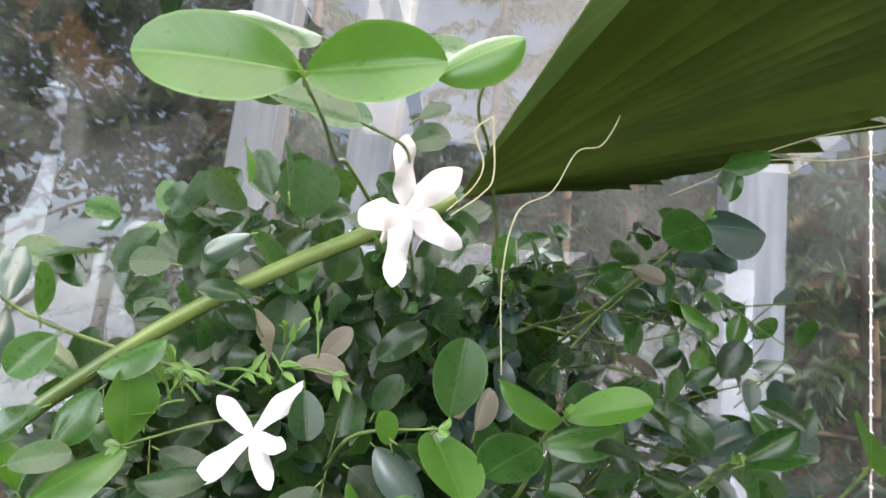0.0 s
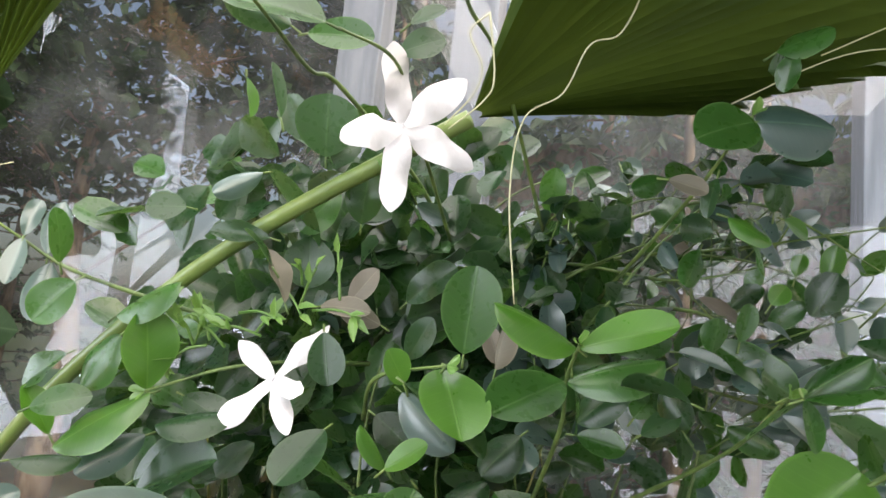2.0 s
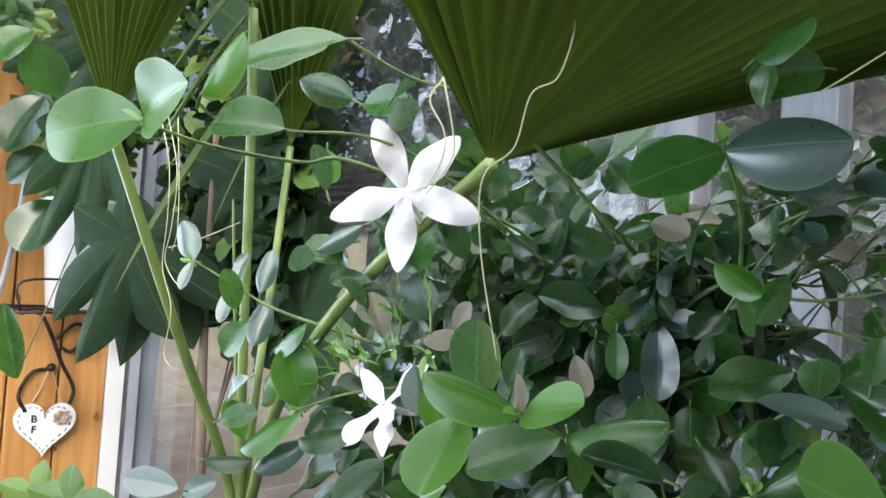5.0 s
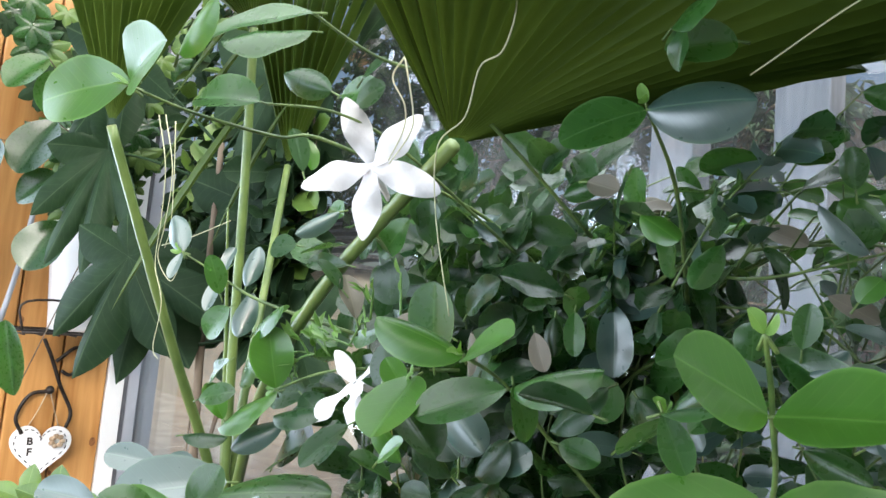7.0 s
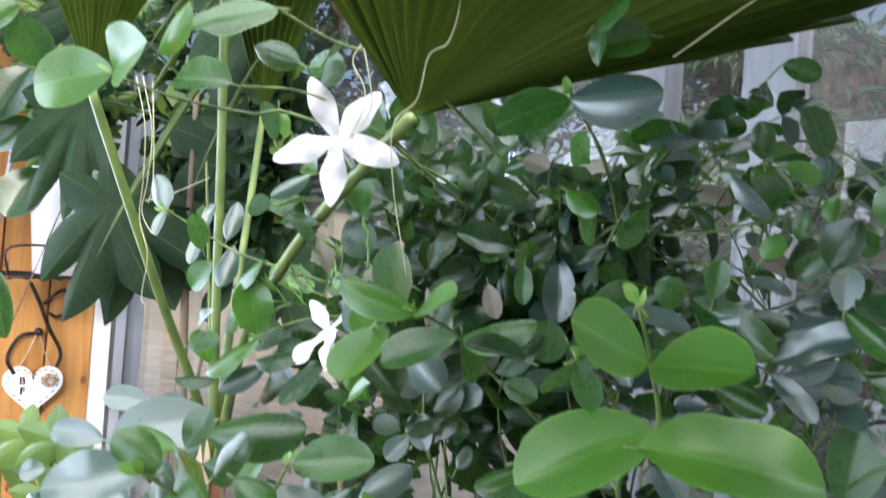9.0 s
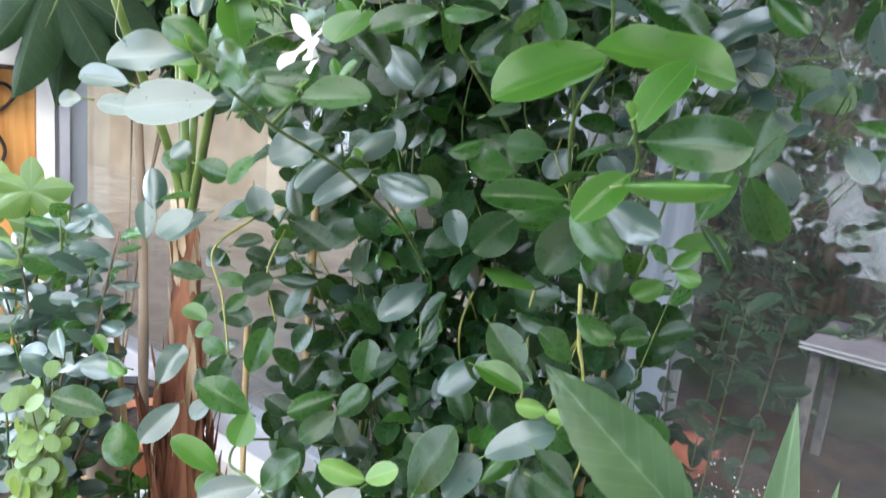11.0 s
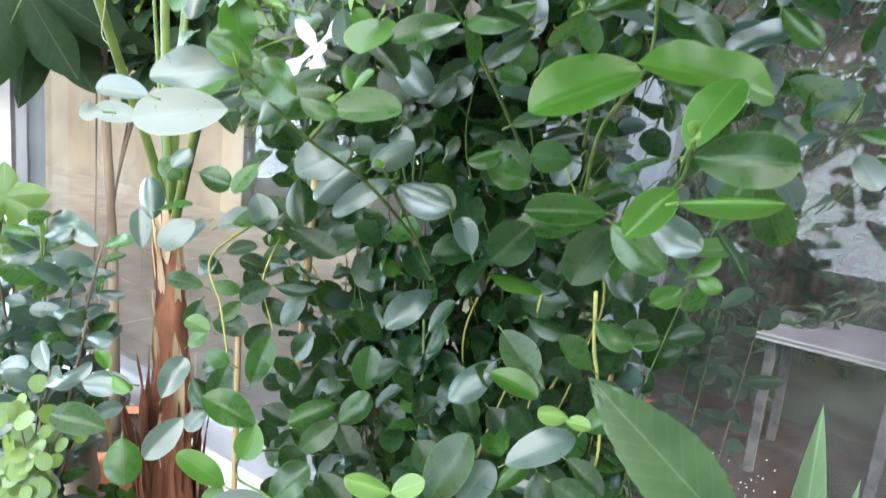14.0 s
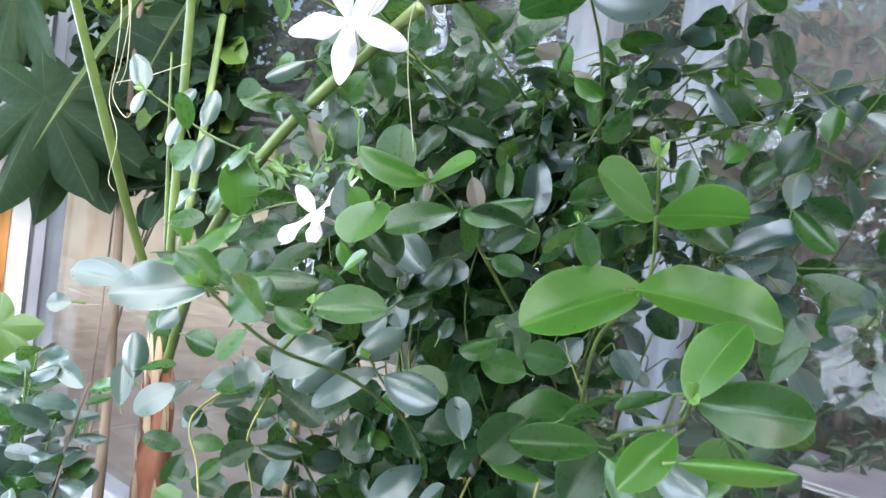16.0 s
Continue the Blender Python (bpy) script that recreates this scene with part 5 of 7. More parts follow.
leaf((-0.011, 0.417, 1.034), (0.010, 0.420, 1.018), (0.317, -0.606, 0.729), 0.025, "d")
leaf((0.089, 0.415, 1.078), (0.072, 0.403, 1.095), (0.426, -0.583, 0.692), 0.024, "d")
leaf((-0.086, 0.380, 1.393), (-0.084, 0.381, 1.366), (0.358, -0.883, 0.305), 0.027, "d")
leaf((-0.072, 0.379, 1.418), (-0.089, 0.374, 1.394), (0.471, -0.832, 0.295), 0.020, "m")
leaf((-0.095, 0.354, 1.387), (-0.121, 0.343, 1.387), (0.530, -0.807, 0.261), 0.011, "d")
leaf((-0.100, 0.348, 1.418), (-0.112, 0.327, 1.402), (0.693, -0.636, 0.338), 0.012, "b")
leaf((-0.136, 0.343, 1.398), (-0.154, 0.336, 1.396), (0.485, -0.793, 0.369), 0.017, "d")
leaf((-0.081, 0.321, 1.481), (-0.109, 0.306, 1.492), (0.442, -0.897, -0.007), 0.018, "d")
leaf((-0.073, 0.323, 1.478), (-0.041, 0.325, 1.476), (0.438, -0.893, 0.103), 0.017, "m")
leaf((-0.083, 0.380, 1.436), (-0.080, 0.369, 1.467), (0.324, -0.940, 0.107), 0.034, "d")
leaf((-0.064, 0.362, 1.344), (-0.059, 0.363, 1.319), (0.278, -0.897, 0.343), 0.018, "d")
leaf((-0.129, 0.354, 1.307), (-0.101, 0.357, 1.293), (0.580, -0.679, 0.450), 0.019, "d")
leaf((-0.152, 0.357, 1.264), (-0.112, 0.354, 1.285), (0.321, -0.756, 0.570), 0.028, "d")
leaf((-0.147, 0.354, 1.286), (-0.163, 0.329, 1.269), (0.617, -0.677, 0.402), 0.017, "b")
leaf((-0.063, 0.391, 1.403), (-0.058, 0.382, 1.429), (0.200, -0.929, 0.310), 0.021, "d")
leaf((-0.064, 0.391, 1.361), (-0.049, 0.387, 1.379), (0.389, -0.835, 0.390), 0.013, "p")
leaf((-0.048, 0.397, 1.351), (-0.068, 0.386, 1.360), (0.451, -0.844, 0.291), 0.014, "p")
leaf((-0.035, 0.397, 1.364), (-0.009, 0.394, 1.384), (0.252, -0.894, 0.372), 0.018, "d")
leaf((-0.033, 0.403, 1.335), (-0.020, 0.397, 1.357), (0.298, -0.836, 0.460), 0.015, "d")
leaf((-0.038, 0.375, 1.307), (-0.014, 0.378, 1.289), (0.215, -0.898, 0.384), 0.022, "d")
leaf((-0.026, 0.375, 1.319), (0.001, 0.380, 1.294), (0.477, -0.805, 0.354), 0.022, "b")
leaf((0.120, 0.437, 1.359), (0.162, 0.441, 1.334), (-0.139, -0.877, 0.459), 0.022, "m")
leaf((0.157, 0.450, 1.331), (0.195, 0.462, 1.350), (0.064, -0.898, 0.435), 0.018, "b")
leaf((0.157, 0.451, 1.325), (0.179, 0.450, 1.306), (0.362, -0.815, 0.453), 0.012, "b")
leaf((0.130, 0.447, 1.316), (0.157, 0.449, 1.306), (-0.175, -0.883, 0.435), 0.015, "m")
leaf((0.187, 0.452, 1.360), (0.187, 0.456, 1.380), (0.306, -0.894, 0.326), 0.014, "b")
leaf((0.188, 0.452, 1.359), (0.211, 0.455, 1.340), (-0.282, -0.853, 0.439), 0.016, "m")
leaf((0.093, 0.370, 1.334), (0.105, 0.371, 1.318), (-0.123, -0.878, 0.463), 0.015, "d")
leaf((0.085, 0.371, 1.313), (0.101, 0.370, 1.323), (-0.047, -0.798, 0.600), 0.012, "d")
leaf((0.081, 0.366, 1.337), (0.058, 0.359, 1.316), (-0.112, -0.884, 0.453), 0.017, "d")
leaf((0.034, 0.361, 1.307), (0.019, 0.356, 1.289), (0.011, -0.863, 0.505), 0.020, "d")
leaf((0.058, 0.366, 1.310), (0.079, 0.367, 1.306), (0.114, -0.919, 0.377), 0.013, "m")
leaf((0.028, 0.362, 1.292), (0.039, 0.371, 1.303), (0.257, -0.842, 0.475), 0.017, "b")
leaf((0.006, 0.408, 1.357), (0.014, 0.409, 1.337), (0.229, -0.892, 0.390), 0.012, "p")
leaf((-0.206, 0.434, 1.124), (-0.227, 0.415, 1.133), (0.668, -0.492, 0.558), 0.019, "d")
leaf((-0.222, 0.415, 1.104), (-0.241, 0.395, 1.107), (0.697, -0.449, 0.559), 0.016, "m")
leaf((-0.219, 0.413, 1.095), (-0.226, 0.396, 1.079), (0.695, -0.470, 0.543), 0.015, "m")
leaf((-0.234, 0.394, 1.075), (-0.203, 0.409, 1.073), (0.539, -0.549, 0.639), 0.023, "d")
leaf((-0.225, 0.391, 1.051), (-0.210, 0.399, 1.051), (0.352, -0.339, 0.872), 0.014, "b")
leaf((-0.246, 0.377, 1.053), (-0.233, 0.387, 1.066), (0.628, -0.487, 0.607), 0.014, "y")
leaf((-0.230, 0.382, 1.034), (-0.216, 0.391, 1.045), (0.638, -0.416, 0.648), 0.015, "d")
leaf((-0.208, 0.398, 1.037), (-0.222, 0.379, 1.029), (0.587, -0.520, 0.620), 0.016, "d")
leaf((-0.168, 0.424, 1.026), (-0.182, 0.411, 1.031), (0.549, -0.586, 0.596), 0.016, "d")
leaf((-0.177, 0.423, 1.041), (-0.155, 0.429, 1.029), (0.690, -0.411, 0.596), 0.019, "d")
leaf((-0.143, 0.441, 1.022), (-0.163, 0.423, 1.031), (0.436, -0.570, 0.696), 0.016, "d")
leaf((-0.248, 0.391, 1.093), (-0.245, 0.377, 1.068), (0.657, -0.505, 0.560), 0.019, "d")
leaf((-0.253, 0.382, 1.079), (-0.233, 0.391, 1.077), (0.571, -0.472, 0.672), 0.016, "m")
leaf((-0.234, 0.375, 1.026), (-0.212, 0.376, 1.004), (0.638, -0.422, 0.645), 0.022, "d")
leaf((-0.178, 0.409, 1.007), (-0.152, 0.418, 0.998), (0.680, -0.410, 0.608), 0.022, "d")
leaf((-0.213, 0.386, 1.015), (-0.193, 0.391, 1.003), (0.627, -0.357, 0.692), 0.019, "d")
leaf((-0.217, 0.377, 0.999), (-0.222, 0.361, 0.984), (0.420, -0.233, 0.877), 0.019, "b")
leaf((-0.155, 0.421, 0.994), (-0.134, 0.436, 1.011), (0.530, -0.608, 0.592), 0.020, "m")
leaf((-0.222, 0.441, 1.093), (-0.194, 0.447, 1.073), (0.494, -0.550, 0.673), 0.022, "d")
leaf((-0.218, 0.446, 1.067), (-0.223, 0.426, 1.045), (0.642, -0.424, 0.639), 0.023, "d")
leaf((-0.233, 0.428, 1.120), (-0.211, 0.428, 1.097), (0.641, -0.416, 0.645), 0.019, "d")
leaf((-0.170, 0.461, 1.042), (-0.148, 0.464, 1.024), (0.661, -0.479, 0.577), 0.020, "d")
leaf((-0.240, 0.407, 1.118), (-0.257, 0.394, 1.132), (0.619, -0.565, 0.546), 0.016, "d")
leaf((-0.247, 0.406, 1.128), (-0.254, 0.392, 1.116), (0.501, -0.407, 0.764), 0.014, "b")
leaf((-0.178, 0.444, 0.964), (-0.187, 0.424, 0.947), (0.474, -0.494, 0.729), 0.020, "d")
leaf((-0.177, 0.423, 0.908), (-0.169, 0.405, 0.873), (0.482, -0.407, 0.776), 0.029, "d")
leaf((-0.164, 0.434, 0.911), (-0.157, 0.423, 0.887), (0.485, -0.334, 0.808), 0.020, "d")
leaf((-0.148, 0.427, 0.863), (-0.114, 0.444, 0.865), (0.403, -0.408, 0.819), 0.025, "d")
leaf((-0.138, 0.472, 0.958), (-0.135, 0.453, 0.927), (0.221, -0.347, 0.911), 0.025, "b")
leaf((-0.105, 0.466, 0.880), (-0.115, 0.439, 0.855), (0.535, -0.500, 0.681), 0.027, "d")
leaf((-0.136, 0.458, 0.919), (-0.112, 0.458, 0.895), (0.496, -0.528, 0.690), 0.023, "d")
leaf((-0.107, 0.465, 0.884), (-0.078, 0.486, 0.905), (0.483, -0.486, 0.728), 0.027, "d")
leaf((-0.118, 0.469, 0.913), (-0.098, 0.487, 0.945), (0.466, -0.565, 0.681), 0.027, "m")
leaf((-0.170, 0.435, 0.925), (-0.163, 0.421, 0.896), (0.481, -0.342, 0.807), 0.023, "d")
leaf((-0.149, 0.432, 0.879), (-0.124, 0.444, 0.877), (0.199, -0.354, 0.914), 0.018, "b")
leaf((-0.114, 0.475, 0.920), (-0.135, 0.462, 0.949), (0.500, -0.532, 0.683), 0.026, "d")
leaf((-0.124, 0.482, 0.959), (-0.137, 0.460, 0.944), (0.399, -0.231, 0.887), 0.020, "b")
leaf((-0.162, 0.453, 0.956), (-0.179, 0.427, 0.942), (0.429, -0.349, 0.833), 0.024, "b")
leaf((-0.130, 0.443, 0.870), (-0.105, 0.451, 0.860), (0.418, -0.401, 0.815), 0.019, "d")
leaf((-0.159, 0.436, 0.906), (-0.147, 0.448, 0.931), (0.552, -0.381, 0.741), 0.019, "d")
leaf((-0.177, 0.449, 0.973), (-0.181, 0.432, 0.953), (0.551, -0.412, 0.725), 0.019, "d")
leaf((-0.116, 0.451, 0.865), (-0.088, 0.466, 0.868), (0.523, -0.501, 0.690), 0.021, "d")
leaf((-0.132, 0.466, 0.931), (-0.105, 0.484, 0.950), (0.409, -0.584, 0.701), 0.025, "d")
leaf((-0.171, 0.445, 0.954), (-0.186, 0.424, 0.944), (0.551, -0.522, 0.651), 0.019, "m")
leaf((-0.152, 0.462, 0.960), (-0.174, 0.443, 0.973), (0.585, -0.545, 0.601), 0.022, "m")
leaf((-0.159, 0.426, 0.881), (-0.165, 0.406, 0.860), (0.399, -0.478, 0.782), 0.021, "d")
leaf((-0.161, 0.453, 0.953), (-0.142, 0.467, 0.971), (0.408, -0.541, 0.735), 0.019, "d")
leaf((-0.188, 0.434, 0.954), (-0.201, 0.427, 0.980), (0.563, -0.405, 0.720), 0.020, "d")
leaf((-0.141, 0.450, 0.909), (-0.141, 0.435, 0.887), (0.404, -0.389, 0.828), 0.018, "m")
leaf((-0.144, 0.427, 0.857), (-0.160, 0.418, 0.881), (0.437, -0.366, 0.821), 0.020, "d")
leaf((0.033, 0.440, 1.376), (0.037, 0.438, 1.337), (0.407, -0.518, 0.753), 0.020, "b")
leaf((0.034, 0.442, 1.372), (0.038, 0.440, 1.342), (0.527, -0.741, 0.417), 0.015, "m")
leaf((0.018, 0.426, 1.370), (0.021, 0.424, 1.346), (0.462, -0.758, 0.460), 0.012, "m")
leaf((0.011, 0.418, 1.366), (0.013, 0.417, 1.345), (0.622, -0.663, 0.416), 0.011, "d")
leaf((0.014, 0.421, 1.379), (-0.006, 0.390, 1.386), (0.589, -0.638, 0.496), 0.020, "d")
leaf((0.029, 0.439, 1.338), (0.032, 0.437, 1.312), (0.564, -0.700, 0.438), 0.024, "m")
leaf((0.045, 0.456, 1.334), (0.047, 0.454, 1.314), (0.482, -0.664, 0.571), 0.019, "m")
leaf((0.041, 0.454, 1.298), (0.023, 0.427, 1.301), (0.402, -0.481, 0.779), 0.018, "b")
leaf((0.128, 0.422, 1.442), (0.111, 0.397, 1.434), (0.258, -0.628, 0.734), 0.012, "b")
leaf((0.128, 0.422, 1.442), (0.144, 0.433, 1.446), (0.368, -0.904, 0.217), 0.013, "m")
leaf((0.149, 0.444, 1.431), (0.149, 0.438, 1.449), (0.222, -0.957, 0.188), 0.012, "m")
leaf((0.156, 0.452, 1.429), (0.170, 0.462, 1.422), (0.235, -0.900, 0.367), 0.012, "y")
leaf((0.101, 0.400, 1.351), (0.129, 0.420, 1.344), (0.363, -0.474, 0.802), 0.016, "b")
leaf((0.118, 0.418, 1.353), (0.120, 0.414, 1.370), (0.427, -0.759, 0.491), 0.016, "m")
leaf((0.135, 0.436, 1.349), (0.148, 0.444, 1.361), (0.235, -0.533, 0.813), 0.014, "b")
leaf((0.133, 0.433, 1.360), (0.137, 0.431, 1.380), (0.416, -0.819, 0.394), 0.012, "m")
leaf((0.146, 0.445, 1.371), (0.162, 0.457, 1.365), (0.117, -0.649, 0.752), 0.011, "b")
leaf((0.150, 0.448, 1.382), (0.158, 0.452, 1.393), (0.163, -0.945, 0.283), 0.012, "y")
leaf((0.125, 0.420, 1.427), (0.114, 0.404, 1.417), (0.345, -0.875, 0.340), 0.016, "d")
leaf((0.138, 0.433, 1.423), (0.155, 0.445, 1.403), (0.310, -0.590, 0.745), 0.013, "b")
leaf((0.145, 0.446, 1.346), (0.151, 0.450, 1.335), (0.392, -0.774, 0.497), 0.016, "m")
leaf((0.109, 0.405, 1.402), (0.102, 0.393, 1.382), (0.488, -0.817, 0.307), 0.013, "m")
leaf((0.150, 0.452, 1.338), (0.179, 0.470, 1.354), (0.195, -0.423, 0.885), 0.014, "b")
leaf((0.152, 0.456, 1.320), (0.179, 0.473, 1.334), (0.067, -0.554, 0.830), 0.013, "b")

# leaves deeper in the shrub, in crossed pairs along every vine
# inner fill leans on the shade-dark tone
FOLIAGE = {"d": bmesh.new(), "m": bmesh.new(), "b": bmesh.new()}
fill = random.Random(8)
count = 0
GAPS = (
    ((-0.150, 0.462, 1.107), (-0.69, 0.69, -0.20), 0.024), ((-0.137, 0.455, 1.150), (-0.69, 0.69, -0.20), 0.022),
    ((-0.075, 0.455, 1.205), (-0.69, 0.69, -0.20), 0.022), ((-0.045, 0.455, 1.190), (-0.69, 0.69, -0.20), 0.020),
    ((-0.033, 0.470, 1.429), (-0.63, 0.77, 0.11), 0.019), ((0.034, 0.470, 1.447), (-0.53, 0.83, 0.16), 0.026),
    ((0.112, 0.470, 1.391), (-0.40, 0.915, 0.04), 0.018), ((-0.053, 0.470, 1.369), (-0.66, 0.75, -0.01), 0.012),
    ((0.123, 0.470, 1.384), (0.11, 0.99, 0.08), 0.018), ((0.096, 0.470, 1.442), (0.05, 0.976, 0.21), 0.026),
    ((-0.016, 0.470, 1.435), (-0.20, 0.96, 0.19), 0.016),
)


def open_gap(p):
    """True where a chink in the shrub lets the window show."""
    for at, way, r in GAPS:
        d = p - Vector(at)
        along = d.dot(Vector(way))
        if along > -0.03 and (d - along * Vector(way)).length < r + 0.08 * max(along, 0):
            return True
    return False


for line in VINES[:45]:
    turn = fill.uniform(0, 6)
    gone = 0.0
    for p, q in zip(line, line[1:]):
        gone += (q - p).length
        if gone < 0.0145 or p.z < (0.97 if p.x < -0.11 else 0.86):
            continue
        gone = 0.0
        turn += 1.57 + fill.uniform(-0.4, 0.4)
        way = (q - p).normalized()
        side = way.cross(Vector((math.cos(turn), math.sin(turn), 0.1))).normalized()
        for s in (-1, 1):
            if fill.random() < (0.12 if p.x < 0.05 else 0.8):
                continue
            out = (s * side + 0.45 * way + Vector((fill.uniform(-0.4, 0.4), -0.25 + fill.uniform(-0.4, 0.4), fill.uniform(-0.5, 0.2)))).normalized()
            long = fill.uniform(0.020, 0.036)
            b0 = p + out * fill.uniform(0.003, 0.02)
            if open_gap(b0 + 0.5 * long * out):
                continue
            face = Vector((fill.uniform(-0.9, 0.9), -0.6 + fill.uniform(-0.5, 0.6), 0.5 + fill.uniform(-0.8, 0.5)))
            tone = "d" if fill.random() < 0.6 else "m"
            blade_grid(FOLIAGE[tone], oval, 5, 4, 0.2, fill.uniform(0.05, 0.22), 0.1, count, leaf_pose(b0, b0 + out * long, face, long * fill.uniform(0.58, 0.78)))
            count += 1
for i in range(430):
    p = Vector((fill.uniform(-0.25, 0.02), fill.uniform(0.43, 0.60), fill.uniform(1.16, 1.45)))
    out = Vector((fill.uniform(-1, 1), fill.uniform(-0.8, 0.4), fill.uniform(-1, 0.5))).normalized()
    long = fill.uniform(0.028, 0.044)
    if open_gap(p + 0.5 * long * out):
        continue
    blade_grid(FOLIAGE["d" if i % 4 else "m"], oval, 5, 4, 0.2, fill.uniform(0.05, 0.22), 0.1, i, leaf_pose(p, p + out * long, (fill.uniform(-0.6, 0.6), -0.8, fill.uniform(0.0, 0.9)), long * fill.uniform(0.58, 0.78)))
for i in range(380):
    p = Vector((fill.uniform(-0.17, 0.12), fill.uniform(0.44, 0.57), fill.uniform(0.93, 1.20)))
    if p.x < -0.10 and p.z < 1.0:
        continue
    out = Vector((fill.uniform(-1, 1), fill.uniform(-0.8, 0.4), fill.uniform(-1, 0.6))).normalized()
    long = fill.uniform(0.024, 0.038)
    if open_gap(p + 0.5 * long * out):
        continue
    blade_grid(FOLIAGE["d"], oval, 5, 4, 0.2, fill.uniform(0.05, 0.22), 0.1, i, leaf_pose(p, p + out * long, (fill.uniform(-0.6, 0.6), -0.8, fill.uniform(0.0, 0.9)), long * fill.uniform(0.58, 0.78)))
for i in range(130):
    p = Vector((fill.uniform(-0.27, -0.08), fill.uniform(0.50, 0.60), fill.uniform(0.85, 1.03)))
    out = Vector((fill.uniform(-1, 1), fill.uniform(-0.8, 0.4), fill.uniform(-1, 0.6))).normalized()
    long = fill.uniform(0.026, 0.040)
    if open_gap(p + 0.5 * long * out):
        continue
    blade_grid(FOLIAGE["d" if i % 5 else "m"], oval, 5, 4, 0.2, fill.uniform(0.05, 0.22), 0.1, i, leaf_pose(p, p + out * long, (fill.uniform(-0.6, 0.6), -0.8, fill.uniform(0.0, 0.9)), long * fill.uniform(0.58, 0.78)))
# leaves behind the flower, deep shade given by their dark tone
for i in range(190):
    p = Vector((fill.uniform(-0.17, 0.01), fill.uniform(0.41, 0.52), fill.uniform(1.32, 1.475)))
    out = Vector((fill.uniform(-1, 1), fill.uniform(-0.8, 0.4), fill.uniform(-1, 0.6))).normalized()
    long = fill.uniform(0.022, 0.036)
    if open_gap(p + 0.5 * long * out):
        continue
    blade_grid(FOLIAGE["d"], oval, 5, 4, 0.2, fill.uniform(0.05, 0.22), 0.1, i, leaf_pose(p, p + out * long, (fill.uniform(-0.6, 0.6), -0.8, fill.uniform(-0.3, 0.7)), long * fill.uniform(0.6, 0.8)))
# finer leaves at the top of the shrub, thinning out along its side twigs
for i in range(34):
    p = Vector((fill.uniform(-0.08, 0.12), fill.uniform(0.43, 0.58), fill.uniform(1.29, 1.43)))
    end = p + Vector((fill.uniform(-0.02, 0.09), fill.uniform(-0.06, 0.06), fill.uniform(0.02, 0.09)))
    line = [p, p.lerp(end, 0.5) + Vector((0, 0, 0.012)), end]
    tube(TWIGS, line, 0.0009, 0.0004, 5, 4)
    for k, q in enumerate(smooth_line(line, 5)):
        for s in (-1, 1):
            if fill.random() < (0.2 if q.x < 0.12 else 0.5):
                continue
            out = Vector((fill.uniform(-0.5, 0.8), s * fill.uniform(0.2, 1), s * fill.uniform(-0.6, 0.8) - 0.2)).normalized()
            long = fill.uniform(0.013, 0.027)
            if open_gap(q + 0.5 * long * out):
                continue
            blade_grid(FOLIAGE[("m", "b", "d")[fill.randrange(3)]], oval, 5, 4, 0.2, fill.uniform(0.05, 0.25), 0.1, k, leaf_pose(q, q + out * long, (fill.uniform(-0.9, 0.9), fill.uniform(-1, 0.2), fill.uniform(-0.2, 0.9)), long * fill.uniform(0.56, 0.76)))
# waxy leaves on the outer side of the shrub, pale sheen in their colour
for i in range(80):
    p = Vector((fill.uniform(0.07, 0.24), fill.uniform(0.46, 0.58), fill.uniform(1.24, 1.45)))
    out = Vector((fill.uniform(-0.8, 1), fill.uniform(-0.5, 0.3), fill.uniform(-0.8, 0.5))).normalized()
    long = fill.uniform(0.016, 0.032)
    tube(TWIGS, [p - out * 0.012 + Vector((-0.015, 0.02, -0.02)), p - out * 0.006, p], 0.0006, 0.0005, 5, 3)
    blade_grid(FOLIAGE["b" if i % 3 else "m"], oval, 6, 4, 0.12, fill.uniform(0.05, 0.2), 0.08, i, leaf_pose(p, p + out * long, (fill.uniform(-0.1, 0.5), -0.62, fill.uniform(0.2, 1.0)), long * fill.uniform(0.58, 0.76)))
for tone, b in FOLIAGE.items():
    tagged(keep(part("foliage", b, LEAF[tone], shrub, "dense inner leaves with shade and sheen in their tones"), shrub), kind="stuff")
tagged(keep(part("twig", TWIGS, TWIG, shrub), shrub), kind="stuff")


def petal(bm, base, tip, face, width, curl=0.08, twist=0.10, seed=0):
    blade_grid(bm, petal_shape, 16, 8, -0.10, curl, twist, seed, leaf_pose(base, tip, face, width))


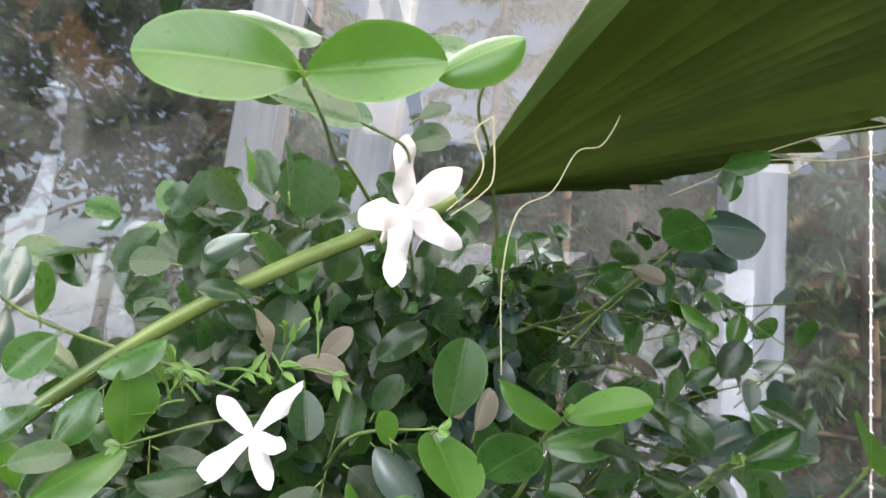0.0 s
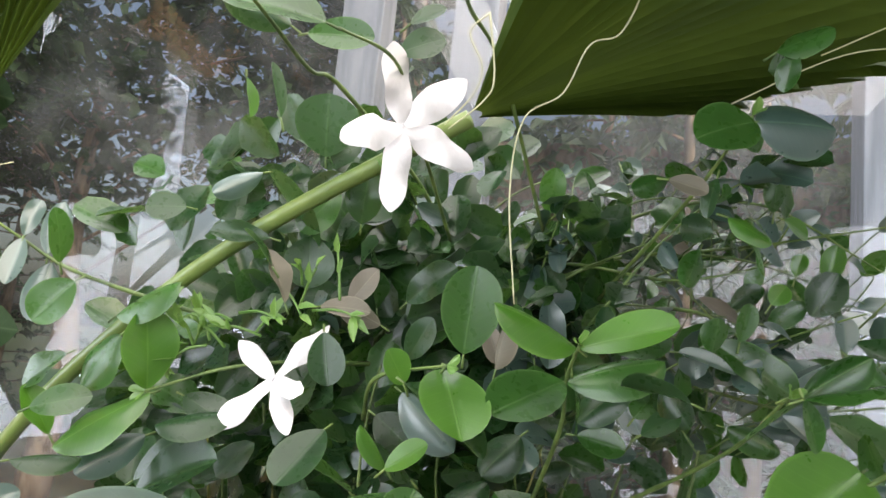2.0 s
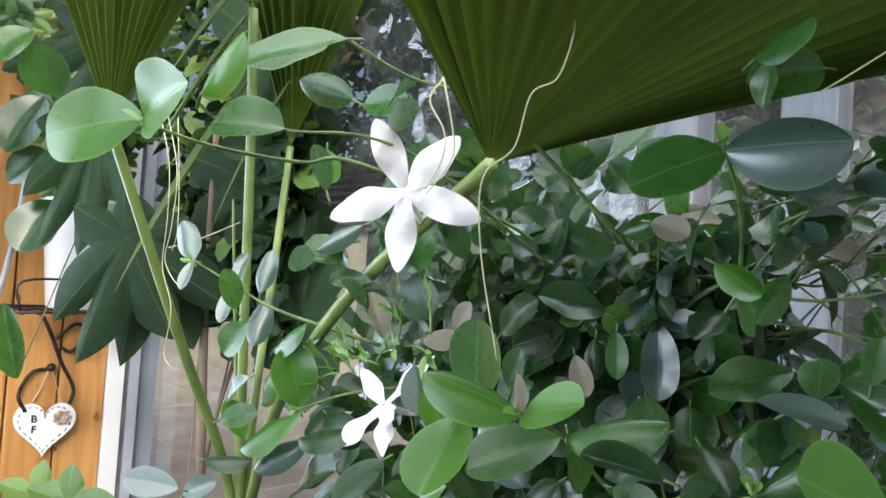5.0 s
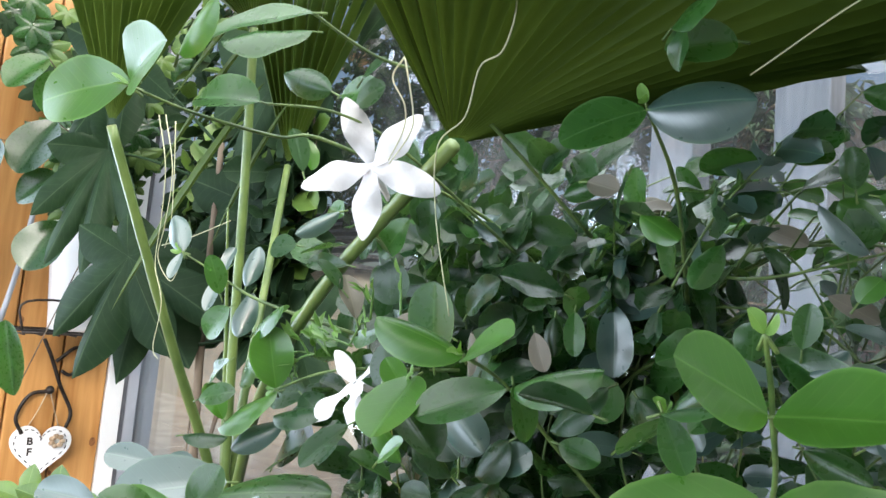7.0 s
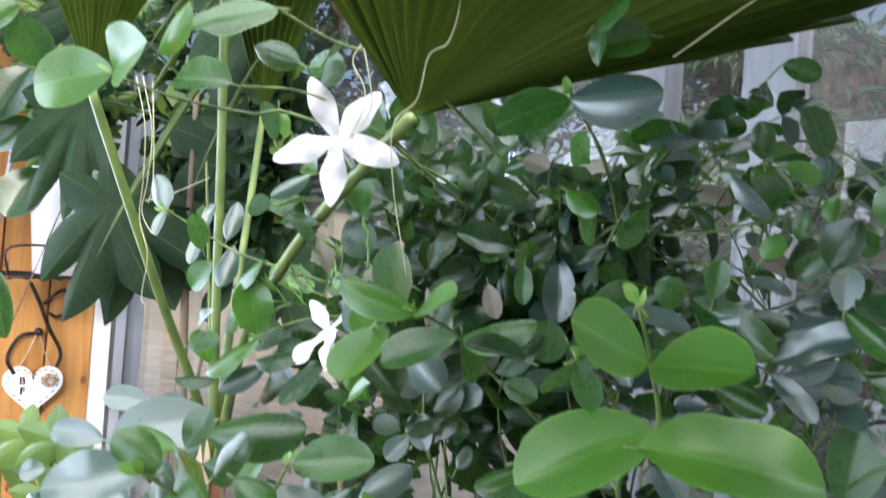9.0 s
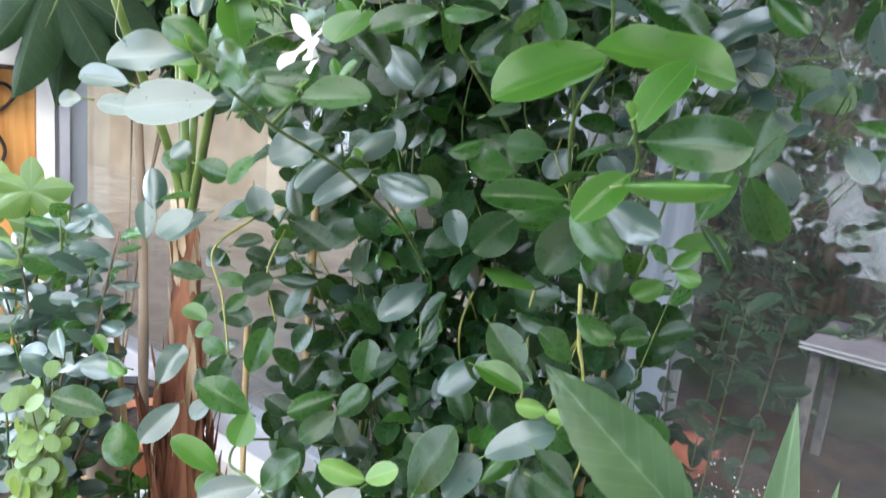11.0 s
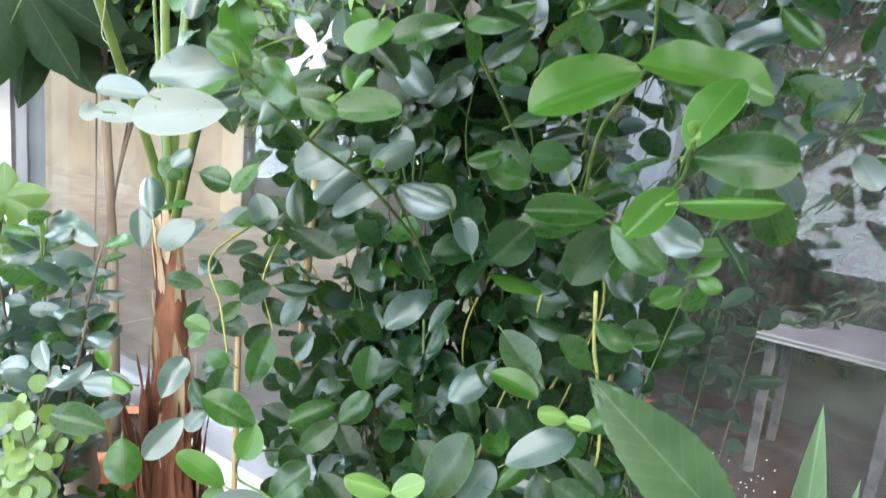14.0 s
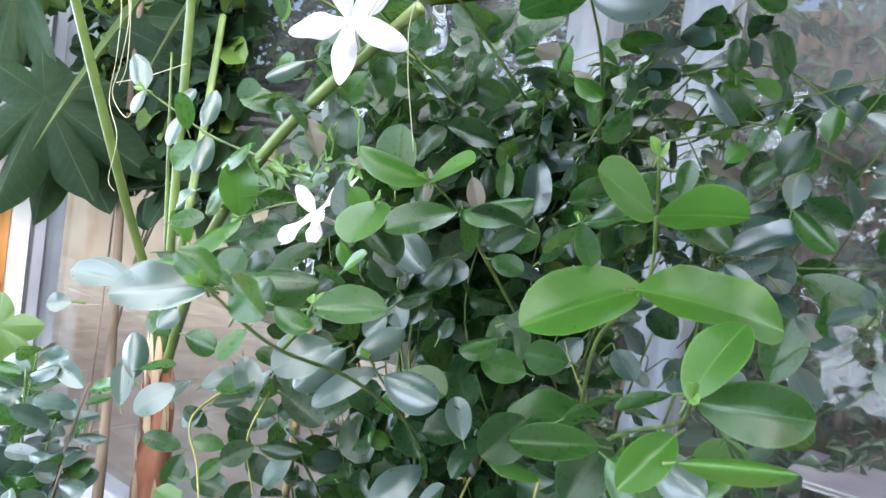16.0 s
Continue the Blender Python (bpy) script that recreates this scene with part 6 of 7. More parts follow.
def blossom(centre, tips, face, width, tube_way, name="flower"):
    """Five long petals that turn like a windmill on a slim tube, with a green cup."""
    centre, face = Vector(centre), Vector(face).normalized()
    flower = keep(part(name, tube(bmesh.new(), [centre + Vector(tube_way), centre + Vector(tube_way) * 0.5 - face * 0.004, centre - face * 0.001], 0.0013, 0.0024, 8, 5), PETAL, shrub, "pure white star flower with five long petals"), shrub)
    for i, t in enumerate(tips):
        b = bmesh.new()
        t = Vector(t)
        petal(b, centre + (t - centre) * 0.03, t, face + Vector((0.05 * math.sin(i * 2.3), 0, 0.05 * math.cos(i * 1.7))), width * (0.92 + 0.05 * (i % 3)), 0.10 + 0.05 * (i % 3), 0.16, i)
        data = mesh_of("petal", b, PETAL)
        ob = new("petal", data)
        ob.parent = flower
        ob.matrix_parent_inverse = Matrix.Identity(4)
    foot = centre + Vector(tube_way)
    cup = bmesh.new()
    for k in range(5):
        a = k * 1.257
        d = Vector((math.cos(a), math.sin(a) * 0.5, 0.6))
        blade_grid(cup, lance, 3, 2, 0.2, 0.1, m=leaf_pose(foot - Vector((0, 0, 0.002)), foot + d * 0.006, (0, -1, 0), 0.002))
    ob = new("calyx", mesh_of("calyx", cup, LEAF["y"]))
    ob.parent = flower
    return flower


blossom((-0.017, 0.306, 1.429), [(-0.018, 0.288, 1.457), (0.006, 0.315, 1.452), (0.009, 0.328, 1.418), (-0.018, 0.306, 1.393), (-0.031, 0.278, 1.414)], (0.55, -0.75, 0.1), 0.0145, (-0.012, 0.022, -0.012))
blossom((-0.087, 0.362, 1.319), [(-0.070, 0.382, 1.348), (-0.107, 0.360, 1.336), (-0.108, 0.346, 1.2925), (-0.070, 0.349, 1.296), (-0.066, 0.350, 1.315)], (0.2, -0.85, 0.45), 0.0110, (0.004, 0.022, -0.006))

# spiky green bud stalks round the lower flower
sprig = random.Random(17)
for i in range(20):
    u = sprig.random()
    p = Vector((-0.165, 0.352, 1.318)).lerp(Vector((-0.06, 0.362, 1.372)), u) + Vector((sprig.uniform(-0.01, 0.01), sprig.uniform(-0.006, 0.012), sprig.uniform(-0.012, 0.008)))
    out = Vector((sprig.uniform(-0.9, 0.9), sprig.uniform(-0.6, 0.1), sprig.uniform(-0.5, 0.9))).normalized()
    end = p + out * sprig.uniform(0.014, 0.032)
    b = tube(bmesh.new(), [p, p.lerp(end, 0.5) + Vector((0, 0, 0.002)), end], 0.0008, 0.0006, 5, 4)
    for k in range(sprig.randint(2, 4)):
        w = (out + Vector((sprig.uniform(-0.9, 0.9), sprig.uniform(-0.9, 0.3), sprig.uniform(-0.9, 0.9)))).normalized()
        q = p.lerp(end, sprig.uniform(0.5, 1.0))
        long = sprig.uniform(0.007, 0.015)
        blade_grid(b, lance, 4, 2, 0.2, 0.15, 0, k, leaf_pose(q, q + w * long, (0.1, -0.8, 0.5), long * 0.34))
    keep(part("bud_stalk", b, LEAF["Y"], shrub, "spiky yellow-green bud stalk"), shrub)

# ---- fan palm: shaggy trunk, long stalks, pleated fans ----
palm = group_of("fan_palm", (-0.345, 0.428, 0.72), "young fan palm with a shaggy brown trunk", "palm")


def fan(hub, ways, radius, segments, seed, fused=0.55, droop=0.05, thin=0.0, name="frond"):
    """A pleated fan: stiff segments that spread from the hub between the given ways, joined for part of their length."""
    r = random.Random(seed)
    hub = Vector(hub)
    ways = smooth_line([Vector(w).normalized() for w in ways], 24)
    up = (ways[-1].cross(ways[0])).normalized()
    if up.z < 0:
        up = -up

    def way(u):
        k = min(max(u, 0.0), 1.0) * (len(ways) - 1)
        i = min(int(k), len(ways) - 2)
        return ways[i].lerp(ways[i + 1], k - i).normalized()

    b = bmesh.new()
    uv = b.loops.layers.uv.verify()
    step = 1 / segments
    wide = ways[0].angle(ways[-1]) * step
    for i in range(segments):
        mid = (i + 0.5) * step
        stretch, own_sag = r.uniform(0.93, 1.05), droop * r.uniform(0.7, 1.4)
        rows = []
        for k in range(13):
            t = k / 12
            free = max(0.0, (t - fused) / (1 - fused))
            w = step * 0.5 * (1.0 if t < fused else max(0.02, 1 - free) ** 0.8)
            sag = droop + (own_sag - droop) * free
            line = []
            for s in (-1, 0, 1):
                at = mid + s * w
                long = radius * (1 - 0.22 * abs(2 * at - 1) ** 2) * (1 + (stretch - 1) * free) * (1 - thin * max(at, 0) ** 3)
                pleat = (0.95 if s == 0 else -0.55) * wide * t * long * (1 if t < fused else 0.7)
                co = hub + way(at) * (0.006 + long * t) + up * (pleat - sag * t * t * long)
                line.append((b.verts.new(co), (0.5 + s * 0.5 * (0.2 + 0.8 * t), t)))
            rows.append(line)
        for p, q in zip(rows, rows[1:]):
            for s in (0, 1):
                quad = (p[s], p[s + 1], q[s + 1], q[s])
                f = b.faces.new([v[0] for v in quad])
                for loop, v in zip(f.loops, quad):
                    loop[uv].uv = v[1]
    return keep(part(name, b, PALM, palm, "olive green pleated palm fan", smooth=False), palm)


def stalk(points, r0, r1):
    return keep(part("leaf_stalk", tube(bmesh.new(), points, r0, r1, 8, 8, 0.05), PETIOLE, palm, "smooth green leaf stalk"), palm)


HUB = (0.003, 0.339, 1.444)
CROWN = (-0.408, 0.463, 1.11)
fan(HUB, ((0.38, -0.86, 0.34), (0.74, -0.55, 0.41), (0.87, 0.0, 0.45), (0.66, 0.66, 0.43), (0.43, 0.86, 0.38)), 0.52, 25, 5, fused=0.8, thin=0.4)
stalk([CROWN, (-0.335, 0.432, 1.205), (-0.255, 0.397, 1.283), (-0.175, 0.375, 1.347), (-0.10, 0.36, 1.395), HUB], 0.0052, 0.0042)
fan((-0.325, 0.284, 1.487), ((-0.34, -0.34, 1), (-0.10, -0.10, 1), (0.12, 0.12, 1), (0.36, 0.36, 1)), 0.36, 12, 6)
stalk([CROWN, (-0.408, 0.440, 1.20), (-0.379, 0.384, 1.30), (-0.350, 0.332, 1.395), (-0.325, 0.284, 1.487)], 0.0052, 0.0038)
fan((-0.496, 0.54, 1.528), ((-0.26, -0.26, 1), (-0.10, -0.10, 1), (0.10, 0.10, 1), (0.28, 0.28, 1)), 0.36, 10, 7)
stalk([CROWN, (-0.414, 0.470, 1.24), (-0.446, 0.500, 1.38), (-0.496, 0.54, 1.528)], 0.0048, 0.0040)
stalk([CROWN, (-0.398, 0.446, 1.30), (-0.378, 0.427, 1.48), (-0.362, 0.41, 1.62)], 0.0050, 0.0042)
stalk([CROWN, (-0.413, 0.447, 1.30), (-0.390, 0.419, 1.450)], 0.0036, 0.0010)
fan((-0.362, 0.41, 1.62), ((-0.6, -0.6, 0.6), (-0.3, -0.3, 0.9), (0.1, 0.1, 1), (0.4, 0.4, 0.8)), 0.32, 18, 9)

TRUNK = [(-0.345, 0.428, 0.715), (-0.352, 0.432, 0.87), (-0.385, 0.450, 1.02), (-0.408, 0.463, 1.14)]
trunk_b = tube(bmesh.new(), TRUNK, 0.031, 0.0105, 14, 8, 0.35)
keep(part("trunk", trunk_b, FIBRE, palm, "brown trunk wrapped in shaggy fibre"), palm)
AXIS = smooth_line(TRUNK, 24)


def axis_at(z):
    """The middle of the trunk at a height."""
    return min(AXIS, key=lambda p: abs(p.z - z))


shag = random.Random(2)
for i in range(120):
    a, z = shag.uniform(0, 6.28), shag.uniform(0.722, 0.89)
    r0 = 0.030 + 0.009 * shag.random() - 0.08 * (z - 0.722)
    c, d = math.cos(a), math.sin(a)
    p0 = axis_at(z) + Vector((r0 * c, r0 * d, 0))
    flare = shag.uniform(-0.006, 0.006) if i % 4 else shag.uniform(0.010, 0.030)
    p1 = p0 + Vector((c * flare - 0.01, d * flare + 0.005, shag.uniform(0.07, 0.14)))
    b = bmesh.new()
    blade_grid(b, lance, 8, 3, 0.03, -0.03, 0.05, i, leaf_pose(p0, p1, (c, d, 0), shag.uniform(0.007, 0.019)))
    keep(part("husk", b, FIBRE if i % 9 else PALE_FIBRE, palm), palm)
for i in range(22):
    a, z = shag.uniform(3.4, 6.6), shag.uniform(0.95, 1.12)
    p0 = axis_at(z) + Vector((0.014 * math.cos(a), 0.014 * math.sin(a), 0))
    b = bmesh.new()
    blade_grid(b, lance, 3, 2, 0.04, -0.03, m=leaf_pose(p0, p0 + Vector((0.003 * math.cos(a) - 0.008, 0.003 * math.sin(a), 0.055)), (math.cos(a), math.sin(a), 0), 0.010))
    keep(part("husk", b, PALE_FIBRE, palm), palm)

# threads that peel from the palm fan
for pts in (
    [(0.087, 0.293, 1.517), (0.070, 0.295, 1.495), (0.074, 0.299, 1.482), (0.067, 0.301, 1.465), (0.056, 0.300, 1.460), (0.047, 0.303, 1.442), (0.033, 0.302, 1.431), (0.029, 0.308, 1.403), (0.033, 0.317, 1.361)],
    [(0.018, 0.292, 1.470), (0.021, 0.297, 1.446), (0.017, 0.299, 1.437), (0.004, 0.300, 1.426)],
    [(0.018, 0.292, 1.470), (0.011, 0.292, 1.462), (0.016, 0.296, 1.450), (0.013, 0.299, 1.440), (0.002, 0.301, 1.428)],
    [(0.16, 0.40, 1.50), (0.20, 0.39, 1.515), (0.26, 0.385, 1.53), (0.30, 0.38, 1.55)],
    [(0.12, 0.40, 1.475), (0.17, 0.40, 1.500), (0.22, 0.395, 1.505), (0.29, 0.39, 1.53)],
    [(-0.300, 0.315, 1.500), (-0.286, 0.320, 1.455), (-0.300, 0.325, 1.415), (-0.318, 0.33, 1.39), (-0.300, 0.335, 1.372), (-0.292, 0.338, 1.388)],
    [(-0.292, 0.320, 1.495), (-0.290, 0.324, 1.445), (-0.296, 0.328, 1.412), (-0.312, 0.332, 1.398)],
    [(-0.306, 0.312, 1.500), (-0.296, 0.318, 1.46), (-0.306, 0.324, 1.42), (-0.322, 0.33, 1.385), (-0.310, 0.334, 1.355), (-0.318, 0.335, 1.32), (-0.312, 0.338, 1.31)],
    [(-0.318, 0.332, 1.40), (-0.295, 0.345, 1.408), (-0.262, 0.36, 1.422)],
):
    keep(part("thread", tube(bmesh.new(), pts, 0.00042, 0.0003, 5, 8), THREAD, palm, "thin pale peeling thread"), palm)


def cane(points, r, label, mat=None):
    """A straight plant cane with knuckles."""
    b = bmesh.new()
    p0, p1 = Vector(points[0]), Vector(points[1])
    n = 5
    for i in range(n):
        a, c = p0.lerp(p1, i / n), p0.lerp(p1, (i + 1) / n)
        tube(b, [a, a.lerp(c, 0.06), a.lerp(c, 0.5), a.lerp(c, 0.95), c], r, r, 8, 2)
        tube(b, [a.lerp(c, 0.97), a.lerp(c, 0.985), c], r * 1.18, r * 1.18, 8, 2)
    return solid("plant_cane", b, mat or BAMBOO, label, "cane", group="plant canes", smooth=True)


cane([(-0.315, 0.570, 0.722), (-0.148, 0.428, 1.225)], 0.0036, "orange-brown bamboo cane supporting the shrub")
cane([(-0.207, 0.482, 0.722), (-0.195, 0.465, 0.86)], 0.0050, "short pale bamboo cane in the planter")
cane([(-0.275, 0.46, 0.722), (-0.255, 0.44, 1.05)], 0.0032, "thin brown bamboo cane beside the palm trunk")
cane([(-0.43, 0.42, 0.722), (-0.385, 0.370, 1.02)], 0.0030, "thin pale stick in the planter")
cane([(0.045, 0.56, 0.535), (0.110, 0.49, 1.14)], 0.0022, "orange bamboo cane behind the shrub leaves")

# ---- shrub with small grey-green leaves, left of the palm ----


def pot(at, r, h, mat, label, rim=True, soil_drop=0.012):
    ob = group_of("flower_pot", at, label, "pot", "flower pots")
    prof = [(r * 0.72, 0), (r * 0.74, 0.002), (r * 0.95, h * 0.88), (r, h * 0.88), (r * 1.02, h), (r * 0.95, h), (r * 0.92, h - 0.02)] if rim else [(r * 0.8, 0), (r * 0.82, 0.002), (r, h), (r * 0.97, h), (r * 0.94, h - 0.02)]
    part("wall", lathe(prof, steps=36), mat, ob)
    part("soil", lathe([(0.001, h - soil_drop), (r * 0.5, h - soil_drop + 0.003), (r * 0.93, h - soil_drop)], steps=24, wobble=0.004), SOIL, ob, "dark potting soil")
    return ob


def small_shrub(name, at, stems, tones, sizes, seed, label, category, top_spread, leaf_step, width, face):
    r = random.Random(seed)
    ob = group_of(name, at, label, category)
    base = Vector(at)
    for i, s in enumerate(stems):
        s = Vector(s)
        mid = base.lerp(s, 0.55) + Vector((r.uniform(-0.02, 0.02), r.uniform(-0.02, 0.02), 0.01))
        keep(part("stem", tube(bmesh.new(), [base, mid, s], 0.0028, 0.0010, 6, 8, 0.2), BARK if i % 2 else TWIG, ob), ob)
        line = smooth_line([base, mid, s], 24)
        gone, turn = 0.0, r.uniform(0, 6)
        for p, q in zip(line, line[1:]):
            gone += (q - p).length
            if gone < leaf_step or (p - base).length < 0.4 * (s - base).length:
                continue
            gone = 0.0
            turn += 1.9
            for k in range(2):
                way = Vector((math.cos(turn + 3.1 * k), math.sin(turn + 3.1 * k), r.uniform(-0.1, 0.7))).normalized()
                long = r.uniform(*sizes)
                b0 = p + way * 0.004
                m = leaf_pose(b0, b0 + way * long, Vector(face) + Vector((r.uniform(-0.4, 0.4), r.uniform(-0.3, 0.3), r.uniform(-0.2, 0.5))), long * width * r.uniform(0.85, 1.15))
                lf = new("leaf", leaf_mesh(r.choice(tones), r.randrange(6)))
                lf.parent = ob
                lf.matrix_parent_inverse = Matrix.Translation(base).inverted()
                lf.matrix_basis = m
    return ob


pot((-0.52, 0.36, 0.53), 0.085, 0.14, TERRACOTTA, "terracotta flower pot on the bench")
small_shrub("grey_leaved_shrub", (-0.52, 0.36, 0.66), [(-0.41, 0.325, 1.135), (-0.45, 0.30, 1.11), (-0.385, 0.345, 1.09), (-0.35, 0.34, 1.06), (-0.43, 0.285, 1.03), (-0.48, 0.33, 1.08), (-0.39, 0.30, 1.00), (-0.33, 0.335, 0.98), (-0.47, 0.36, 1.14), (-0.36, 0.36, 1.13), (-0.43, 0.36, 1.05), (-0.50, 0.30, 1.06), (-0.55, 0.33, 1.02), (-0.46, 0.26, 0.98), (-0.40, 0.27, 0.95), (-0.34, 0.30, 1.02), (-0.54, 0.38, 1.10)],
            ("b", "b", "b", "m"), (0.024, 0.042), 5, "small shrub with waxy grey-green leaves", "shrub", 0.1, 0.015, 0.55, (0.2, -1.0, 0.6))
small_shrub("outside_shrub", (-0.06, 1.20, -0.186), [(-0.16, 1.16, 1.02), (-0.08, 1.14, 1.05), (0.02, 1.14, 1.04), (0.08, 1.13, 1.03), (-0.02, 1.18, 1.0), (-0.12, 1.22, 0.98)], ("d", "d"), (0.035, 0.06), 44, "tall dark leafy shrub outside the window", "shrub", 0.1, 0.03, 0.5, (0.3, -0.6, 0.8))
pot((-0.335, 0.245, 0.53), 0.065, 0.12, PLASTIC, "black plastic flower pot on the bench")
trail = group_of("trailing_plant", (-0.335, 0.245, 0.645), "trailing plant with round yellow-green leaves", "plant")
tr = random.Random(17)
b = bmesh.new()
bmesh.ops.create_circle(b, cap_ends=True, segments=14, radius=0.5)
uvl = b.loops.layers.uv.verify()
for f in b.faces:
    for loop in f.loops:
        loop[uvl].uv = (loop.vert.co.x + 0.5, loop.vert.co.y + 0.5)
bmesh.ops.poke(b, faces=b.faces)
for v in b.verts:
    v.co.z = 0.18 * (v.co.x ** 2 + v.co.y ** 2)
ROUND = mesh_of("leaf", b, ROUNDLEAF)
for i in range(12):
    s = Vector((-0.335 + tr.uniform(-0.12, 0.13), 0.245 + tr.uniform(-0.05, 0.06), 0.88 + tr.uniform(-0.03, 0.13)))
    base = Vector((-0.335, 0.245, 0.645))
    mid = base.lerp(s, 0.6) + Vector((tr.uniform(-0.03, 0.03), tr.uniform(-0.02, 0.02), 0.03))
    keep(part("stem", tube(bmesh.new(), [base, mid, s], 0.0012, 0.0007, 5, 6), BARK, trail), trail)
    for p in smooth_line([base, mid, s], 12)[6:]:
        for k in range(2):
            off = Vector((tr.uniform(-1, 1), tr.uniform(-1, 0.6), tr.uniform(-0.6, 0.6))).normalized() * 0.015
            d = tr.uniform(0.011, 0.021)
            n = Vector((0.3 + tr.uniform(-0.5, 0.5), -0.8 + tr.uniform(-0.3, 0.3), 0.5 + tr.uniform(-0.5, 0.5)))
            lf = new("leaf", ROUND)
            lf.parent = trail
            lf.matrix_parent_inverse = Matrix.Translation(base).inverted()
            lf.matrix_basis = Matrix.Translation(p + off) @ n.to_track_quat("Z", "Y").to_matrix().to_4x4() @ Matrix.Diagonal((d, d * 0.95, d, 1))

seedling = pot((-0.400, 0.402, 0.722), 0.026, 0.062, PLASTIC, "small black seedling pot with a white rim")
part("rim", lathe([(0.0262, 0.054), (0.0275, 0.054), (0.0280, 0.0625), (0.0262, 0.0625), (0.0262, 0.054)], steps=32, caps=False), WHITE_POT, seedling, "white plastic rim")
small_shrub("seedling", (-0.400, 0.402, 0.774), [(-0.397, 0.397, 0.855), (-0.388, 0.397, 0.835), (-0.41, 0.392, 0.825)], ("m", "y"), (0.016, 0.026), 9, "small green seedling in a black pot", "seedling", 0.02, 0.012, 0.5, (0.3, -0.7, 0.6))
solid("driftwood", tube(bmesh.new(), [(-0.575, 0.45, 0.53), (-0.573, 0.45, 0.66), (-0.57, 0.445, 0.78), (-0.575, 0.44, 0.86), (-0.58, 0.43, 0.89)], 0.026, 0.018, 12, 6, 0.4), BARK, "grey-brown woody stump beside the palm", "stump", smooth=True)

# ---- plant with large toothed leaves, close by ----
pot((0.25, 0.30, 0.53), 0.07, 0.13, CLEARPOT, "grey plastic flower pot on the bench")
toothed = group_of("toothed_leaf_plant", (0.25, 0.30, 0.65), "young plant with large toothed light green leaves", "plant")
keep(part("stem", tube(bmesh.new(), [(0.25, 0.30, 0.645), (0.252, 0.30, 0.90), (0.247, 0.297, 1.116)], 0.003, 0.0022, 8, 8), TWIG, toothed), toothed)


def serrate(base, tip, face, width):
    """A broad leaf with a pointed tip and a toothed rim."""
    b = bmesh.new()
    uv = b.loops.layers.uv.verify()
    m = leaf_pose(base, tip, face, width)
    rows, cols, grid = 40, 8, []
    for i in range(rows + 1):
        t = i / rows
        w = max(0.004, 0.5 * math.sin(math.pi * t ** 0.8) ** 0.85 * (1 + 0.014 * ((i % 4) - 1.5)))
        line = []
        for k in range(cols + 1):
            s = 2 * k / cols - 1
            z = 0.16 * abs(s) * w - 0.10 * t * t + 0.020 * math.sin(46 * t - 11 * abs(s)) * (1 - abs(s) * 0.5) + 0.03 * math.sin(7 * t + 2) * s
            line.append((b.verts.new(m @ Vector((s * w, t, z))), (0.5 + s * w, t)))
        grid.append(line)
    for i in range(rows):
        for k in range(cols):
            quad = (grid[i][k], grid[i][k + 1], grid[i + 1][k + 1], grid[i + 1][k])
            f = b.faces.new([q[0] for q in quad])
            for loop, q in zip(f.loops, quad):
                loop[uv].uv = q[1]
    tube(b, [base, Vector(base).lerp(Vector((0.247, 0.297, 1.112)), 0.6), (0.247, 0.297, 1.112)], 0.0014, 0.0018, 6, 4)
    return keep(part("leaf", b, SERRATE, toothed), toothed)


straps = group_of("strap_leaf_plant", (0.30, 0.42, 0.65), "plant with long pale green strap leaves", "plant")
pot((0.30, 0.42, 0.53), 0.05, 0.12, TERRACOTTA, "small terracotta flower pot on the bench")


def strap(base, tip, face, width):
    base, tip = Vector(base), Vector(tip)
    foot = Vector((0.30, 0.42, 0.645))
    b = bmesh.new()
    blade_grid(b, lance, 18, 6, 0.07, 0.05, 0.02, 1, leaf_pose(base.lerp(foot, 0.15), tip, face, width))
    tube(b, [foot, foot.lerp(base, 0.5) + Vector((0.01, 0, 0)), base.lerp(foot, 0.13)], 0.004, 0.0028, 6, 6)
    return keep(part("leaf", b, BLADE, straps), straps)


serrate((0.236, 0.317, 1.120), (0.179, 0.282, 1.180), (0.615, -0.779, 0.127), 0.034)
serrate((0.246, 0.288, 1.125), (0.242, 0.256, 1.099), (0.068, -0.646, 0.760), 0.029)
serrate((0.250, 0.268, 1.135), (0.267, 0.264, 1.102), (0.308, -0.916, 0.257), 0.032)
serrate((0.249, 0.288, 1.121), (0.287, 0.305, 1.123), (0.327, -0.764, 0.556), 0.029)
serrate((0.242, 0.297, 1.125), (0.249, 0.303, 1.133), (0.084, -0.844, 0.529), 0.006)
serrate((0.245, 0.298, 1.122), (0.236, 0.291, 1.132), (0.674, -0.736, 0.066), 0.009)
strap((0.255, 0.382, 1.050), (0.254, 0.390, 1.163), (0.163, -0.984, 0.071), 0.024)
strap((0.266, 0.407, 1.064), (0.275, 0.415, 1.122), (-0.125, -0.981, 0.147), 0.011)

# ---- large hand-shaped leaves by the pine wall ----
pot((-0.80, 0.62, 0.53), 0.09, 0.16, TERRACOTTA, "terracotta pot of the large-leaved plant")
hand = group_of("fatsia", (-0.80, 0.62, 0.68), "plant with large dark hand-shaped leaves", "plant")
keep(part("stem", tube(bmesh.new(), [(-0.80, 0.62, 0.675), (-0.83, 0.63, 1.0), (-0.86, 0.63, 1.30), (-0.85, 0.62, 1.62)], 0.009, 0.005, 8, 8, 0.2), BARK, hand), hand)


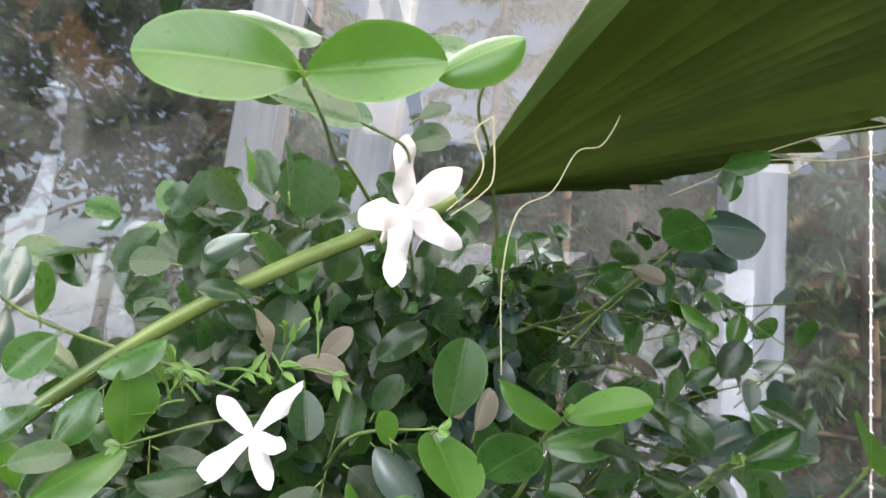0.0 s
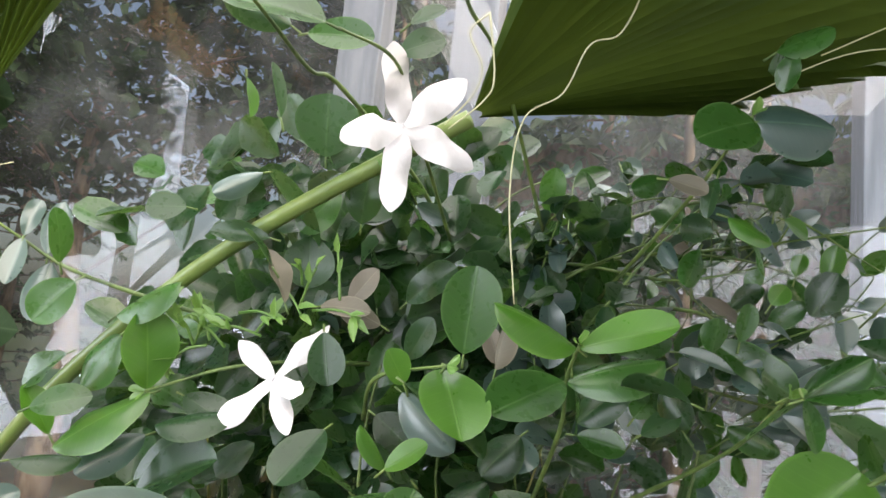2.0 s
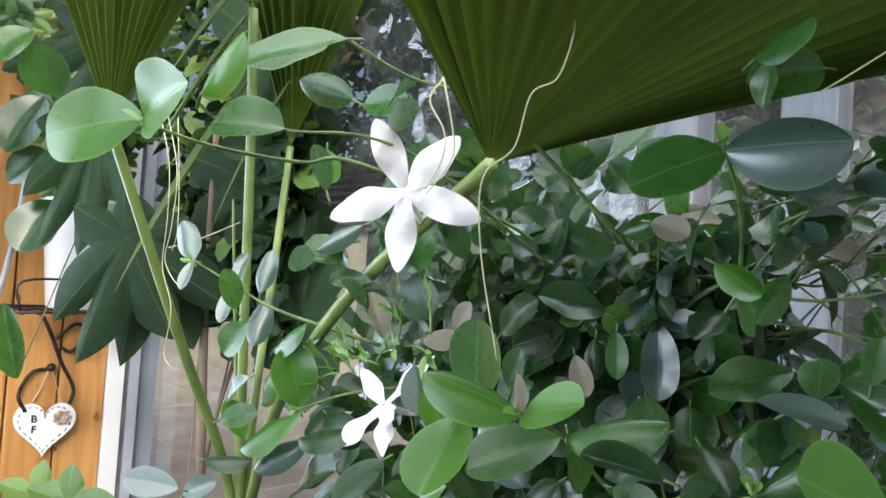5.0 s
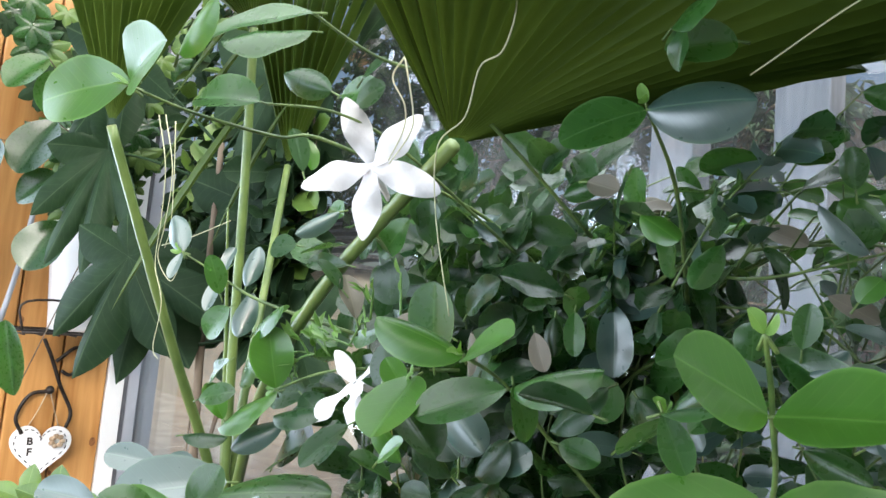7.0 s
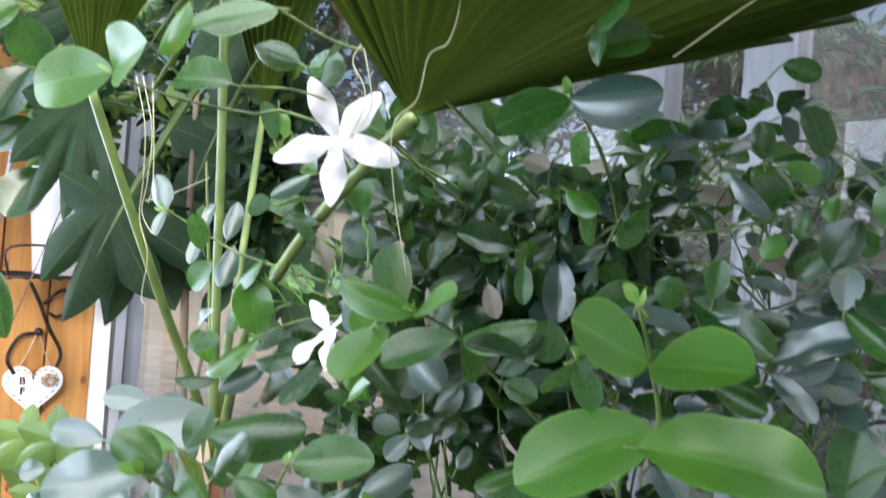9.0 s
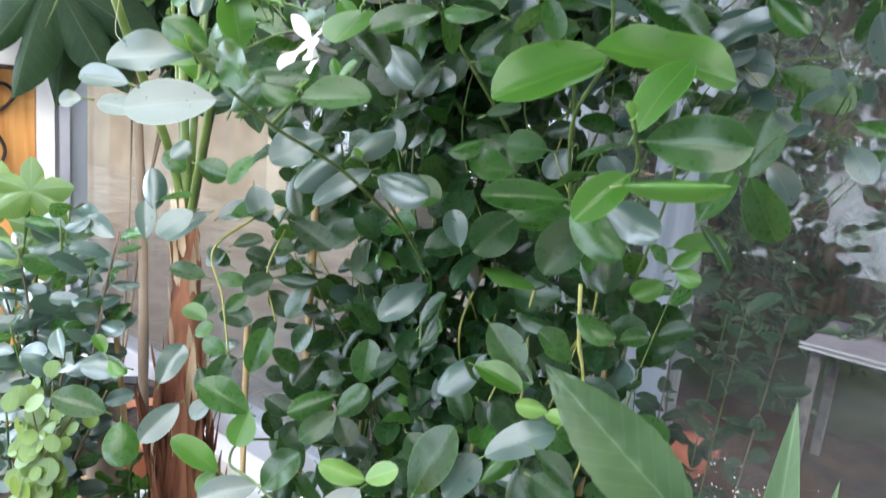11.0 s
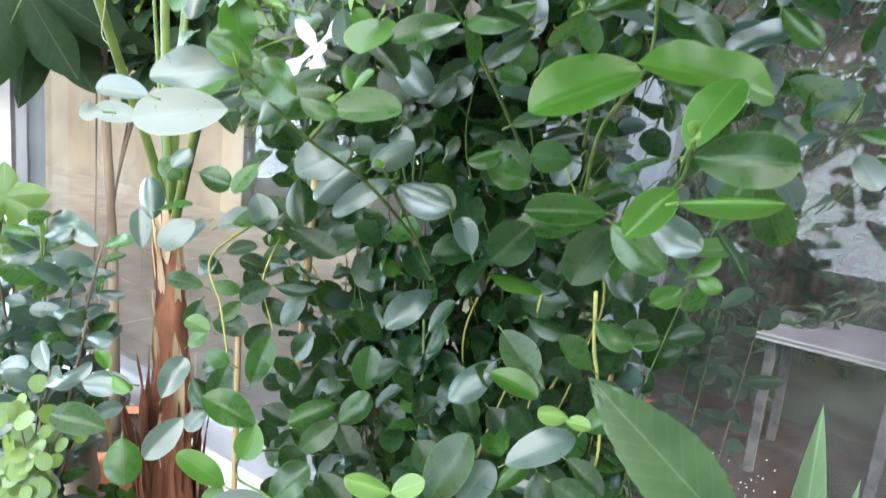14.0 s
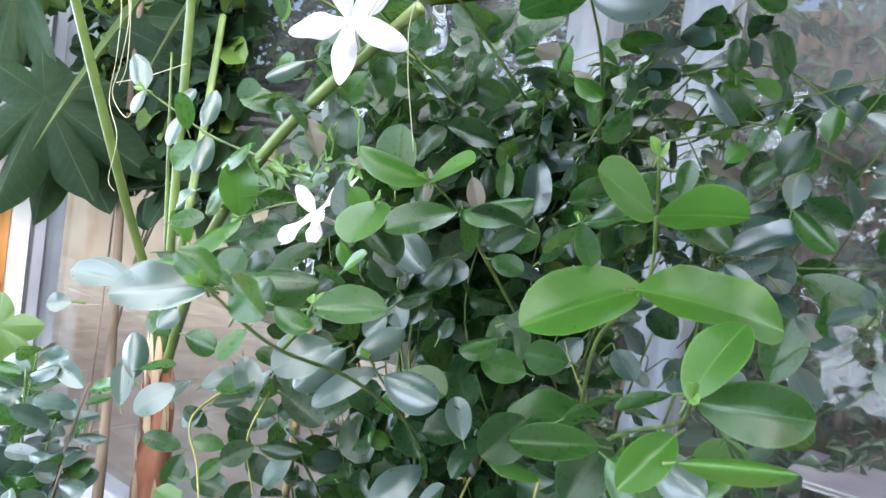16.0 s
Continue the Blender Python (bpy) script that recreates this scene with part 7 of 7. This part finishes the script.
def palmate(hub, tips, face, width, mat=None, parent=None, root=None, name="leaf"):
    """A hand-shaped leaf in one piece: pointed lobes with rounded flanks, joined for over half their length, each with its own rib."""
    hub, face = Vector(hub), Vector(face).normalized()
    parent = parent or hand
    side = face.cross(Vector((0, 0, 1))).normalized()
    upward = side.cross(face)
    arms = sorted((Vector(t) - hub for t in tips), key=lambda w: math.atan2(w.dot(side), -w.dot(upward)))
    b = bmesh.new()
    uv = b.loops.layers.uv.verify()
    rays = []
    for i, w in enumerate(arms):
        nxt = arms[(i + 1) % len(arms)]
        gap = w.angle(nxt)
        sinus = 0.56 - 0.42 * min(1.0, max(0.0, gap - 1.15))
        for k in range(12):
            d = k / 12
            own = d < 0.5
            e = d * 2 if own else 2 - d * 2
            big, small = (w, nxt) if own else (nxt, w)
            way = w.normalized().lerp(nxt.normalized(), d).normalized()
            flank = sinus * (w.length + nxt.length) / 2
            r = flank + (big.length - flank) * (1 - e) ** 0.72
            rays.append((way, r, 0.5 + (0.5 if own else -0.5) * e, e, big.length))
    rings = []
    for q in range(1, 7):
        f = q / 6
        ring = []
        for way, r, u, e, full in rays:
            dip = -0.018 * full * e * f + 0.05 * full * f - 0.16 * full * f * f
            ring.append((b.verts.new(hub + way * r * f + face * dip), (u, f * r / full)))
        rings.append(ring)
    centre = (b.verts.new(hub), (0.5, 0.0))
    n = len(rays)
    faces = [(centre, rings[0][k], rings[0][(k + 1) % n]) for k in range(n)]
    for p, q in zip(rings, rings[1:]):
        faces += [(p[k], q[k], q[(k + 1) % n], p[(k + 1) % n]) for k in range(n)]
    for quad in faces:
        fc = b.faces.new([v[0] for v in quad])
        for loop, v in zip(fc.loops, quad):
            loop[uv].uv = v[1]
    if root:
        root = Vector(root)
        tube(b, [hub - face * 0.002, hub.lerp(root, 0.4) - face * 0.01 + Vector((0, 0, 0.01)), root], 0.0022, 0.0028, 6, 6)
    return keep(part(name, b, mat or FATSIA, parent), parent)


palmate((-0.876, 0.505, 1.417), [(-0.886, 0.441, 1.232), (-0.793, 0.549, 1.275), (-0.743, 0.614, 1.322), (-0.924, 0.419, 1.290), (-0.90, 0.50, 1.486), (-0.822, 0.570, 1.458), (-0.948, 0.444, 1.464)], (0.70, -0.68, 0.2), 0.062, root=(-0.855, 0.625, 1.42))
palmate((-0.93, 0.56, 1.40), [(-0.925, 0.52, 1.215), (-0.84, 0.60, 1.25), (-0.80, 0.66, 1.40), (-0.95, 0.52, 1.50)], (0.72, -0.66, 0.0), 0.062, root=(-0.855, 0.625, 1.40))
for hub, turn, size in (((-0.78, 0.70, 1.44), 0.3, 0.15), ((-0.80, 0.70, 1.62), 2.0, 0.16), ((-0.70, 0.71, 1.32), 0.0, 0.12)):
    tips = []
    for k in range(6):
        a = turn + k * 1.047
        tips.append((hub[0] + 0.72 * size * math.cos(a), hub[1] + 0.25 * size * math.cos(a), hub[2] + size * (0.85 + 0.2 * (k % 2)) * math.sin(a)))
    palmate(hub, tips, (0.35, -0.9, 0.2), 0.06, root=(-0.853, 0.624, min(1.60, hub[2] - 0.03)))
palmate((-1.02, 0.50, 1.60), [(-1.07, 0.40, 1.48), (-1.04, 0.42, 1.40), (-0.98, 0.46, 1.39), (-0.91, 0.53, 1.46), (-1.06, 0.41, 1.60), (-0.97, 0.47, 1.68)], (0.70, -0.60, 0.25), 0.058, root=(-0.86, 0.625, 1.55))
palmate((-0.80, 0.66, 1.52), [(-0.88, 0.60, 1.42), (-0.82, 0.63, 1.37), (-0.74, 0.69, 1.42), (-0.71, 0.70, 1.53), (-0.88, 0.58, 1.56), (-0.79, 0.64, 1.65)], (0.70, -0.60, 0.15), 0.056, root=(-0.855, 0.625, 1.50))
palmate((-0.76, 0.66, 1.72), [(-0.86, 0.60, 1.66), (-0.80, 0.62, 1.58), (-0.71, 0.69, 1.60), (-0.67, 0.70, 1.72), (-0.84, 0.58, 1.80), (-0.74, 0.64, 1.86)], (0.70, -0.60, 0.05), 0.060, root=(-0.85, 0.622, 1.60))
palmate((-1.02, 0.52, 1.76), [(-1.12, 0.42, 1.70), (-1.08, 0.44, 1.61), (-1.0, 0.5, 1.60), (-0.94, 0.56, 1.70), (-1.10, 0.42, 1.82), (-1.0, 0.5, 1.90)], (0.70, -0.60, 0.15), 0.06, root=(-0.85, 0.622, 1.61))

# pale lobed leaves low down by the wall
pot((-0.78, 0.36, 0.53), 0.075, 0.13, TERRACOTTA, "terracotta pot of the pale-leaved plant")
pale = group_of("pale_lobed_plant", (-0.78, 0.36, 0.65), "plant with pale yellow-green lobed leaves", "plant")
pl = random.Random(31)
for hub in ((-0.535, 0.345, 1.145), (-0.62, 0.34, 1.13), (-0.60, 0.36, 1.06), (-0.68, 0.33, 1.09), (-0.56, 0.37, 1.09)):
    tips = []
    for k in range(5):
        a = -0.5 + k * 1.05 + pl.uniform(-0.15, 0.15)
        tips.append((hub[0] + 0.055 * math.cos(a) * 0.75, hub[1] + 0.055 * math.cos(a) * 0.6, hub[2] + 0.05 * math.sin(a) - 0.008))
    palmate(hub, tips, (0.55, -0.5, 0.75), 0.11, ROUNDLEAF, pale, (-0.78 + pl.uniform(-0.01, 0.01), 0.36, 0.655))

# ---- on the pine wall: scrolled iron bracket, wire shelf with a white tub, the hanging heart ----
iron = group_of("wall_bracket", (GX0 + 0.01, 0.60, 1.25), "black wrought-iron bracket with scrolls on the pine wall", "bracket")
for pts in (
    [(-1.438, 0.554, 1.251), (-1.438, 0.574, 1.210), (-1.438, 0.598, 1.151), (-1.438, 0.625, 1.097), (-1.438, 0.619, 1.062)],
    [(-1.438, 0.575, 1.141), (-1.438, 0.541, 1.133), (-1.438, 0.521, 1.088), (-1.438, 0.536, 1.053)],
    [(-1.438, 0.583, 1.204), (-1.438, 0.621, 1.235), (-1.438, 0.647, 1.212), (-1.438, 0.617, 1.177), (-1.438, 0.595, 1.184)],
    [(-1.450, 0.575, 1.142), (-1.448, 0.575, 1.142), (-1.433, 0.575, 1.145)],
):
    keep(part("scroll", tube(bmesh.new(), pts, 0.004, 0.0036, 8, 8), BLACK_IRON, iron), iron)
b = bmesh.new()
bmesh.ops.create_uvsphere(b, u_segments=14, v_segments=10, radius=0.009, matrix=Matrix.Translation((-1.426, 0.575, 1.145)))
keep(part("knob", b, BLACK_IRON, iron), iron)

shelf = group_of("wire_shelf", (GX0 + 0.01, 0.6, 1.27), "black wire shelf on the pine wall", "shelf")
for x in (-1.445, -1.36, -1.275):
    keep(part("wire", tube(bmesh.new(), [(x, 0.47, 1.272), (x, 0.60, 1.272), (x, 0.722, 1.272)], 0.0028, None, 6, 3), BLACK_IRON, shelf), shelf)
for i in range(9):
    yy = 0.475 + i * 0.0305
    keep(part("wire", tube(bmesh.new(), [(-1.447, yy, 1.268), (-1.36, yy, 1.268), (-1.275, yy, 1.268)], 0.0018, None, 6, 3), BLACK_IRON, shelf), shelf)
keep(part("rail", tube(bmesh.new(), [(-1.275, 0.47, 1.275), (-1.27, 0.47, 1.33), (-1.27, 0.60, 1.335), (-1.27, 0.722, 1.33), (-1.275, 0.722, 1.275)], 0.0024, None, 6, 5), BLACK_IRON, shelf), shelf)
tub = group_of("white_tub", (-1.36, 0.60, 1.2755), "white enamel tub on the wire shelf", "tub")
part("wall", lathe([(0.060, 0.0), (0.064, 0.003), (0.082, 0.21), (0.086, 0.216), (0.084, 0.222), (0.078, 0.214), (0.074, 0.19)], steps=40), WHITE_POT, tub)
part("soil", lathe([(0.001, 0.2), (0.05, 0.202), (0.076, 0.2)], steps=24, wobble=0.004), SOIL, tub)
solid("metal_rod", tube(bmesh.new(), [(-1.39, 0.455, 1.28), (-1.39, 0.475, 1.40), (-1.39, 0.49, 1.54)], 0.0055, 0.005, 8, 3), FRAME_GREY, "pale lilac metal rod leaning on the shelf", "rod", smooth=True)

ivy = group_of("wall_ivy", (-1.36, 0.60, 1.47), "climbing ivy growing from the white tub", "ivy")
iv = random.Random(12)
for i in range(9):
    tip = Vector((-1.40 + iv.uniform(0, 0.12), iv.uniform(0.40, 0.74), iv.uniform(1.62, 2.15)))
    base = Vector((-1.36, 0.60, 1.472))
    mid = base.lerp(tip, 0.5) + Vector((iv.uniform(-0.02, 0.05), iv.uniform(-0.05, 0.05), 0.05))
    keep(part("stem", tube(bmesh.new(), [base, mid, tip], 0.002, 0.001, 5, 6), BARK, ivy), ivy)
    for p in smooth_line([base, mid, tip], 6)[1:]:
        for k in range(2):
            hub = p + Vector((iv.uniform(0, 0.04), iv.uniform(-0.05, 0.05), iv.uniform(-0.04, 0.04)))
            r = iv.uniform(0.03, 0.05)
            tips = [(hub.x + 0.3 * r * math.cos(a), hub.y + 0.9 * r * math.cos(a), hub.z + r * math.sin(a)) for a in (-2.6, -1.57, -0.55, 0.5, 2.6)]
            palmate(hub, tips, (0.75, -0.5, 0.35), 0.11, (ROUNDLEAF, FATSIA, LEAF["m"])[iv.randrange(3)], ivy)

for base, tip, face, wide, tone in (
    ((-1.118, 0.435, 1.175), (-1.114, 0.405, 1.300), (0.8, -0.5, 0.1), 0.055, "m"),
    ((-1.117, 0.471, 1.475), (-1.112, 0.420, 1.385), (0.75, -0.55, 0.3), 0.085, "d"),
    ((-1.102, 0.435, 1.645), (-1.107, 0.388, 1.545), (0.7, -0.55, 0.4), 0.085, "d"),
    ((-1.094, 0.455, 1.650), (-1.069, 0.404, 1.720), (0.7, -0.6, 0.3), 0.075, "m"),
    ((-1.084, 0.405, 1.745), (-1.087, 0.350, 1.680), (0.7, -0.6, 0.3), 0.065, "m"),
    ((-1.129, 0.400, 1.498), (-1.096, 0.445, 1.555), (0.7, -0.6, 0.3), 0.060, "d"),
    ((-1.12, 0.50, 1.60), (-1.10, 0.54, 1.51), (0.7, -0.6, 0.3), 0.070, "d"),
    ((-1.13, 0.36, 1.60), (-1.12, 0.33, 1.50), (0.7, -0.6, 0.3), 0.070, "d"),
):
    lf = new("leaf", leaf_mesh(tone, 1))
    lf.parent = ivy
    lf.matrix_parent_inverse = Matrix.Translation(ivy.location).inverted()
    lf.matrix_basis = leaf_pose(base, tip, face, wide)
    keep(part("stem", tube(bmesh.new(), [(-1.36, 0.60, 1.475), (-1.25, 0.54, 0.5 * (base[2] + 1.60)), base], 0.0016, 0.0010, 5, 6), BARK, ivy), ivy)

heart = group_of("heart_ornament", (-1.40, 0.60, 1.03), "white wooden heart with stitched edge hanging on twine", "ornament")


def heart_line(s, n=64):
    out = []
    for k in range(n):
        a = 2 * math.pi * k / n
        x = 16 * math.sin(a) ** 3
        y = 13 * math.cos(a) - 5 * math.cos(2 * a) - 2 * math.cos(3 * a) - math.cos(4 * a)
        out.append((x * s / 32, y * s / 30))
    return out


HM = look((-1.436, 0.574, 1.022), (-0.9, 0.424, 1.050)) @ pose(0, 0, 0, 0, 180, 0)
b = bmesh.new()
front = [b.verts.new(HM @ Vector((x, y, 0.005))) for x, y in heart_line(0.116)]
rear = [b.verts.new(HM @ Vector((x, y, -0.005))) for x, y in heart_line(0.116)]
b.faces.new(front)
b.faces.new(rear[::-1])
for k in range(64):
    b.faces.new((front[k], rear[k], rear[(k + 1) % 64], front[(k + 1) % 64]))
bmesh.ops.bevel(b, geom=[e for e in b.edges if len(e.link_faces) == 2 and any(len(f.verts) > 4 for f in e.link_faces)], offset=0.0015, segments=2, affect="EDGES")
keep(part("heart", b, PAINT, heart, smooth=False), heart)
stitches = heart_line(0.098, 60)
for k in range(0, 60, 2):
    p, q = stitches[k], stitches[(k + 1) % 60]
    b = tube(bmesh.new(), [HM @ Vector((*p, 0.0062)), HM @ Vector(((p[0] + q[0]) / 2, (p[1] + q[1]) / 2, 0.0066)), HM @ Vector((*q, 0.0062))], 0.0009, None, 4, 1)
    keep(part("stitch", b, BLACK_IRON, heart), heart)
for txt, x, y in (("B", -0.026, 0.008), ("F", -0.024, -0.014)):
    cu = bpy.data.curves.new("letter", "FONT")
    cu.body, cu.size, cu.extrude, cu.offset = txt, 0.021, 0.0006, 0.0006
    tmp = new("letter", cu)
    bpy.context.view_layer.update()
    me = bpy.data.meshes.new_from_object(tmp.evaluated_get(bpy.context.evaluated_depsgraph_get()))
    bpy.data.objects.remove(tmp)
    me.materials.clear()
    me.materials.append(BLACK_IRON)
    ob = new("letter", me)
    ob.parent = heart
    ob.matrix_parent_inverse = Matrix.Translation(heart.location).inverted()
    ob.matrix_basis = HM @ pose(x, y, 0.0062)
b = bmesh.new()
for k in range(7):
    a = k * 0.9
    c = HM @ Vector((0.030 + 0.010 * math.cos(a), 0.016 + 0.010 * math.sin(a), 0.009))
    bmesh.ops.create_uvsphere(b, u_segments=8, v_segments=6, radius=0.0065, matrix=Matrix.Translation(c) @ Matrix.Diagonal((1, 1, 0.8, 1)))
keep(part("cloth_rose", b, PALE_FIBRE, heart, "small cream cloth rose"), heart)
top = HM @ Vector((-0.028, 0.044, 0.0))
top2 = HM @ Vector((0.030, 0.044, 0.0))
for p in (top, top2):
    keep(part("twine", tube(bmesh.new(), [p, p.lerp(Vector((-1.430, 0.575, 1.147)), 0.5) + Vector((0.002, 0, -0.003)), (-1.430, 0.575, 1.149)], 0.0012, None, 5, 4), PALE_FIBRE, heart), heart)

# ---- dark climber against the glass behind the palm ----
pot((-0.98, 0.665, 0.53), 0.075, 0.14, PLASTIC, "black plastic pot of the climber")
climber = group_of("climbing_plant", (-0.98, 0.665, 0.66), "tall dark green climber against the window", "climber")
cl = random.Random(44)
leaves_dark, leaves_mid = bmesh.new(), bmesh.new()
for i in range(8):
    x, top = -1.17 + 0.062 * i, cl.uniform(1.75, 2.2)
    line = [Vector((-0.98, 0.665, 0.66)), Vector((-0.98 + 0.3 * (x + 0.98), 0.69, 1.0)), Vector((-0.98 + 0.8 * (x + 0.98), 0.71, 1.36)), Vector((x, 0.715, 1.55)), Vector((x + cl.uniform(-0.05, 0.05), 0.70, top))]
    keep(part("stem", tube(bmesh.new(), line if i == 2 else line[2:], 0.0022, 0.0012, 6, 6, 0.2), BARK, climber), climber)
    for p in smooth_line(line[2:], 12):
        if p.z < 1.46:
            continue
        for k in range(4):
            out = Vector((cl.uniform(-1, 1), cl.uniform(-0.8, 0.1), cl.uniform(-1, 0.5))).normalized()
            long = cl.uniform(0.035, 0.065)
            b0 = p + out * 0.012
            blade_grid(leaves_dark if cl.random() < 0.75 else leaves_mid, obovate, 6, 4, 0.2, 0.15, 0.08, k, leaf_pose(b0, b0 + out * long, (cl.uniform(-0.5, 0.5), -0.8, cl.uniform(-0.2, 0.9)), long * 0.62))
for i in range(190):
    p = Vector((cl.uniform(-0.93, -0.69), cl.uniform(0.66, 0.735), cl.uniform(1.28, 1.66)))
    out = Vector((cl.uniform(-1, 1), cl.uniform(-0.7, 0.1), cl.uniform(-1, 0.3))).normalized()
    long = cl.uniform(0.045, 0.08)
    blade_grid(leaves_dark if i % 9 else leaves_mid, obovate, 6, 4, 0.2, 0.15, 0.08, i, leaf_pose(p, p + out * long, (cl.uniform(-0.5, 0.5), -0.8, cl.uniform(-0.2, 0.9)), long * 0.62))
for x in (-0.60, -0.48, -0.40):
    keep(part("stem", tube(bmesh.new(), [(-0.90, 0.715, 1.70), (0.5 * x - 0.45, 0.715, 1.98), (x, 0.70, 2.0), (x + 0.03, 0.70, 1.86)], 0.0022, 0.0012, 6, 6, 0.2), BARK, climber), climber)
for i in range(70):
    p = Vector((cl.uniform(-0.66, -0.36), cl.uniform(0.66, 0.735), 1.98 - 0.20 * cl.random() ** 1.5))
    out = Vector((cl.uniform(-0.6, 0.6), cl.uniform(-0.5, 0.1), cl.uniform(-1, -0.2))).normalized()
    long = cl.uniform(0.05, 0.09)
    blade_grid(leaves_dark, lance if i % 3 else obovate, 6, 4, 0.2, 0.15, 0.08, i, leaf_pose(p, p + out * long, (cl.uniform(-0.5, 0.5), -0.8, cl.uniform(-0.2, 0.9)), long * 0.5))
for x, top in ((-0.86, 1.66), (-0.78, 1.70), (-0.72, 1.64)):
    keep(part("stem", tube(bmesh.new(), [(-0.98, 0.665, 0.68), (-0.94, 0.70, 1.10), (0.5 * x - 0.45, 0.715, 1.38), (x, 0.715, 1.55), (x + 0.01, 0.71, top)], 0.0024, 0.0012, 6, 6, 0.2), BARK, climber), climber)
tagged(keep(part("foliage", leaves_dark, FATSIA, climber), climber), kind="stuff")
tagged(keep(part("fresh_foliage", leaves_mid, ROUNDLEAF, climber, "yellow-green younger leaves"), climber), kind="stuff")

# ---- white pots hanging in front of the side window, seen mirrored in the pane ----
hp = random.Random(61)
for x, z0 in ((-1.17, 1.63), (-0.81, 1.66)):
    hung = group_of("hanging_pot", (x, 0.05, z0), "white hanging pot on cords from the ceiling", "hanging pot", "hanging pots")
    part("pot", lathe([(0.085, 0), (0.092, 0.004), (0.125, 0.21), (0.132, 0.213), (0.132, 0.235), (0.122, 0.235), (0.118, 0.20)], steps=40), WHITE_POT, hung)
    part("soil", lathe([(0.001, 0.2), (0.06, 0.203), (0.118, 0.2)], steps=24, wobble=0.005), SOIL, hung)
    for a in (0.4, 2.5, 4.6):
        part("cord", tube(bmesh.new(), [(0.126 * math.cos(a), 0.126 * math.sin(a), 0.233), (0.063 * math.cos(a), 0.063 * math.sin(a), 0.233 + (2.35 - z0 - 0.233) * 0.6), (0, 0, 2.598 - z0)], 0.0015, None, 5, 4), PLASTIC, hung)
    plant = group_of("hanging_plant", (x, 0.05, z0 + 0.2), "bushy dark green plant growing in a hanging pot", "plant", "hanging plants")
    b = bmesh.new()
    for i in range(16):
        a = hp.uniform(0, 6.28)
        r, h = hp.uniform(0.06, 0.17), hp.uniform(0.03, 0.30)
        line = [Vector((0, 0, 0)), Vector((r * 0.5 * math.cos(a), r * 0.5 * math.sin(a), h)), Vector((r * math.cos(a), r * math.sin(a), h - hp.uniform(0, 0.25) * (r / 0.17)))]
        part("stem", tube(bmesh.new(), line, 0.0018, 0.001, 5, 5), TWIG, plant)
        for p in smooth_line(line, 5)[2:]:
            for k in range(3):
                w = Vector((hp.uniform(-1, 1), hp.uniform(-1, 1), hp.uniform(-0.8, 0.5))).normalized()
                long = hp.uniform(0.04, 0.07)
                blade_grid(b, lance, 5, 2, 0.15, 0.2, 0, k, leaf_pose(p, p + w * long, (hp.uniform(-0.4, 0.4), 0.2, 1), long * 0.4))
    tagged(part("foliage", b, FATSIA, plant), kind="stuff")

# long dark palm blades hanging between the leaf stalks
for p0, p1, w in (((-0.50, 0.50, 1.62), (-0.797, 0.463, 1.334), 0.010), ((-0.45, 0.46, 1.66), (-0.72, 0.47, 1.52), 0.011), ((-0.42, 0.45, 1.70), (-0.62, 0.44, 1.60), 0.012), ((-0.47, 0.52, 1.60), (-0.70, 0.55, 1.43), 0.007)):
    b = bmesh.new()
    blade_grid(b, lance, 10, 2, 0.03, 0.03, 0, 0, leaf_pose(p0, p1, (0.3, -0.8, 0.5), 2 * w))
    keep(part("blade", b, PALM, palm), palm)
